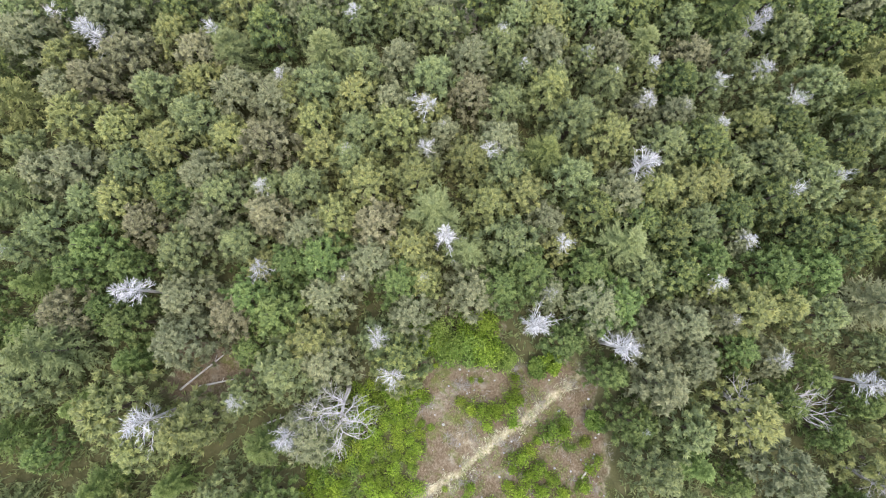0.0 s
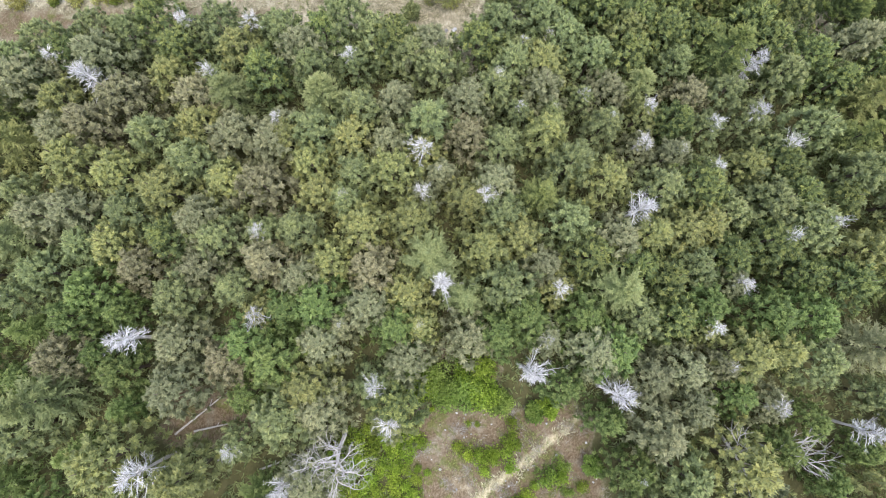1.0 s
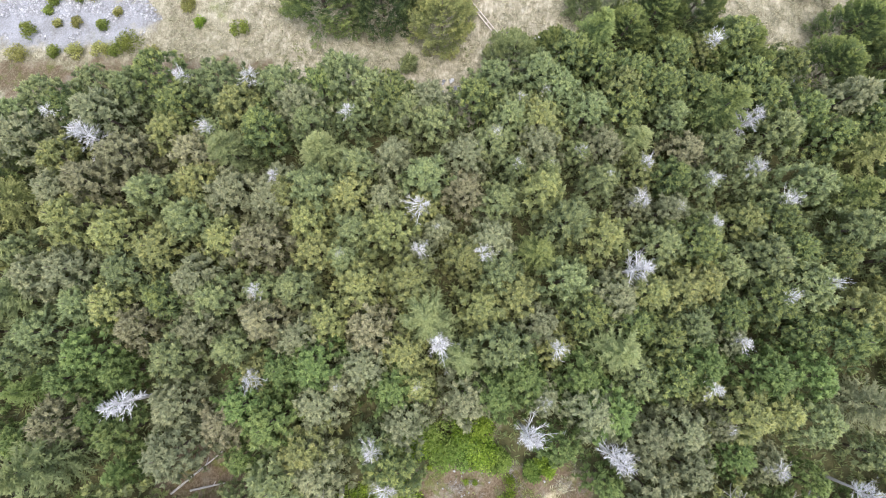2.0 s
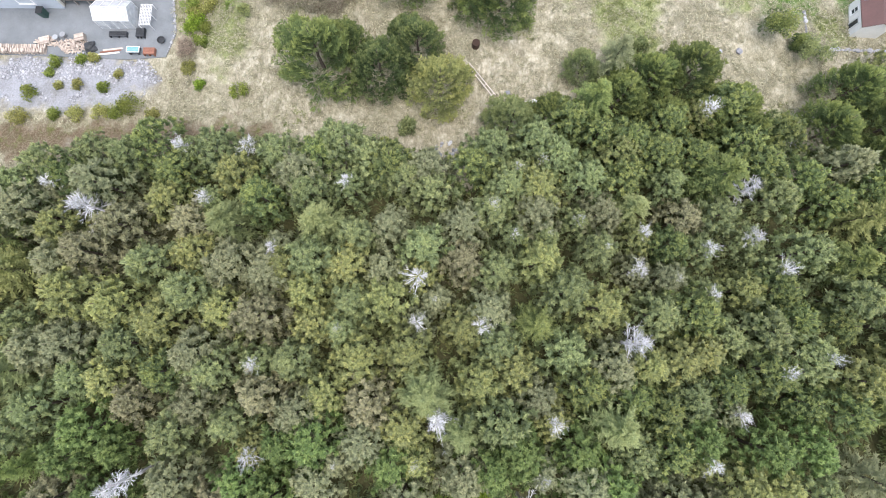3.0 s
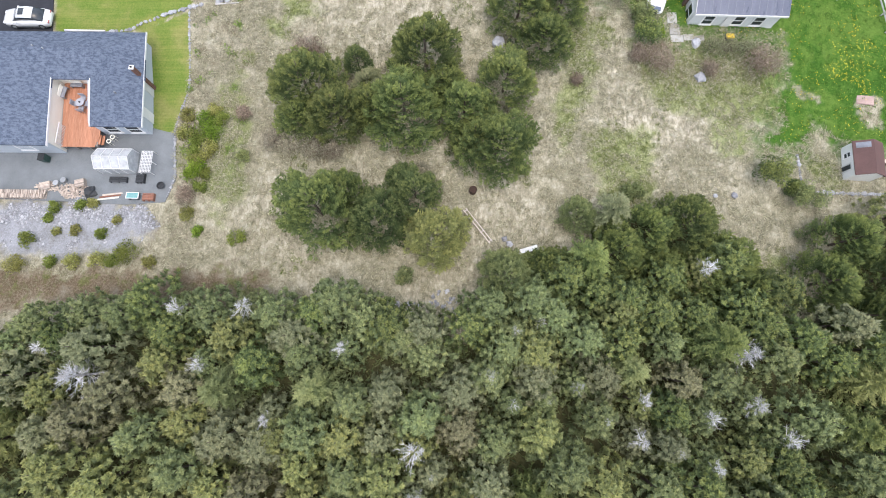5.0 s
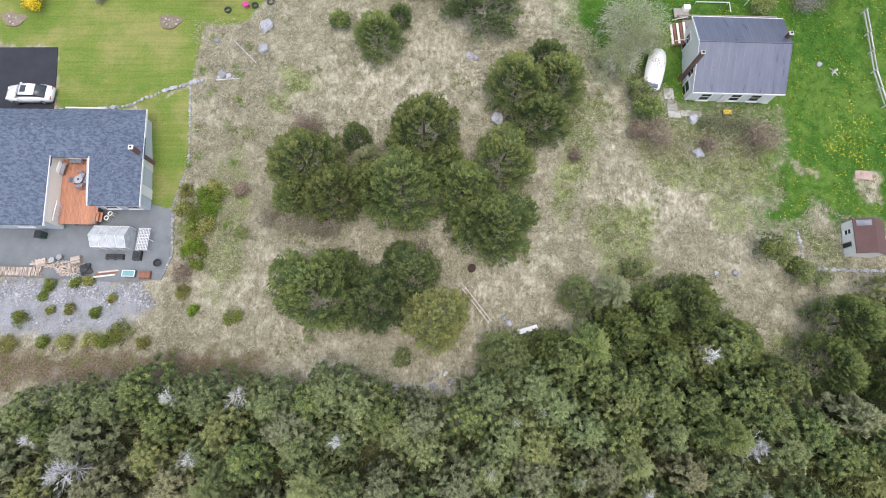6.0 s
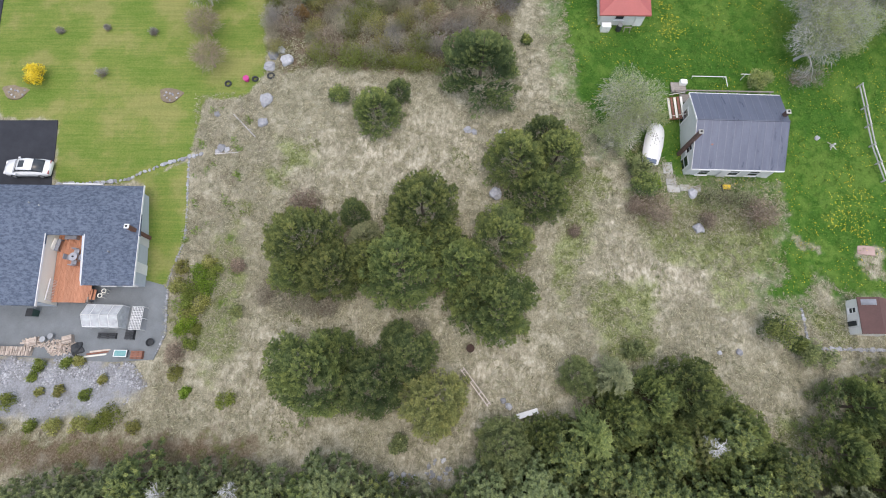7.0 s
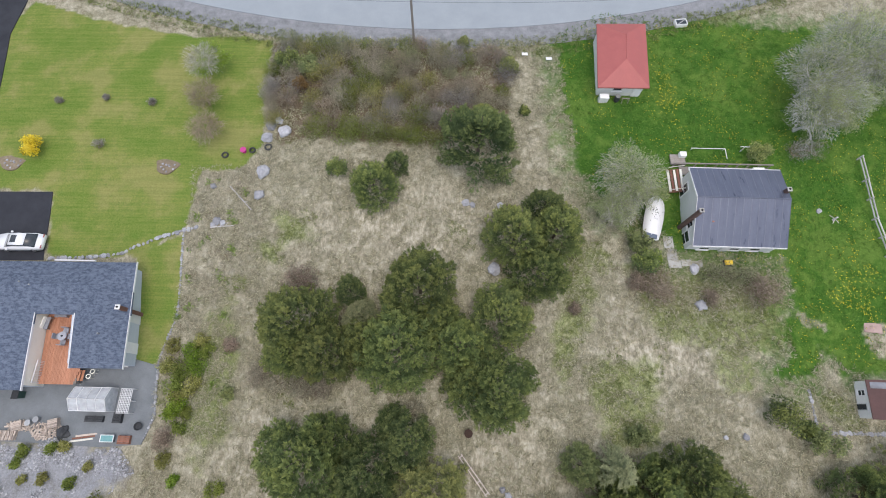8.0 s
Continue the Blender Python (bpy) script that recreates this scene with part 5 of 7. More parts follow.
def greenhouse():
    """Small greenhouse of white frame bars and milky panels."""
    m, nt, b = material("milky_polycarbonate", 0.35)
    nt.links.new(ramp(nt, noise_of(nt, 2.2, 4, 0.6), [(0.3, (0.60, 0.63, 0.66)), (0.7, (0.74, 0.77, 0.79))]), b.inputs["Base Color"])
    nt.links.new(ramp(nt, noise_of(nt, 1.6, 3, 0.6), [(0.3, (0.35,) * 3), (0.7, (0.62,) * 3)]), b.inputs["Alpha"])
    t = root("greenhouse", -31.4, 43.45, "small greenhouse with milky clear panels and white frame", "greenhouse")
    x0, x1, y0, y1, z0, ze, zr = -33.0, -29.6, 42.45, 44.55, -1.3, 0.15, 0.75
    bays = 4
    ym = (y0 + y1) / 2
    for k in range(bays):
        a, c = x0 + (x1 - x0) * k / bays + 0.03, x0 + (x1 - x0) * (k + 1) / bays - 0.03
        for q in ([(a, y0, ze), (c, y0, ze), (c, ym, zr), (a, ym, zr)], [(a, ym, zr), (c, ym, zr), (c, y1, ze), (a, y1, ze)]):
            wpart("roof_panel", slab(q, 0.02), m, t)
        for y in (y0, y1):
            wpart("side_panel", boxes((a, c, y - 0.01, y + 0.01, z0, ze - 0.02)), m, t)
    for x in (x0, x1):
        bm = bmesh.new()
        ends = [[bm.verts.new((x + o, y, z)) for y, z in ((y0, z0), (y1, z0), (y1, ze), (ym, zr), (y0, ze))] for o in (-0.01, 0.01)]
        bm.faces.new(ends[0]), bm.faces.new(ends[1][::-1])
        for i in range(5):
            bm.faces.new((ends[0][i], ends[1][i], ends[1][(i + 1) % 5], ends[0][(i + 1) % 5]))
        wpart("end_panel", bm, m, t)
    for k in range(bays + 1):
        x = x0 + (x1 - x0) * k / bays
        bm = bmesh.new()
        for p, q in (((x, y0, z0), (x, y0, ze)), ((x, y1, z0), (x, y1, ze)), ((x, y0, ze + 0.01), (x, ym, zr + 0.01)), ((x, ym, zr + 0.01), (x, y1, ze + 0.01))):
            rod(bm, p, q, 0.028, 0.028, 4)
        wpart("rib", bm, trim_white, t)
    for y, z in ((y0, ze + 0.02), (y1, ze + 0.02), (ym, zr + 0.03), (y0, z0 + 0.05), (y1, z0 + 0.05)):
        wpart("rail", rod(bmesh.new(), (x0, y, z), (x1, y, z), 0.03, 0.03, 4), trim_white, t)
    return t


cottage(), back_porch(), bungalow(), deck(), garage(), shed(), greenhouse()

# ---- trees and shrubs of the open ground ----
FIELD = [("k", -12.7, 50.9, 3.4), ("k", -9.6, 48.2, 2.9), ("o", -6.7, 51.6, 1.7), ("k", -3.0, 48.6, 3.7), ("k", -1.1, 54.3, 3.5), ("k", 2.8, 48.9, 2.8), ("k", 6.1, 45.0, 3.4), ("k", 6.8, 51.8, 3.0),
         ("k", -10.9, 38.7, 3.6), ("n", -5.2, 37.8, 2.8), ("n", -1.8, 40.6, 2.4), ("y", 0.4, 36.2, 2.8), ("n", -3.4, 42.2, 1.3), ("k", -6.2, 65.0, 2.4), ("n", -4.1, 67.8, 1.3), ("n", 4.6, 69.6, 3.8), ("k", 4.9, 73.2, 1.7),
         ("k", 8.2, 59.6, 3.0), ("k", 12.4, 60.3, 2.7), ("k", 10.5, 56.0, 2.7), ("n", 11.4, 63.2, 1.9), ("g", 13.9, 38.7, 1.7), ("n", -8.0, 54.2, 1.4), ("k", -6.4, 49.2, 2.3), ("k", 0.6, 51.2, 2.4), ("k", -13.4, 47.9, 2.1), ("k", 3.8, 46.2, 2.2), ("k", -8.6, 40.4, 2.2)]
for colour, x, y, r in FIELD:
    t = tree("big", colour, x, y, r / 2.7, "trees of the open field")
    t.scale.z *= 0.92
    t.scale.z *= 0.95


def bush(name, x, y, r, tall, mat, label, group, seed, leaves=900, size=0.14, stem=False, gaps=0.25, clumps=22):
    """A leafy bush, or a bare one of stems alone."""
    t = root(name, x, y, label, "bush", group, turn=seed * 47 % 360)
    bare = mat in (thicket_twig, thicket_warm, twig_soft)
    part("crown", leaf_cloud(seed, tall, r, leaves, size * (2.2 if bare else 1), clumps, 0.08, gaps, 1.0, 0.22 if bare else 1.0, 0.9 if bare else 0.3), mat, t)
    if stem:
        part("stem_clump", stems(seed + 5, tall * 0.85, r / tall * 1.5, 11, 0.022, 2, 4), twig_brown if bare else bark, t)
    return t


JUNIPERS = [(-2.6, 32.6, 1.0), (-10.4, 67.2, 1.15), (19.5, 41.2, 1.1), (33.0, 43.3, 1.9), (36.8, 41.0, 1.6), (35.6, 42.0, 1.0), (21.0, 59.8, 1.3), (21.4, 57.8, 1.5), (-18.9, 44.2, 0.6), (9.8, 74.8, 0.6)]
for k, (x, y, r) in enumerate(JUNIPERS):
    bush("evergreen_shrub", x, y, r, r * 1.5, (needle_green, needle_dark)[k % 2], "low dense dark green evergreen shrub in the grass", "evergreen shrubs", 300 + k, int(900 * r + 500), 0.2)
leaf_fresh = foliage("leaves_fresh_olive", (0.09, 0.12, 0.025), (0.21, 0.27, 0.06), (0.36, 0.41, 0.11))
leaf_straw = foliage("leaves_straw_yellow", (0.15, 0.15, 0.04), (0.32, 0.33, 0.10), (0.50, 0.49, 0.20))
BRIGHT = [(-36.5, 33.5, 0.8), (-34.4, 33.5, 1.0), (-29.1, 34.4, 1.5), (-31.9, 33.6, 1.1), (-30.4, 33.8, 1.1), (-27.0, 33.6, 0.8), (-37.2, 38.9, 0.8), (-33.4, 39.3, 0.7), (-34.6, 39.2, 0.7), (-30.8, 37.7, 0.6), (-37.6, 37.8, 0.6),
          (-34.7, 36.6, 0.7), (-32.1, 36.3, 0.7), (-36.6, 36.5, 0.5), (-39.2, 35.6, 1.0), (-39.8, 33.2, 1.2), (-24.9, 46.5, 1.3), (-23.7, 43.3, 1.2), (-24.1, 45.0, 1.2), (-22.4, 49.0, 1.0), (-23.1, 47.9, 1.3), (-23.7, 46.3, 1.4), (-22.6, 44.9, 1.3), (-22.2, 46.8, 1.4), (-21.6, 48.2, 1.0), (-23.8, 43.9, 1.2), (-23.9, 42.4, 1.0), (-22.6, 42.4, 0.8), (-24.1, 38.4, 0.9), (-22.8, 36.7, 0.8), (-18.9, 35.9, 1.2), (-25.0, 48.6, 0.9), (22.6, 58.2, 1.0), (-23.0, 41.2, 1.0)]
for k, (x, y, r) in enumerate(BRIGHT):
    bush("green_shrub", x, y, r * 0.85, r * 0.6 + 0.15, (leaf_fresh, leaf_straw)[k % 2] if k < 16 else (leaf_fresh, leaf_straw, leaf_bright)[k % 3], "low fresh green leafy shrub on stony ground", "shrubs of the slope", 340 + k, int(500 * r + 300), 0.15)
lime_rng = np.random.default_rng(12)
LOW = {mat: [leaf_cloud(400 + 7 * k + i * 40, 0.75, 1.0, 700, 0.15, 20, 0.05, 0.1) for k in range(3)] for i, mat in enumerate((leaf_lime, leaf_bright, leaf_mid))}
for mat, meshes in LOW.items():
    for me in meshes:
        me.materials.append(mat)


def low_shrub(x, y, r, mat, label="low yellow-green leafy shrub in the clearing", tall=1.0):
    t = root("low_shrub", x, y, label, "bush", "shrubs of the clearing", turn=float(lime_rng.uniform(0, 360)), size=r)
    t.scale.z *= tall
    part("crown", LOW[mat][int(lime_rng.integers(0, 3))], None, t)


taken = []
for _ in range(3000):
    x, y = lime_rng.uniform(-10, 0), lime_rng.uniform(-18, -4)
    d = float(inside(SHRUBS_WEST, x, y))
    if d < -0.1 or any((x - a) ** 2 + (y - b) ** 2 < 0.62 for a, b in taken) or min(math.hypot(x - a, y - b) for a, b in ((-5.3, -8.3), (-3.9, -8.2), (-4.6, -7.2), (-4.4, -9.9))) < 0.6:
        continue
    taken.append((x, y))
    lush = lime_rng.random() + 0.11 * (x + 5)
    low_shrub(x, y, lime_rng.uniform(0.6, 0.95), leaf_lime if lush > 0.42 else leaf_bright if lush > 0.05 else leaf_mid)
TUFTS = [(2.2, -5.7, 0.55, 0), (3.0, -6.2, 0.8, 0), (4.0, -6.6, 1.0, 1), (4.4, -7.6, 0.6, 0), (4.8, -6.3, 0.9, 1), (5.6, -6.0, 1.0, 1), (6.4, -5.3, 1.0, 1), (6.6, -4.2, 0.8, 1), (6.3, -6.8, 0.9, 1), (-0.6, -5.5, 0.7, 1), (-1.0, -7.4, 0.4, 0), (-0.2, -7.8, 0.4, 0), (0.1, -2.9, 0.35, 0), (3.8, -4.0, 0.3, 0), (3.0, -4.0, 0.3, 0),
         (6.3, -10.4, 0.8, 1), (7.2, -9.9, 0.9, 0), (8.3, -10.8, 0.9, 0), (7.4, -11.6, 1.0, 1), (6.0, -12.1, 0.7, 0), (6.9, -12.9, 0.9, 0), (8.7, -12.5, 0.9, 0), (7.8, -9.4, 0.7, 0), (9.6, -11.6, 0.8, 1), (10.4, -12.6, 0.8, 0), (9.2, -7.9, 1.0, 2), (9.9, -8.0, 1.1, 1), (10.6, -6.9, 0.8, 2), (8.4, -8.6, 0.5, 0), (11.0, -9.0, 0.6, 2), (12.2, -8.6, 0.6, 1), (12.0, -12.0, 0.8, 0),
         (2.9, -12.6, 0.7, 1), (1.0, -12.4, 0.3, 0), (12.8, -10.4, 0.8, 1), (4.6, -13.6, 0.8, 0), (9.0, -14.5, 1.0, 0), (11.5, -14.5, 1.0, 1)]
for x, y, r, which in TUFTS:
    low_shrub(x, y, r, (leaf_lime, leaf_bright, leaf_mid)[which], "bright green leafy shrub on the bare clearing", 1.25)
for k, (x, y, r) in enumerate([(-0.6, -1.1, 1.5), (1.2, -0.2, 2.0), (2.7, -1.4, 1.7), (4.2, -1.4, 1.6), (-1.0, 0.3, 1.4), (5.6, -2.2, 1.2), (3.3, 0.4, 1.8), (1.4, -1.9, 1.3), (8.3, -2.8, 1.0), (9.4, -2.4, 1.0), (12.8, -7.0, 0.9)]):
    bush("leafy_bush", x, y, r, r * 1.3, leaf_mid if k % 3 else leaf_bright, "rounded fresh green leafy bush at the clearing's edge", "bushes of the clearing's edge", 470 + k, 2200, 0.17)
BARE = [(-24.2, 40.2, 1.1), (-14.0, 45.4, 1.4), (-11.8, 45.1, 1.4), (-16.2, 46.0, 1.3), (-10.1, 44.9, 1.1), (-1.4, 43.0, 1.1), (-19.3, 48.7, 0.9), (32.8, 54.9, 2.0), (22.5, 55.0, 1.8), (27.9, 54.4, 1.0), (29.8, 56.6, 1.4), (-12.8, 55.2, 1.8), (20.6, 55.6, 1.1), (28.1, 56.6, 1.3), (14.2, 53.0, 0.7), (31.4, 56.7, 1.3), (39.0, 70.4, 1.4), (40.9, 70.9, 1.6)]
for k, (x, y, r) in enumerate(BARE):
    bush("bare_shrub", x, y, r, r * 1.1, needle_olive if k in (10, 13, 15) else twig_soft if k > 15 else thicket_twig if 1 <= k <= 5 else thicket_warm, "twiggy leafless shrub, pale grey" if k > 15 else "twiggy reddish-brown shrub with hardly any leaves", "bare shrubs", 520 + k, int((450 if k in (10, 13, 15) else 350 if k > 15 else 1200) * r), 0.13, stem=True, gaps=0.0, clumps=60)

# the thicket by the road: leafless alders and bushes in one tangle
thicket_rng = np.random.default_rng(5)
spots = []
while len(spots) < 115:
    x, y = thicket_rng.uniform(-20, 9), thicket_rng.uniform(70, 84.5)
    if float(inside(BRUSH, x, y)) > 0.3 and all((x - a) ** 2 + (y - b) ** 2 > 0.9 for a, b in spots):
        spots.append((x, y))
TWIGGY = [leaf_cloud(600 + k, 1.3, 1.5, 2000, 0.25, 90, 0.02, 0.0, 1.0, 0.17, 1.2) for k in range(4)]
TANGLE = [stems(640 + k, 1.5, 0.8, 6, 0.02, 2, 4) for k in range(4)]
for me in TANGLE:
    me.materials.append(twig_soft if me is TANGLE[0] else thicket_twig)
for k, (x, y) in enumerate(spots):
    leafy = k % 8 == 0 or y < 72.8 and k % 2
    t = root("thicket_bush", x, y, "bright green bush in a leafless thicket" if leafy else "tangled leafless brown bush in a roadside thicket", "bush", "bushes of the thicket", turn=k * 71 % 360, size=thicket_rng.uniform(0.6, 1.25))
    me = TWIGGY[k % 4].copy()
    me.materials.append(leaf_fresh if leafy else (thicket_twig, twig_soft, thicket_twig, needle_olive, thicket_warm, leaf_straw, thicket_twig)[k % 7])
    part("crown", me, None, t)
    part("stem_clump", TANGLE[k % 4], None, t)
for k, (x, y, r) in enumerate([(-17.2, 80.8, 1.4), (-14.9, 80.2, 1.4), (-15.4, 77.6, 0.9), (8.2, 80.5, 1.2), (3.0, 84.2, 0.7)]):
    bush("evergreen_shrub", x, y, r, r * 1.6, (needle_dark, needle_green, leaf_rust, needle_yellow, needle_green)[k], "dark evergreen bush standing out of the thicket", "evergreen shrubs", 700 + k, 1600, 0.2)


def airy_tree(name, x, y, tall, spread, mat, label, seed, leaves, levels=4, bare_mat=None, thick=0.11):
    """A leafing broad tree: forked limbs, fine twigs and a thin veil of young leaves."""
    t = root(name, x, y, label, "tree", turn=seed * 31 % 360)
    me = limbed(seed, tall, thick, levels, 0.22, 0.8)
    part("branchwork", me, bare_mat or twig_pale, t)
    co = np.empty(len(me.vertices) * 3)
    me.vertices.foreach_get("co", co)
    co = co.reshape(-1, 3)
    co = co[co[:, 2] > tall * 0.3]
    r = np.random.default_rng(seed)
    out = ([], [], [])
    for p in co[r.integers(0, len(co), leaves)]:
        al, sd = r.normal(0, 1, 3), r.normal(0, 1, 3)
        al /= np.linalg.norm(al)
        sd = np.cross(al, sd)
        sd /= np.linalg.norm(sd)
        blades(p + r.normal(0, 0.16, 3), al, sd, 0.13 * r.uniform(0.6, 1.4), 0.035, 0.01, r.uniform(0.2, 0.9), out)
    part("crown", mesh_of("crown", *out[:2], tip_light=out[2]), mat, t)
    if spread > 1:
        out = ([], [], [])
        for _ in range(int(950 * spread)):
            q = r.normal(0, 1, 3)
            q *= r.uniform(0.15, 1) ** 0.45 / np.linalg.norm(q)
            lobe = 1 + 0.13 * math.sin(4 * math.atan2(q[1], q[0]) + seed) + 0.1 * math.sin(7 * math.atan2(q[1], q[0]) + 5 * q[2])
            p = q * np.array((spread, spread, tall * 0.3)) * lobe + np.array((0, 0, tall * 0.6))
            al = q * np.array((1, 1, 0.7)) + r.normal(0, 0.4, 3)
            al /= np.linalg.norm(al)
            sd = np.cross(al, r.normal(0, 1, 3))
            sd /= np.linalg.norm(sd)
            blades(p - al * 0.4, al, sd, r.uniform(0.3, 1.0), 0.009 + 0.008 * r.random(), 0.02, r.uniform(0.1, 0.9), out)
        part("twig_haze", mesh_of("twig_haze", *out[:2], tip_light=out[2]), bare_mat or twig_pale, t)
        if spread > 2:
            part("leaf_haze", leaf_cloud(seed + 3, tall * 0.95, spread * 0.95, int(leaves * 0.9), 0.11, 90, 0.3, 0.0), mat, t)
    return t


leaf_pale = foliage("young_pale_leaves", (0.20, 0.235, 0.11), (0.34, 0.395, 0.19), (0.50, 0.56, 0.30))
airy_tree("apple_tree", 19.8, 65.9, 5.0, 3.6, leaf_pale, "bare-branched apple tree with a haze of young pale leaves", 21, 6500, 4)
airy_tree("apple_tree", 18.9, 63.0, 3.6, 2.05, leaf_pale, "bare-branched apple tree with a haze of young pale leaves", 27, 4500, 4)
for k, (x, y, h) in enumerate([(41.0, 78.0, 7.2), (44.6, 81.0, 8.0), (39.8, 73.4, 6.0), (48.0, 79.0, 7.6), (42.6, 75.4, 6.2)]):
    airy_tree("broad_tree", x, y, h, (4.2, 4.4, 3.0, 3.4, 3.2)[k], leaf_pale, "large tree with grey limbs and a haze of pale new leaves", 30 + k, 5600, 4, twig_grey, thick=0.19)
airy_tree("broad_tree", 50.5, 79.0, 6.0, 3.0, leaf_pale, "large tree with pale new leaves beside the lawn", 44, 5000, 4)
airy_tree("young_tree", -26.3, 79.6, 4.2, 2.0, leaf_lime, "young tree with yellow-green new leaves on the lawn", 51, 3600, 3)
airy_tree("young_tree", -25.6, 75.3, 3.6, 1.9, leaf_straw, "young bare tree with a few rusty buds on the lawn", 52, 500, 3, thicket_warm)
airy_tree("young_tree", -24.5, 71.0, 3.6, 1.9, leaf_straw, "young bare tree with a few rusty buds on the lawn", 53, 600, 3, thicket_warm)
bush("forsythia", -43.9, 69.4, 1.45, 1.8, leaf_yellow, "forsythia bush in full yellow bloom on the lawn", "", 801, 2200, 0.15, stem=True, gaps=0.0, clumps=11)
bush("golden_bush", 34.9, 70.1, 1.4, 1.5, needle_yellow, "golden-olive bush behind the porch", "", 802, 1700, 0.17)
for k, (x, y, r) in enumerate([(-36.7, 69.9, 0.7), (-43.0, 75.7, 0.45), (-37.7, 76.1, 0.4), (-32.2, 75.4, 0.5)]):
    bush("round_shrub", x, y, r, r * 1.1, twig_soft, "small round leafless shrub on the lawn", "shrubs of the lawn", 810 + k, 500, 0.1, stem=True)
for k, (x, y, t_) in enumerate([(23.5, -4.6, 6.6), (25.6, -5.0, 6.8)]):
    tt = root("dead_tree", x, y, "fallen-topped dead tree with bone-white bare limbs", "tree", "white dead trees", turn=k * 120)
    part("branchwork", limbed(61 + k, t_, 0.2, 3, 0.12, 0.55), bark_pale, tt)
tt = root("dead_tree", -6.9, -4.6, "old dead tree with spreading crooked white limbs", "tree", "white dead trees")
part("branchwork", limbed(66, 7.4, 0.22, 4, 0.25, 0.8), bark_pale, tt)
tt = root("dead_tree", -40.0, 9.0, "old dead tree with spreading crooked white limbs", "tree", "white dead trees")
part("branchwork", limbed(68, 6.0, 0.16, 4, 0.2, 0.8), bark_pale, tt)
tt = root("dead_tree", 33.5, -10.5, "old dead tree with spreading crooked white limbs", "tree", "white dead trees")
part("branchwork", limbed(69, 5.6, 0.16, 4, 0.2, 0.7), bark_pale, tt)

# ---- grass, stones and flowers ----
dry_grass = foliage("dry_grass", (0.18, 0.172, 0.10), (0.36, 0.35, 0.235), (0.60, 0.585, 0.43), 0.9, 0.1)
green_grass = foliage("rough_green_grass", (0.06, 0.085, 0.025), (0.15, 0.19, 0.06), (0.30, 0.33, 0.13), 0.9, 0.1)
stone_grey = plain("grey_stone", (0.255, 0.262, 0.285), (0.475, 0.485, 0.52), 2.5, 0.9, bump=0.6, spread=0.35, fine=18)

stone_loose = plain("loose_stones", (0.24, 0.245, 0.26), (0.50, 0.51, 0.54), 2.5, 0.9, bump=0.6, spread=0.4, fine=18, islands=True)


def strewn(seed, n, where, lo, hi):
    """Random places in a box that a test accepts."""
    r = np.random.default_rng(seed)
    x, y = r.uniform(lo[0], hi[0], n * 10), r.uniform(lo[1], hi[1], n * 10)
    ok = where(x, y)
    return x[ok][:n], y[ok][:n], r


def turf(name, mat, label, seed, n, where, lo, hi, blades_each, ln, wide, up):
    """Tufts of matted blades, all one mass."""
    x, y, r = strewn(seed, n, where, lo, hi)
    m = len(x) * blades_each
    x, y = np.repeat(x, blades_each) + r.normal(0, 0.09, m), np.repeat(y, blades_each) + r.normal(0, 0.09, m)
    base = np.stack([x, y, height(x, y) + 0.02 + 0.08 * r.random(m)], 1)
    lean = np.repeat(r.uniform(0, 6.28, m // blades_each), blades_each) + r.normal(0, 0.9, m)
    length = ln * r.uniform(0.5, 1.3, m)
    d = np.stack([np.cos(lean), np.sin(lean), up * r.uniform(0.2, 1.4, m)], 1)
    d /= np.linalg.norm(d, axis=1)[:, None]
    s = np.stack([-np.sin(lean), np.cos(lean), r.normal(0, 0.4, m)], 1) * (wide * r.uniform(0.6, 1.4, m))[:, None]
    L = d * length[:, None]
    v = np.stack([base, base + L * 0.5 + s, base + L - np.array((0, 0, 0.04)), base + L * 0.5 - s], 1).reshape(-1, 3)
    f = np.arange(m * 4).reshape(-1, 4)
    tip_light = np.repeat(np.clip(r.normal(0.5, 0.24, m), 0, 1), 4)
    return tagged(new(name, mesh_of(name, v, f, mat, tip_light=tip_light)), label, "grass", kind="stuff")


def open_field(x, y):
    clear = (inside(FOREST, x, y) < 0) & (y < 85) & (inside(LAWN_WEST, x, y) < 0) & (inside(LAWN_EAST, x, y) < 0.6) & (inside(YARD, x, y) < 0) & (inside(DRIVE, x, y) < 0) & (inside(LAWN_STRIP, x, y) < 0) & (inside(RUBBLE, x, y) < 0)
    return clear & ((x > -26) | (y < 33)) & ~((x > 25) & (y > 58))


turf("dry_grass", dry_grass, "matted straw-coloured dead grass of the field", 1, 20000, lambda x, y: open_field(x, y) & ((x > -14) | (np.abs(y - 31.7 - 0.02 * x) > 1.9 + 0.8 * wobble(x, y, 1.1, 1))) & (wobble(x, y, 3.1, 5) + 0.8 * wobble(x, y, 0.8, 2) > -0.3), (-46, 27), (46, 85), 5, 0.42, 0.022, 0.35)
turf("green_grass", green_grass, "new green grass tufts in the dry field", 2, 4500, lambda x, y: open_field(x, y) & ((wobble(x, y, 4.5, 7) + wobble(x, y, 1.6, 3) * 0.5 > 0.75) | (np.maximum.reduce([inside(p, x, y) for p in GREENER]) + 0.8 * wobble(x, y, 1.1, 4) > 0.4)), (-46, 27), (46, 85), 5, 0.34, 0.022, 0.6)
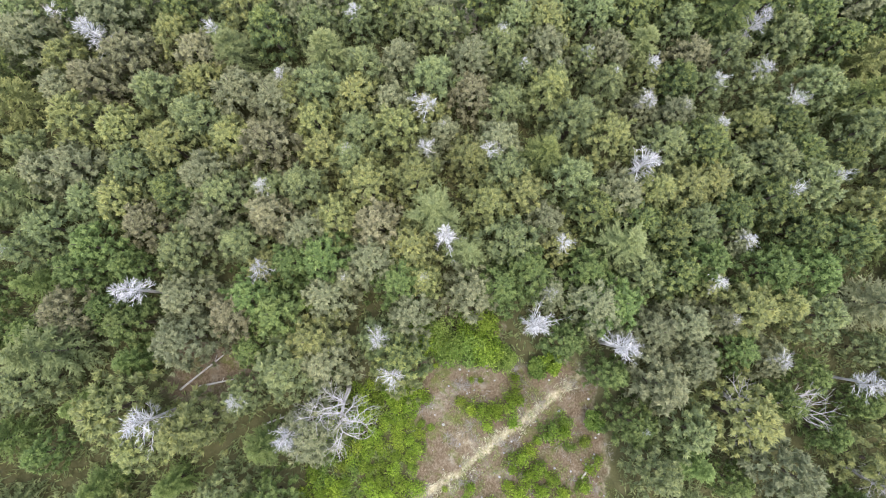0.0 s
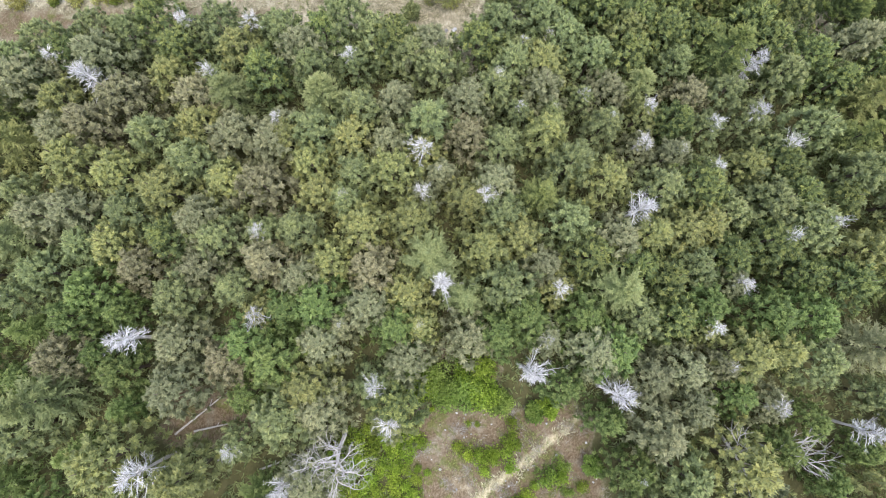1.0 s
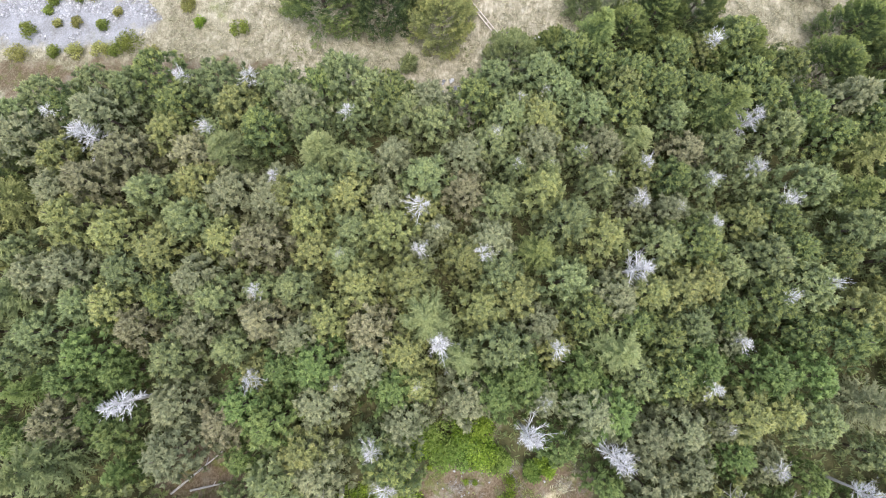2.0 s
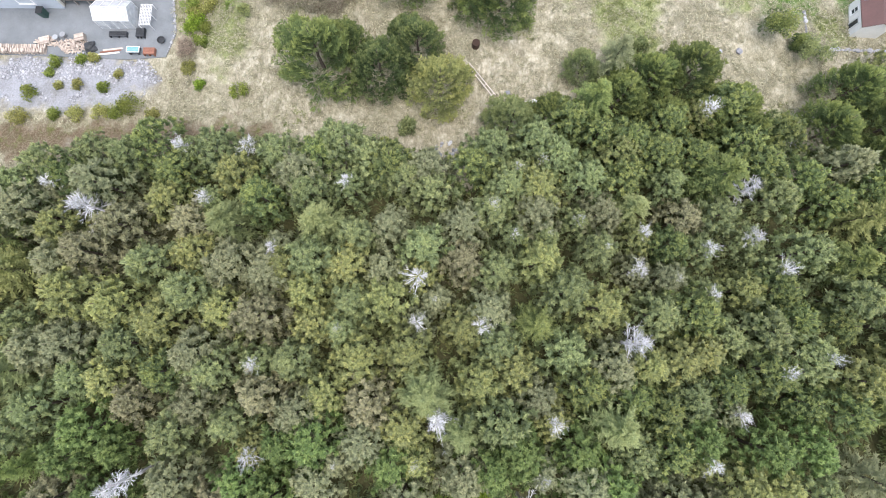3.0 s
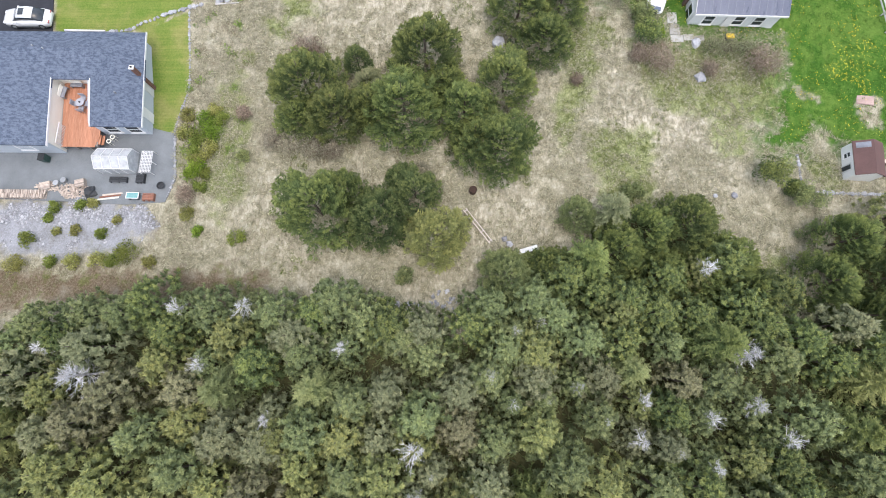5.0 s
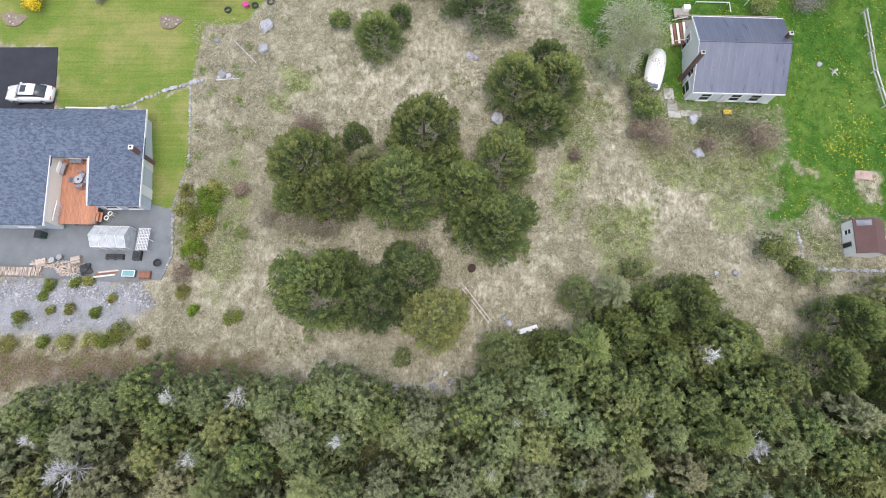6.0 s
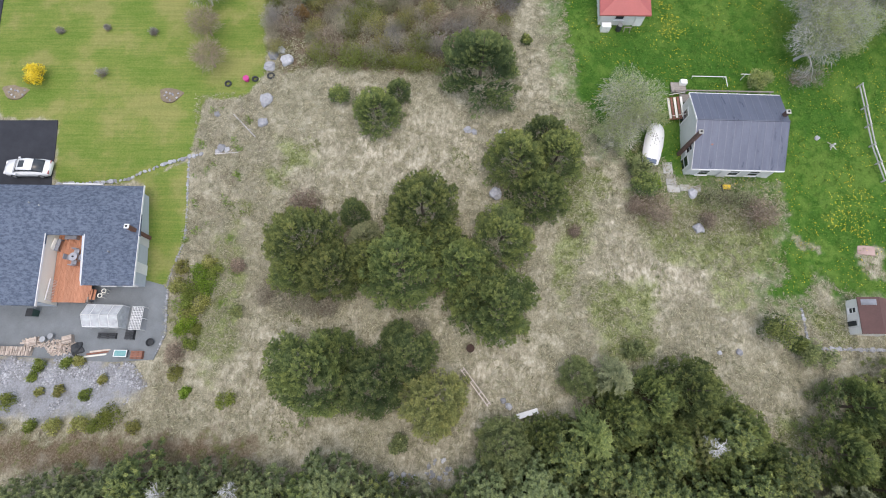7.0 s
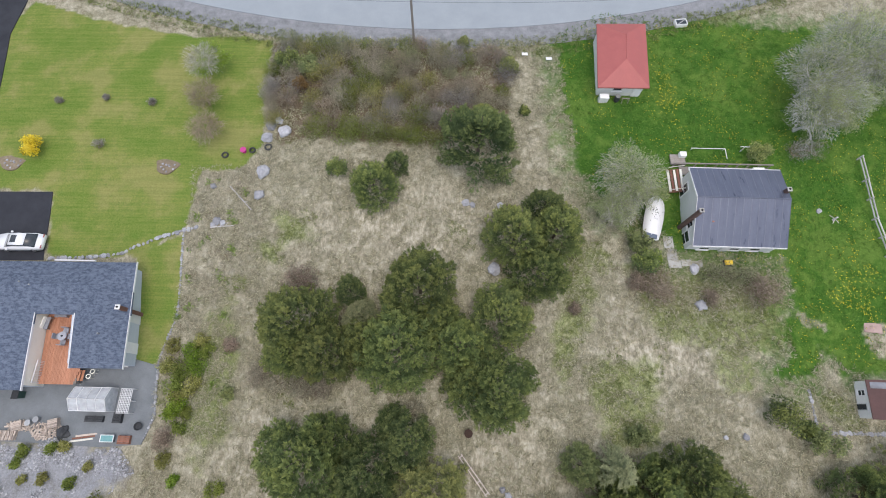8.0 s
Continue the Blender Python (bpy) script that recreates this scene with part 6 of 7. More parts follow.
turf("lawn_grass", foliage("lush_grass", (0.025, 0.07, 0.008), (0.07, 0.15, 0.02), (0.165, 0.27, 0.05), 0.9, 0.1), "lush uneven green grass round the house", 3, 9000, lambda x, y: inside(LAWN_EAST, x, y) > 0.3, (13, 45), (55, 90), 4, 0.26, 0.025, 0.8)
turf("weeds", leaf_mid, "rank green and brown weeds along the lawn's edge", 15, 420, lambda x, y: (inside(WEEDS, x, y) > 0) & (wobble(x, y, 1.1, 8) > 0.7), (-27, 39), (-17, 68), 6, 0.4, 0.03, 0.9)
turf("dead_weeds", thicket_twig, "brown dead weed stalks along the lawn's edge", 16, 2400, lambda x, y: ((inside(WEEDS, x, y) > 0) | (inside(GARDEN, x, y) > 0)) & (wobble(x, y, 1.4, 3) > -0.5), (-27, 39), (37, 68), 5, 0.34, 0.016, 0.6)
turf("undergrowth", needle_green, "low green undergrowth between the trees", 14, 15000, lambda x, y: (inside(FOREST, x, y) > 1.0) & (inside(CLEARING, x, y) < -0.5) & (inside(GLADE, x, y) < 0.3), (-50, -22), (50, 41), 5, 0.55, 0.045, 1.0)
turf("clearing_grass", dry_grass, "dead grass and litter in the clearing", 4, 300, lambda x, y: (inside(CLEARING, x, y) > 0) & (near_line(TRAIL, x, y) + 0.5 * wobble(x, y, 0.8, 3) < 0.55), (-6, -19), (16, -2), 5, 0.36, 0.02, 0.3)
turf("twig_litter", twig_soft, "grey dead twigs and brash strewn over the clearing", 17, 520, lambda x, y: (inside(CLEARING, x, y) > -0.3) & (wobble(x, y, 1.2, 4) + 0.6 * wobble(x, y, 0.5, 9) > 0.45), (-6, -19), (16, -1.5), 6, 0.5, 0.011, 0.25)
turf("moss", green_grass, "thin green weeds over the bare clearing", 18, 1300, lambda x, y: (inside(CLEARING, x, y) > -0.3) & (wobble(x, y, 1.7, 11) > 0.1), (-6, -19), (16, -1.5), 5, 0.2, 0.02, 0.6)
turf("verge_grass", green_grass, "rough grass along the roadside", 6, 2600, lambda x, y: np.abs(y - 83.4 - 0.0047 * (x + 1.5) ** 2) < 1.4, (-50, 81), (50, 95), 5, 0.4, 0.022, 0.7)


def dandelions(seed, n, where):
    x, y, r = strewn(seed, n, where, (14, 46), (52, 89))
    n = len(x)
    rad = 0.018 + 0.024 * r.random(n)
    a = np.arange(5) * math.tau / 5
    z = height(x, y) + 0.2
    v = np.stack([x[:, None] + rad[:, None] * np.cos(a), y[:, None] + rad[:, None] * np.sin(a), z[:, None] + r.normal(0, 0.015, (n, 5))], 2).reshape(-1, 3)
    return tagged(new("dandelions", mesh_of("dandelions", v, np.arange(n * 5).reshape(-1, 5), leaf_yellow, tip_light=np.repeat(r.random(n), 5))), "yellow dandelions scattered over the lawn", "flowers", kind="stuff")


dandelions(8, 7000, lambda x, y: (inside(LAWN_EAST, x, y) > 0.5) & (np.hypot((x - 43.4) / 3.6, (y - 55.6) / 4.0) < 0.75 + 0.5 * wobble(x, y, 0.8, 2)) & (wobble(x, y, 0.17, 5) > 0.1))
dandelions(9, 4200, lambda x, y: (inside(LAWN_EAST, x, y) > 0.8) & (wobble(x, y, 1.6, 6) > 0.0))
dandelions(10, 12000, lambda x, y: (np.hypot((x - 26.4) / 1.9, (y - 77.6) / 3.6) < 0.7 + 0.5 * wobble(x, y, 0.7, 1)) & (wobble(x, y, 0.17, 5) > 0.0))


def rock_mesh(seed, rough=0.25, flat=0.65, detail=2):
    bm = bmesh.new()
    bmesh.ops.create_icosphere(bm, subdivisions=detail, radius=1)
    off = Vector((seed * 3.7, seed * 1.3, 0))
    for v in bm.verts:
        d = v.co.normalized()
        v.co = d * (1 + rough * 1.6 * noise.noise(d * 1.3 + off) + rough * 0.7 * noise.noise(d * 3.1 + off))
        v.co.z *= flat
    me = bpy.data.meshes.new("rock")
    bm.to_mesh(me)
    bm.free()
    me.materials.append(stone_grey)
    return me


ROCKS = [rock_mesh(k) for k in range(5)]
PEBBLES = [rock_mesh(20 + k, 0.3, 0.7, 1) for k in range(4)]


def stones_mass(name, label, seed, n, where, lo, hi, small, large):
    """Loose stones, too many to count."""
    x, y, r = strewn(seed, n, where, lo, hi)
    vs, fs, k = [], [], 0
    for a, b in zip(x, y):
        me = PEBBLES[int(r.integers(0, 4))]
        c = np.array([v.co for v in me.vertices])
        s, t = small + (large - small) * r.random() ** 2.5, r.uniform(0, 6.28)
        c = np.stack([c[:, 0] * math.cos(t) - c[:, 1] * math.sin(t), c[:, 0] * math.sin(t) + c[:, 1] * math.cos(t), c[:, 2]], 1) * s
        vs.append(c + np.array((a, b, float(height(a, b)) + 0.3 * s)))
        fs += [tuple(i + k for i in p.vertices) for p in me.polygons]
        k += len(c)
    return tagged(new(name, mesh_of(name, np.concatenate(vs), fs, stone_loose)), label, "stones", kind="stuff")


stones_mass("rubble", "bank of loose grey rubble stones below the yard", 9, 4200, lambda x, y: (inside(RUBBLE, x, y) + wobble(x, y, 1.5, 3) * 1.2 > 0) & ((y > 37.4 + 0.8 * wobble(x, y, 1.2, 5)) | (wobble(x, y, 0.9, 6) > 0.55)), (-50, 33), (-25, 40), 0.03, 0.13)
stones_mass("ditch_stones", "loose pale stones along the ditch by the wood", 10, 260, lambda x, y: (np.hypot((x + 2.0) / 3.5, (y - 29.6) / 0.5) < 1) | (np.hypot((x - 1.0) / 1.4, (y - 30.3) / 1.1) < 1) | (np.hypot((x - 34) / 1.3, (y - 31.5) / 0.8) < 1), (-8, 26), (38, 34), 0.06, 0.28)
stones_mass("clearing_litter", "grey stones and wood litter in the clearing", 11, 260, lambda x, y: inside(CLEARING, x, y) > 0.2, (-5, -19), (15, -2), 0.03, 0.12)

BOULDERS = [(-18.4, 71.0, 0.65), (-18.2, 72.5, 0.6), (-16.6, 71.8, 0.75), (-17.4, 73.2, 0.5), (-18.4, 67.0, 0.8), (-18.6, 64.4, 0.6), (-22.6, 61.4, 0.5), (-22.0, 61.2, 0.35), (-23.0, 61.0, 0.3), (6.3, 56.8, 0.75), (3.4, 63.9, 0.45), (4.1, 63.7, 0.35), (7.0, 63.7, 0.4), (27.1, 53.7, 0.6), (26.7, 57.3, 0.55), (6.9, 36.5, 0.3), (7.4, 36.0, 0.35), (40.9, 64.0, 0.3), (-23.6, 65.3, 0.35), (29.9, 41.4, 0.35), (28.0, 41.3, 0.25)]
for k, (x, y, r) in enumerate(BOULDERS):
    t = part("boulder", ROCKS[k % 5], None)
    t.matrix_basis = Matrix.LocRotScale((x, y, float(height(x, y)) + r * 0.25), Euler((0, 0, k * 1.9)), (r, r * 0.85, r))
    tagged(t, "pale grey boulder half sunk in the grass", "rock", "boulders of the field")


def chain(name, points, size, spacing, label, seed):
    """A row of edging stones along a line, each its own piece."""
    r = np.random.default_rng(seed)
    t = root(name, *points[0], label, "edging")
    for (ax, ay), (bx, by) in zip(points[:-1], points[1:]):
        n = max(2, int(math.hypot(bx - ax, by - ay) / spacing))
        for i in range(n):
            x, y = ax + (bx - ax) * (i + r.random() * 0.4) / n, ay + (by - ay) * (i + r.random() * 0.4) / n
            s = size * r.uniform(0.6, 1.3)
            o = part("stone", PEBBLES[int(r.integers(0, 4))], None, t)
            o.matrix_basis = Matrix.LocRotScale((x - t.location.x, y - t.location.y, float(height(x, y)) - t.location.z + 0.3 * s), Euler((0, 0, r.uniform(0, 6.28))), (s * 1.3, s, s))


chain("stone_edging", [(-25.9, 60.2), (-25.4, 54.9), (-25.3, 51.5), (-25.9, 49.3), (-26.3, 47.1), (-25.7, 42.2), (-26.4, 40)], 0.12, 0.23, "line of white-grey stones edging the lawn strip", 3)
chain("stepping_stones", [(-39.4, 57.1), (-35.1, 57.3), (-32.0, 57.7), (-30.4, 58.6), (-27.9, 59.7), (-24.4, 60.8)], 0.2, 0.4, "curved row of grey stepping stones round the lawn", 4)
chain("stone_wall", [(36.7, 45.8), (36.9, 42.3)], 0.16, 0.2, "low dry stone wall below the shed", 5)
chain("stone_wall", [(37.2, 41.9), (46, 41.9)], 0.17, 0.22, "low dry stone wall below the shed", 6)
for k, (x, y, rx, ry) in enumerate([(-46.3, 67.8, 1.5, 0.9), (-29.0, 67.5, 1.3, 0.9)]):
    t = root("flower_bed", x, y, "mulched flower bed with small plants and stones", "flower bed")
    bm = bmesh.new()
    vs = [bm.verts.new((rx * math.cos(a) * (1 + 0.15 * math.sin(3 * a + k)), ry * math.sin(a + 0.3 * math.cos(a)), 0.07)) for a in np.arange(0, 6.28, 0.3)]
    f = bm.faces.new(vs)
    e = bmesh.ops.extrude_face_region(bm, geom=[f])
    bmesh.ops.translate(bm, vec=(0, 0, -0.3), verts=[g for g in e["geom"] if isinstance(g, bmesh.types.BMVert)])
    bmesh.ops.recalc_face_normals(bm, faces=bm.faces)
    part("mulch", bm, plain("mulch", (0.13, 0.105, 0.075), (0.28, 0.235, 0.17), 3, 0.95, fine=14), t)
    for i in range(9):
        a = i * 2.4
        o = part("stone", PEBBLES[i % 4], None, t)
        o.matrix_basis = Matrix.LocRotScale((rx * 0.55 * math.cos(a) * (i % 3 + 1) / 2.4, ry * 0.55 * math.sin(a) * (i % 3 + 1) / 2.4, 0.1), Euler((0, 0, a)), (0.13, 0.11, 0.12))


# ---- vehicles and yard things ----
def loft(sections, bm=None, closed=True):
    """Joins rings of equal length into a skin, with end caps."""
    bm = bm or bmesh.new()
    rings = [[bm.verts.new(p) for p in s] for s in sections]
    n = len(rings[0])
    for a, b in zip(rings[:-1], rings[1:]):
        for i in range(n if closed else n - 1):
            bm.faces.new((a[i], a[(i + 1) % n], b[(i + 1) % n], b[i]))
    if closed:
        bm.faces.new(rings[0][::-1]), bm.faces.new(rings[-1])
    return bm


def saloon_car(x, y, turn):
    """Silver saloon: lower body, cabin with glass, wheels."""
    paint, nt, b = material("silver_car_paint", 0.25)
    b.inputs["Metallic"].default_value = 0.1
    nt.links.new(ramp(nt, noise_of(nt, 1.2, 3, 0.5), [(0.3, (0.72, 0.74, 0.76)), (0.7, (0.80, 0.81, 0.83))]), b.inputs["Base Color"])
    t = root("car", x, y, "silver four-door saloon car parked on black asphalt", "car", turn=turn)
    t.location.z += 0.03
    half = 0.89

    def ring(px, w, z0, z1):
        return [(px, -w, z0), (px, -w * 1.0, (z0 + z1) / 2), (px, -w * 0.92, z1), (px, 0, z1 + 0.03), (px, w * 0.92, z1), (px, w, (z0 + z1) / 2), (px, w, z0)]
    body = [(-2.38, 0.62, 0.38, 0.66), (-2.25, 0.80, 0.28, 0.80), (-1.7, half, 0.22, 0.92), (-0.9, half, 0.22, 0.95), (0.6, half, 0.22, 0.93), (1.4, half, 0.22, 0.88), (2.1, 0.82, 0.26, 0.76), (2.38, 0.60, 0.36, 0.62)]
    bm = loft([ring(*s) for s in body])
    bmesh.ops.recalc_face_normals(bm, faces=bm.faces)
    shell = part("body", bm, paint, t, smooth=True)
    cabin = [(-1.85, 0.72, 0.90, 0.93), (-1.15, 0.66, 0.90, 1.36), (-0.3, 0.65, 0.90, 1.45), (0.45, 0.65, 0.90, 1.41), (1.25, 0.72, 0.86, 0.90)]
    bm = loft([ring(*s) for s in cabin])
    bmesh.ops.recalc_face_normals(bm, faces=bm.faces)
    part("window", bm, glass_dark, t, "dark car glass", smooth=True)
    bm = loft([ring(*s) for s in ((-1.05, 0.63, 1.30, 1.385), (-0.3, 0.66, 1.38, 1.475), (0.5, 0.63, 1.34, 1.43))])
    bmesh.ops.recalc_face_normals(bm, faces=bm.faces)
    top = part("roof", bm, paint, t, smooth=True)
    part("sunroof", boxes((-0.25, 0.3, -0.38, 0.38, 1.47, 1.515), bevel=0.01), glass_dark, top)
    for sx in (-1.4, 1.42):
        for sy in (-0.82, 0.82):
            w = part("wheel", rod(bmesh.new(), (sx, sy - 0.1, 0.32), (sx, sy + 0.1, 0.32), 0.32, 0.32, 16), plastic_dark, t)
            part("rim", rod(bmesh.new(), (sx, sy + (0.09 if sy > 0 else -0.09), 0.32), (sx, sy + (0.12 if sy > 0 else -0.12), 0.32), 0.2, 0.18, 12), metal_grey, w)
    for sy in (-0.95, 0.95):
        part("mirror", boxes((0.72, 0.92, sy - 0.1, sy + 0.1, 0.92, 1.05), bevel=0.03), paint, t)
    for sy in (-0.58, 0.58):
        part("headlight", boxes((2.12, 2.34, sy - 0.16, sy + 0.16, 0.58, 0.72), bevel=0.03), trim_white, t)
        part("tail_light", boxes((-2.34, -2.2, sy - 0.18, sy + 0.18, 0.64, 0.78), bevel=0.02), roof_red, t)
    return t


saloon_car(-42.25, 58.65, 181)


DARK_BITS = [rock_mesh(40 + k, 0.3, 0.5, 1) for k in range(4)]
for me in DARK_BITS:
    me.materials.clear()
    me.materials.append(plastic_dark)


def boat(x, y, turn):
    """White open boat under a white cover, with an outboard motor, on a low cradle."""
    hullm = plain("white_boat_cover", (0.80, 0.81, 0.81), (0.90, 0.90, 0.90), 1.5, 0.5, bump=0.1)
    t = root("boat", x, y, "small white motorboat with outboard on the grass", "boat", turn=turn)
    secs = []
    for s, w, zb, zt in ((-2.3, 0.82, 0.32, 0.85), (-1.4, 0.94, 0.28, 0.88), (0, 1.0, 0.28, 0.92), (1.1, 0.95, 0.34, 0.96), (1.75, 0.82, 0.44, 1.0), (2.15, 0.6, 0.56, 1.01), (2.4, 0.3, 0.7, 1.02)):
        secs.append([(s, -w, zt), (s, -w * 0.85, (zb + zt) / 2), (s, 0, zb), (s, w * 0.85, (zb + zt) / 2), (s, w, zt), (s, 0, zt + 0.12)])
    bm = loft(secs)
    bmesh.ops.recalc_face_normals(bm, faces=bm.faces)
    part("hull", bm, hullm, t, smooth=True)
    r = np.random.default_rng(3)
    for k in range(34):
        px, py = r.normal(0.75, 0.42), r.normal(0, 0.32)
        o = part("leaf_litter", DARK_BITS[k % 4], None, t)
        o.matrix_basis = Matrix.LocRotScale((px, py, 1.08 - 0.12 * abs(py)), Euler((0, 0, k)), (0.055, 0.04, 0.03))
    m = part("outboard_motor", boxes((-2.8, -2.32, -0.24, 0.24, 0.5, 1.1), bevel=0.07), plastic_dark, t)
    part("shaft", rod(bmesh.new(), (-2.55, 0, 0.1), (-2.55, 0, 0.6), 0.06, 0.07, 8), metal_grey, m)
    part("transom_cover", boxes((-2.3, -1.8, -0.6, 0.6, 0.84, 0.98), bevel=0.04), plain("blue_tarpaulin", (0.10, 0.13, 0.20), (0.20, 0.25, 0.33), 3, 0.6), t)
    for px in (-1.2, 1.0):
        part("cradle", boxes((px - 0.06, px + 0.06, -0.6, 0.6, 0.0, 0.36), bevel=0.02), wood_grey, t)
    return t


boat(22.75, 62.4, 75)


def log_pile(x0, x1, y0, y1, rows, seed, label):
    """Split firewood stacked on its side."""
    r = np.random.default_rng(seed)
    t = root("firewood_stack", (x0 + x1) / 2, (y0 + y1) / 2, label, "firewood")
    base = t.location.copy()
    n = int((x1 - x0) / 0.17)
    for k in range(rows):
        for lane in range(max(1, int((y1 - y0) / 0.42))):
            for i in range(n - k % 2):
                x, y = x0 + 0.17 * (i + 0.5 * (k % 2)) + r.normal(0, 0.02), y0 + 0.42 * lane + 0.2
                bm = rod(bmesh.new(), (x - base.x, y - 0.2 - base.y + r.normal(0, 0.03), 0.09 + 0.15 * k), (x - base.x + r.normal(0, 0.03), y + 0.2 - base.y, 0.09 + 0.15 * k), r.uniform(0.06, 0.095), r.uniform(0.06, 0.09), 5)
                part("log", bm, wood_tan, t)
    return t


log_pile(-43.6, -38.0, 39.75, 40.9, 3, 3, "long low stack of split pale firewood along the yard")


def heap(x, y, rx, ry, n, seed):
    r = np.random.default_rng(seed)
    t = root("firewood_heap", x, y, "untidy heap of split firewood beside the stack", "firewood")
    for k in range(n):
        a, q = r.uniform(0, 6.28), math.sqrt(r.random())
        p = Vector((rx * q * math.cos(a), ry * q * math.sin(a), 0.08 + 0.45 * (1 - q) * r.random()))
        d = Vector((*r.normal(0, 1, 2), r.normal(0, 0.25))).normalized() * 0.2
        part("log", rod(bmesh.new(), p - d, p + d, r.uniform(0.05, 0.09), None, 5), wood_tan, t)


heap(-35.6, 40.6, 1.5, 0.75, 110, 4)
heap(-38.2, 41.0, 1.3, 0.4, 50, 6)


def simple(name, label, category, mat, *bxs, z=None, at=None, turn=0.0, bevel=0.02, group=""):
    t = root(name, *at, label, category, group, z=z, turn=turn)
    for nm, m, b in bxs:
        part(nm, boxes(*b, bevel=bevel), m or mat, t)
    return t


def crate(name, x, y, sx, sy, sz, mat, label, slats=5, turn=0.0):
    """A slatted box or pallet."""
    t = root(name, x, y, label, "crate", turn=turn)
    for k in range(slats):
        a = -sy / 2 + sy * k / slats
        part("slat", boxes((-sx / 2, sx / 2, a + 0.01, a + sy / slats - 0.015, sz - 0.05, sz), bevel=0.008), mat, t)
    for px in (-sx / 2 + 0.05, 0, sx / 2 - 0.05):
        part("bearer", boxes((px - 0.04, px + 0.04, -sy / 2, sy / 2, 0.0, sz - 0.05), bevel=0.008), mat, t)


yz = -1.1
crate("pallet", -31.2, 41.75, 1.7, 0.55, 0.35, plastic_dark, "dark slatted planter box on the gravel", 3)
crate("pallet", -29.0, 41.9, 0.8, 0.95, 0.4, plastic_dark, "dark slatted crate on the gravel", 4)
crate("crate", -28.0, 40.0, 1.1, 0.75, 0.4, wood_red, "brown wooden crate at the yard's edge", 5)
for at, sz in (((-34.9, 41.3), 0.5), ((-38.3, 41.0), 0.45)):
    crate("pallet", *at, 0.9, 0.8, sz, wood_tan, "pale wooden pallet beside the firewood", 6, 15)
t = root("lattice_panel", -28.3, 43.4, "white garden lattice lying on a low frame", "lattice")
for k in range(8):
    part("lath", boxes((-0.55 + 0.15 * k, -0.51 + 0.15 * k, -1.1, 1.1, 0.80, 0.82)), trim_white, t)
for k in range(15):
    part("lath", boxes((-0.56, 0.56, -1.1 + 0.155 * k, -1.06 + 0.155 * k, 0.822, 0.84)), trim_white, t)
for px in (-0.55, 0.55):
    for py in (-1.08, 0, 1.08):
        part("leg", boxes((px - 0.03, px + 0.03, py - 0.03, py + 0.03, 0, 0.82), bevel=0.005), trim_white, t)
t = root("wheelie_bin", -38.7, 43.75, "dark green wheeled bin against the wall", "bin")
part("bin_body", loft([[(-0.25, -0.28, 0.05), (0.25, -0.28, 0.05), (0.25, 0.28, 0.05), (-0.25, 0.28, 0.05)], [(-0.3, -0.36, 0.9), (0.3, -0.36, 0.9), (0.3, 0.36, 0.9), (-0.3, 0.36, 0.9)]]), plain("green_plastic", (0.02, 0.05, 0.04), (0.05, 0.09, 0.08), 4, 0.5), t)
part("lid", boxes((-0.33, 0.33, -0.4, 0.38, 0.9, 0.97), bevel=0.03), plastic_dark, t)
t = root("fire_bowl", -26.95, 41.2, "round dark fire bowl on the gravel", "fire bowl", size=0.7)
part("bowl", loft([[(r * math.cos(a), r * math.sin(a), z) for a in np.arange(0, 6.28, 0.4)] for r, z in ((0.25, 0.1), (0.45, 0.25), (0.55, 0.45), (0.5, 0.45), (0.38, 0.28))]), plastic_dark, t)
for k in range(3):
    part("leg", rod(bmesh.new(), (0.3 * math.cos(2.1 * k), 0.3 * math.sin(2.1 * k), 0), (0.35 * math.cos(2.1 * k), 0.35 * math.sin(2.1 * k), 0.25), 0.03), plastic_dark, t)
t = root("garden_cart", -29.5, 40.1, "pale cart with a teal tub at the yard's edge", "cart", size=0.8)
part("tub", loft([[(-0.55, -0.25, 0.25), (0.55, -0.25, 0.25), (0.55, 0.25, 0.25), (-0.55, 0.25, 0.25)], [(-0.7, -0.35, 0.6), (0.7, -0.35, 0.6), (0.7, 0.35, 0.6), (-0.7, 0.35, 0.6)]]), plastic_teal, t)
part("rim", boxes((-0.78, 0.78, -0.4, -0.33, 0.56, 0.62), (-0.78, 0.78, 0.33, 0.4, 0.56, 0.62), (-0.78, -0.7, -0.33, 0.33, 0.56, 0.62), (0.7, 0.78, -0.33, 0.33, 0.56, 0.62), bevel=0.01), trim_white, t)
for px in (-0.5, 0.5):
    for py in (-0.36, 0.36):
        part("wheel", rod(bmesh.new(), (px, py - 0.04, 0.16), (px, py + 0.04, 0.16), 0.16, 0.16, 12), plastic_dark, t)
t = root("plank_pile", -32.0, 40.0, "a few loose planks lying at the yard's edge", "planks", turn=8)
for k, (o, m) in enumerate(((-0.1, siding_cream), (0.12, wood_red), (0.3, wood_tan))):
    part("plank", boxes((-1.3 + 0.3 * k, 0.9 + 0.2 * k, o - 0.08, o + 0.08, 0.02, 0.08), bevel=0.01), m, t)

# deck furniture
dz = -0.05
t = root("patio_table", -35.15, 49.15, "grey round patio table on the timber deck", "table", z=dz)
part("tabletop", rod(bmesh.new(), (0, 0, 0.70), (0, 0, 0.74), 0.42, 0.42, 20), grey_cloth, t)
part("pedestal", rod(bmesh.new(), (0, 0, 0), (0, 0, 0.7), 0.05, 0.05, 8), metal_grey, t)
part("umbrella_hub", rod(bmesh.new(), (0, 0, 0.74), (0, 0, 0.86), 0.09, 0.06, 8), plastic_dark, t)


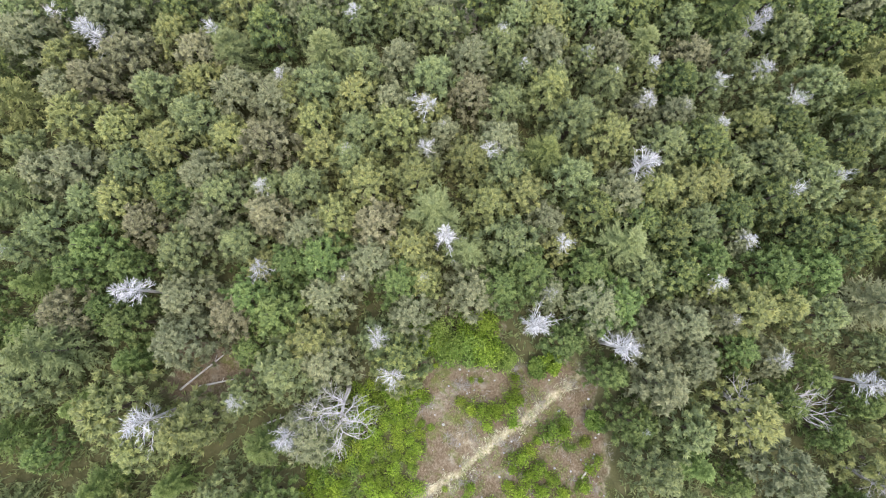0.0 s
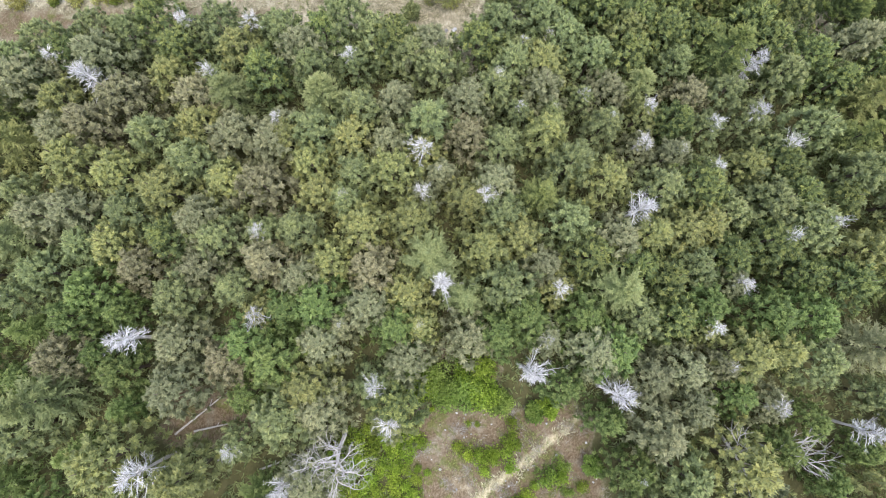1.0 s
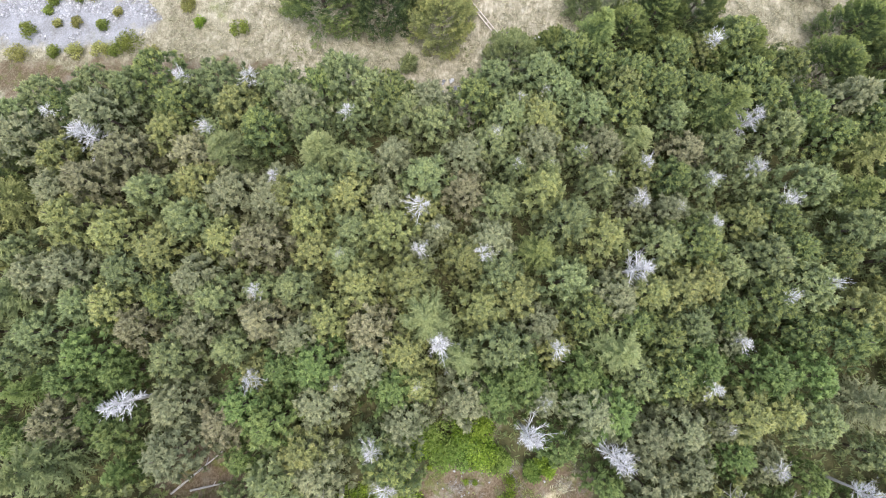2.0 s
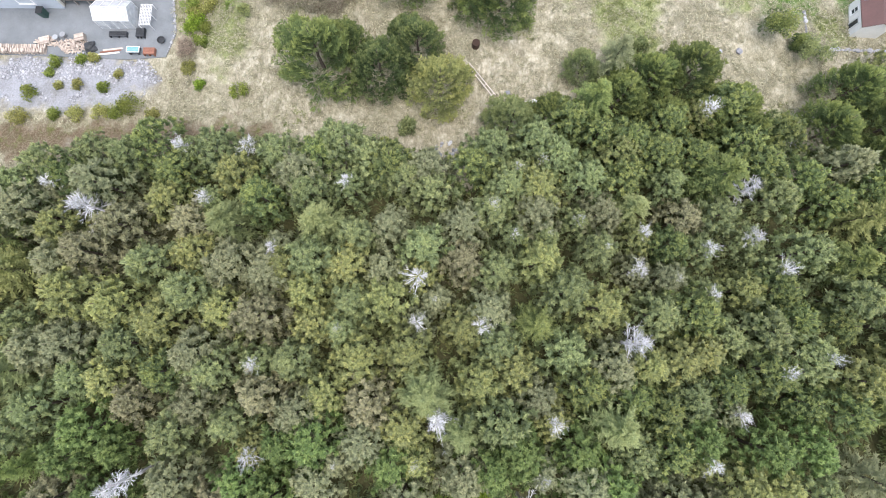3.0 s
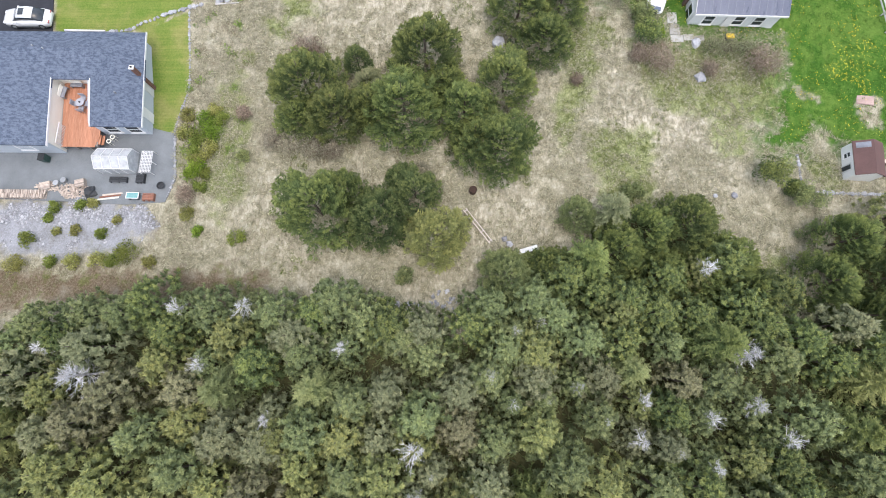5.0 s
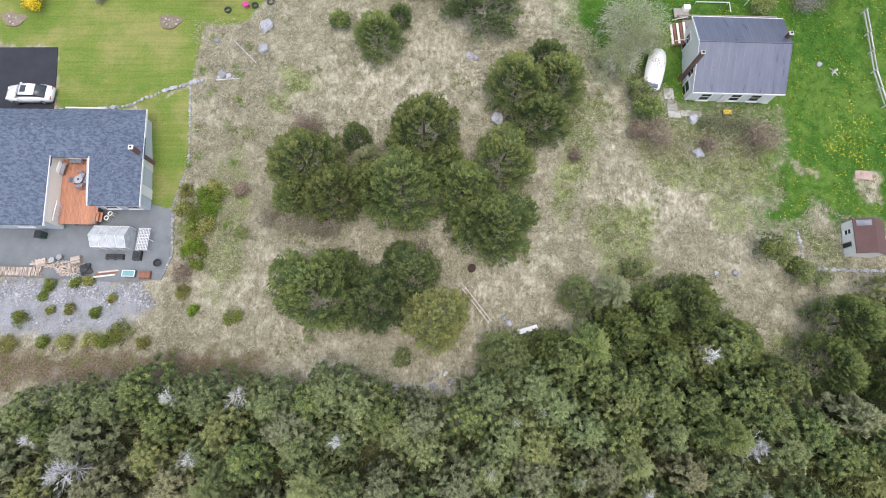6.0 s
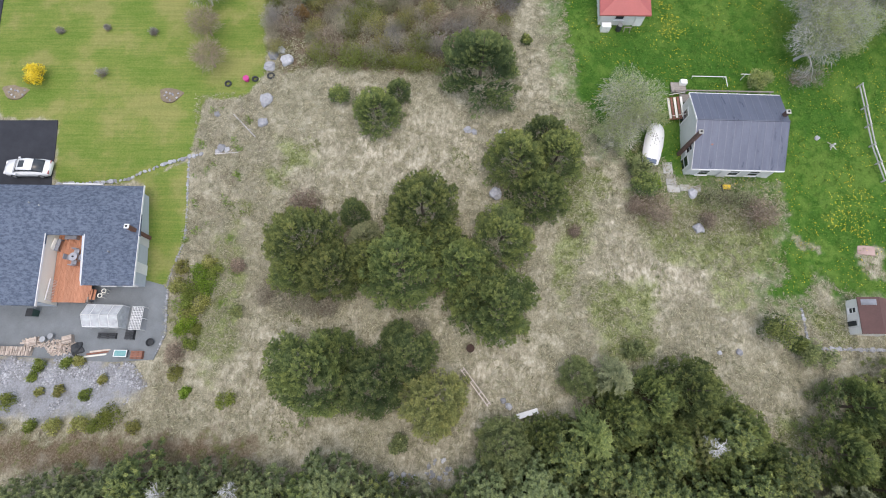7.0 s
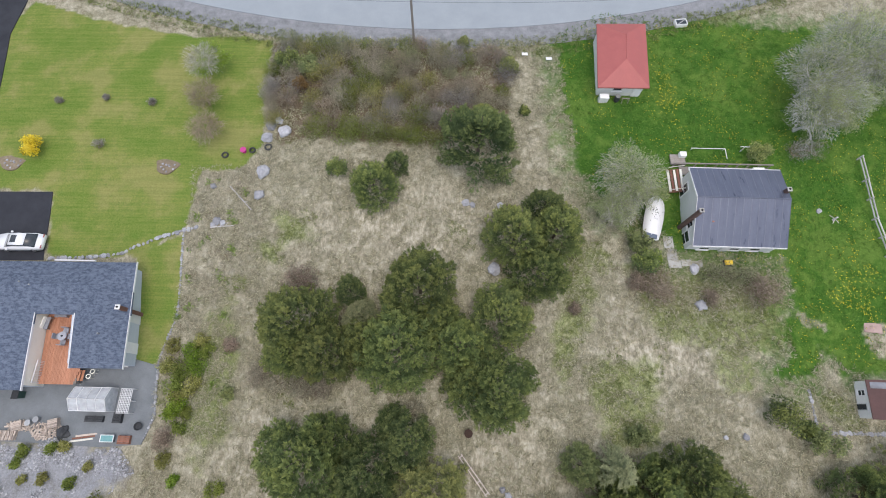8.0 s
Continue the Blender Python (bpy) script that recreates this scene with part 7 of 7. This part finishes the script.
def patio_chair(name="patio_chair"):
    c = root(name, -35.6, 48.2, "grey cushioned patio chair drawn up to the table", "chair", "chairs round the table", z=dz)
    part("seat", boxes((-0.26, 0.26, -0.25, 0.27, 0.36, 0.46), bevel=0.03), grey_cloth, c)
    part("backrest", boxes((-0.26, 0.26, -0.32, -0.24, 0.42, 0.9), bevel=0.03), grey_cloth, c)
    for px in (-0.22, 0.22):
        for py in (-0.24, 0.22):
            part("leg", boxes((px - 0.02, px + 0.02, py - 0.02, py + 0.02, 0, 0.37)), metal_grey, c)
    return c


first = patio_chair()
for dx, dy, a in ((0, 0.55, 180), (0.55, 0, 90), (-0.55, 0, -90)):
    copy_thing(first, pose(-35.15 + dx, 49.15 + dy, dz, 0, 0, a))
first.matrix_basis = pose(-35.15, 48.6, dz)
for at, turn in (((-37.2, 50.4), -96), ((-36.1, 51.2), 180)):
    t = root("garden_bench", *at, "grey cushioned bench against the house wall", "bench", "benches on the deck", z=dz, turn=turn)
    part("seat", boxes((-0.6, 0.6, -0.2, 0.2, 0.34, 0.44), bevel=0.03), grey_cloth, t)
    part("backrest", boxes((-0.6, 0.6, -0.28, -0.2, 0.4, 0.8), bevel=0.03), siding_cream, t)
    for px in (-0.55, 0.55):
        part("leg", boxes((px - 0.03, px + 0.03, -0.19, 0.19, 0, 0.35), bevel=0.005), metal_grey, t)

# things in the field
t = root("rusty_drum", 3.8, 41.2, "rusty brown drum on the dry grass", "drum")
wood_pale = plain("pale_old_timber", (0.44, 0.39, 0.36), (0.66, 0.60, 0.57), 3.0, 0.9, stretch=(1, 6, 6))
rust = plain("rust", (0.03, 0.02, 0.017), (0.09, 0.055, 0.042), 4, 0.95)
part("shell", rod(bmesh.new(), (0, 0, 0), (0, 0, 0.7), 0.36, 0.37, 14), rust, t)
for z in (0.22, 0.46, 0.7):
    part("hoop", rod(bmesh.new(), (0, 0, z - 0.02), (0, 0, z + 0.02), 0.385, 0.385, 14), rust, t)
t = root("old_ladder", 4.3, 37.7, "old pale wooden ladder lying in the dry grass", "ladder", turn=-52)
for py in (-0.15, 0.15):
    part("rail", boxes((-2.1, 2.1, py - 0.04, py + 0.04, 0.3, 0.39), bevel=0.01), wood_pale, t)
for px in (-1.9, -0.6, 0.7, 1.9):
    part("rung", boxes((px - 0.05, px + 0.05, -0.24, 0.24, 0.26, 0.34), bevel=0.01), wood_pale, t)
t = root("white_trough", 9.1, 35.4, "old white trough beside the trees", "trough", turn=17, size=0.85)
part("basin", loft([[(-1.05, -0.16, 0.1), (1.05, -0.16, 0.1), (1.05, 0.16, 0.1), (-1.05, 0.16, 0.1)], [(-1.15, -0.24, 0.45), (1.15, -0.24, 0.45), (1.15, 0.24, 0.45), (-1.15, 0.24, 0.45)]]), trim_white, t)
part("rim", boxes((-1.2, 1.2, -0.28, -0.2, 0.43, 0.5), (-1.2, 1.2, 0.2, 0.28, 0.43, 0.5), (-1.2, -1.1, -0.2, 0.2, 0.43, 0.5), (1.1, 1.2, -0.2, 0.2, 0.43, 0.5), bevel=0.01), trim_white, t)
for at, turn, ln in (((-20.5, 64.0), -46, 1.9), ((-22.0, 60.8), 5, 1.2), ((-18.5, -3.5), 40, 2.6), ((-17.6, -4.6), 12, 1.4), ((-6.6, -7.0), 55, 0.8), ((13.6, -7.5), 70, 0.7), ((12.4, -11.0), 50, 0.7), ((-12.6, -7.4), 20, 1.0)):
    t = root("fallen_log", *at, "bleached grey log lying on the ground", "log", "fallen logs", turn=turn)
    part("stem", rod(bmesh.new(), (-ln, 0, 0.09), (ln, 0.05, 0.09), 0.09, 0.05, 8), bark_pale, t)
    part("snapped_branch", rod(bmesh.new(), (ln * 0.3, 0, 0.09), (ln * 0.55, 0.35, 0.3), 0.035, 0.02, 5), bark_pale, t)
t = root("bucket", -20.8, 69.4, "bright pink bucket on the grass", "bucket")
part("pail", rod(bmesh.new(), (0, 0, 0), (0, 0, 0.4), 0.24, 0.32, 14), plain("pink_plastic", (0.45, 0.03, 0.20), (0.58, 0.06, 0.28), 4, 0.5), t)
part("rim", rod(bmesh.new(), (0, 0, 0.38), (0, 0, 0.42), 0.34, 0.34, 14), plain("pink_plastic_rim", (0.5, 0.05, 0.24), (0.6, 0.08, 0.3), 4, 0.5), t)
for at, r in (((-18.2, 69.9), 0.33), ((-22.8, 68.9), 0.3), ((-19.9, 69.5), 0.28)):
    t = root("tyre", *at, "old dark tyre lying on the grass", "tyre", "tyres on the grass")
    bm = bmesh.new()
    loft([[((r + 0.1 * math.cos(b)) * math.cos(a), (r + 0.1 * math.cos(b)) * math.sin(a), 0.12 + 0.1 * math.sin(b)) for b in np.arange(0, 6.2, 0.785)] for a in np.linspace(0, 6.2832, 17)], bm)
    part("casing", bm, plastic_dark, t)

# roadside
t = root("utility_pole", -2.9, 84.4, "weathered grey wooden utility pole with wires", "utility pole")
part("mast", rod(bmesh.new(), (0, 0, -0.5), (0, 0, 9.0), 0.15, 0.11, 10), wood_grey, t)
part("crossarm", boxes((-1.1, 1.1, -0.06, 0.06, 8.3, 8.42), bevel=0.01), wood_grey, t)
for px in (-1.0, 0.0, 1.0):
    part("insulator", rod(bmesh.new(), (px, 0, 8.42), (px, 0, 8.6), 0.05, 0.035, 8), metal_grey, t)
for z, side, drop, end_y in ((6.0, -1, 0.9, 88.0), (6.0, 1, 0.9, 88.0), (8.5, -1, 0.7, 87.6), (8.5, 1, 0.7, 87.6)):
    bm = bmesh.new()
    pts = []
    for k in range(25):
        s = k / 24
        pts.append(Vector((side * 44 * s, (end_y - 84.4) * s, z - 4 * drop * s * (1 - s))))
    for a, b in zip(pts[:-1], pts[1:]):
        rod(bm, a, b, 0.016, 0.016, 4)
    part("wire", bm, plastic_dark, t)
for at in ((10.2, 83.0), (13.0, 82.4)):
    t = root("marker_board", *at, "small white board lying by the roadside", "board")
    part("board", boxes((-0.35, 0.35, -0.2, 0.2, 0.1, 0.16), bevel=0.01), trim_white, t)
    part("stake", boxes((-0.03, 0.03, -0.03, 0.03, 0, 0.11)), wood_grey, t)
t = root("frame_box", 29.2, 88.0, "small white cold frame with dark panes by the road", "cold frame", turn=8)
part("frame", boxes((-0.7, 0.7, -0.45, -0.37, 0, 0.5), (-0.7, 0.7, 0.37, 0.45, 0, 0.5), (-0.7, -0.62, -0.37, 0.37, 0, 0.5), (0.62, 0.7, -0.37, 0.37, 0, 0.5), bevel=0.01), trim_white, t)
part("pane", boxes((-0.62, 0.62, -0.37, 0.37, 0.40, 0.43)), glass_dark, t)
bar = part("glazing_bar", rod(bmesh.new(), (-0.6, -0.35, 0.45), (0.6, 0.35, 0.45), 0.03, 0.03, 4), trim_white, t)

# round the cottage
t = root("clothes_post", 33.3, 70.6, "white clothes post with a crossbar", "post")
part("mast", rod(bmesh.new(), (0, 0, 0), (0, 0, 1.0), 0.05, 0.05, 8), trim_white, t)
part("crossbar", rod(bmesh.new(), (-0.5, 0, 0.97), (0.5, 0, 0.97), 0.04, 0.04, 6), trim_white, t)
t = root("picket_rail", 29.6, 70.5, "white rail round a small garden patch", "railing")
part("rail", boxes((-1.8, 1.9, 0.1, 0.17, 0.35, 0.42), (1.83, 1.9, -1.1, 0.1, 0.35, 0.42), bevel=0.01), trim_white, t)
for k in range(2):
    part("post", boxes((-1.75 + 3.5 * k, -1.7 + 3.5 * k, 0.1, 0.16, 0, 0.36)), trim_white, t)
path = root("garden_path", 24.6, 58.9, "pale concrete slab path beside the house", "path")
for k, (dx, dy, w, h) in enumerate(((-0.2, 1.2, 1.0, 1.3), (0.0, -0.1, 1.05, 1.2), (0.2, -1.1, 1.3, 0.8), (1.4, -0.95, 1.0, 0.7), (2.5, -1.0, 1.1, 0.7))):
    z = float(height(24.6 + dx, 58.9 + dy)) - path.location.z
    part("slab", boxes((dx - w / 2, dx + w / 2, dy - h / 2, dy + h / 2, z - 0.02, z + 0.07), bevel=0.015), concrete, path)
t = root("toy_cart", 30.2, 58.0, "yellow plastic toy cart among the bushes", "toy")
part("tray", boxes((-0.4, 0.4, -0.25, 0.25, 0.25, 0.45), bevel=0.05), plain("yellow_plastic", (0.55, 0.38, 0.03), (0.7, 0.5, 0.06), 4, 0.5), t)
for px in (-0.3, 0.3):
    part("wheel", rod(bmesh.new(), (px, -0.3, 0.14), (px, 0.3, 0.14), 0.13, 0.13, 10), plastic_dark, t)
t = root("tree_stump", 42.3, 63.1, "pale weathered stump with crossed branches on the lawn", "stump", size=0.65)
part("stem", rod(bmesh.new(), (0, 0, 0), (0.1, 0.1, 0.9), 0.2, 0.13, 8), bark_pale, t)
for a in (0.4, 2.3, 4.2, 5.4):
    part("arm", rod(bmesh.new(), (0.05, 0.05, 0.4), (0.9 * math.cos(a), 0.9 * math.sin(a), 0.3), 0.07, 0.04, 6), bark_pale, t)
t = root("garden_fence", 46.4, 64, "old bleached split-rail fence along the lawn", "fence")
LINE = [(46.2, 70.1), (46.3, 67.5), (46.4, 65.4), (46.5, 63.2), (46.8, 61.2), (47.0, 59.2)]
LINE = [Vector((x - 46.4, y - 64, float(height(x, y)) - t.location.z)) for x, y in LINE]
for k, p in enumerate(LINE):
    part("post", rod(bmesh.new(), p - Vector((0, 0, 0.2)), p + Vector((0.03, 0, 0.85)), 0.09, 0.08, 7), bark_pale, t)
    if k:
        for z in (0.35, 0.7):
            part("rail", rod(bmesh.new(), LINE[k - 1] + Vector((0.06, 0, z)), p + Vector((0.06, 0, z + 0.04)), 0.075, 0.06, 6), bark_pale, t)
t = root("stone_slab", 44.4, 51.9, "flat reddish stone slab in the grass", "slab", turn=-6)
part("slab", boxes((-0.9, 0.9, -0.5, 0.5, -0.1, 0.12), bevel=0.05), plain("reddish_stone", (0.28, 0.20, 0.18), (0.46, 0.34, 0.31), 2, 0.9), t)
for x, y in ((45.6, 45.2), (45.4, 44.0)):
    t = root("chopping_block", x, y, "pale sawn log round beside the shed", "log", "log rounds by the shed")
    part("block", rod(bmesh.new(), (0, 0, 0), (0, 0, 0.45), 0.3, 0.28, 12), wood_tan, t)
    part("bark", rod(bmesh.new(), (0, 0, 0), (0, 0, 0.42), 0.315, 0.295, 12), bark, t)

# by the deck and the yard
for x, y in ((-32.4, 45.55), (-32.1, 46.0)):
    t = root("garden_stool", x, y, "round cream stool frame beside the deck", "stool", "stools by the deck")
    bm = bmesh.new()
    loft([[((0.2 + 0.04 * math.cos(b)) * math.cos(a), (0.2 + 0.04 * math.cos(b)) * math.sin(a), 0.62 + 0.05 * math.sin(b)) for b in np.arange(0, 6.2, 1.05)] for a in np.linspace(0, 6.2832, 17)], bm)
    part("seat_ring", bm, siding_cream, t)
    for k in range(4):
        a = 0.8 + 1.57 * k
        part("leg", rod(bmesh.new(), (0.23 * math.cos(a), 0.23 * math.sin(a), 0), (0.2 * math.cos(a), 0.2 * math.sin(a), 0.62), 0.02), siding_cream, t)
t = root("tarpaulin", -34.0, 40.5, "crumpled black tarpaulin beside the firewood", "tarpaulin")
bm = bmesh.new()
bmesh.ops.create_icosphere(bm, subdivisions=3, radius=0.62)
for v in bm.verts:
    v.co *= 1 + 0.5 * noise.noise(v.co * 2.6 + Vector((4, 1, 0)))
    v.co.z = max(0.0, v.co.z * 0.6)
part("sheet", bm, plastic_dark, t)
for x, y in ((-36.6, 41.6), (-37.3, 41.3)):
    t = root("bucket", x, y, "grey bucket standing beside the firewood", "bucket", "buckets by the firewood")
    part("pail", rod(bmesh.new(), (0, 0, 0), (0, 0, 0.42), 0.2, 0.26, 14), metal_grey, t)
    part("rim", rod(bmesh.new(), (0, 0, 0.4), (0, 0, 0.44), 0.275, 0.275, 14), metal_grey, t)

# by the outbuilding and along the road
t = root("chest_freezer", 18.75, 76.7, "old white chest freezer against the outbuilding", "freezer")
part("cabinet", boxes((-0.5, 0.5, -0.3, 0.3, 0.0, 0.82), bevel=0.03), trim_white, t)
part("lid", boxes((-0.52, 0.52, -0.32, 0.32, 0.825, 0.9), bevel=0.02), siding_white, t)
t = root("barrel", 20.3, 76.75, "dark plastic barrel against the outbuilding", "barrel")
part("shell", loft([[(r * math.cos(a), r * math.sin(a), z) for a in np.arange(0, 6.28, 0.4)] for r, z in ((0.26, 0.0), (0.31, 0.25), (0.31, 0.6), (0.26, 0.85))]), plastic_dark, t)
part("rim", rod(bmesh.new(), (0, 0, 0.84), (0, 0, 0.88), 0.28, 0.28, 14), metal_grey, t)
t = root("sawhorse", 21.2, 76.6, "grey wooden sawhorse beside the outbuilding", "sawhorse")
part("beam", boxes((-0.45, 0.45, -0.05, 0.05, 0.62, 0.72), bevel=0.01), wood_grey, t)
for px in (-0.35, 0.35):
    for py in (-0.22, 0.22):
        part("leg", rod(bmesh.new(), (px, py, 0), (px, py * 0.15, 0.66), 0.03, 0.03, 5), wood_grey, t)
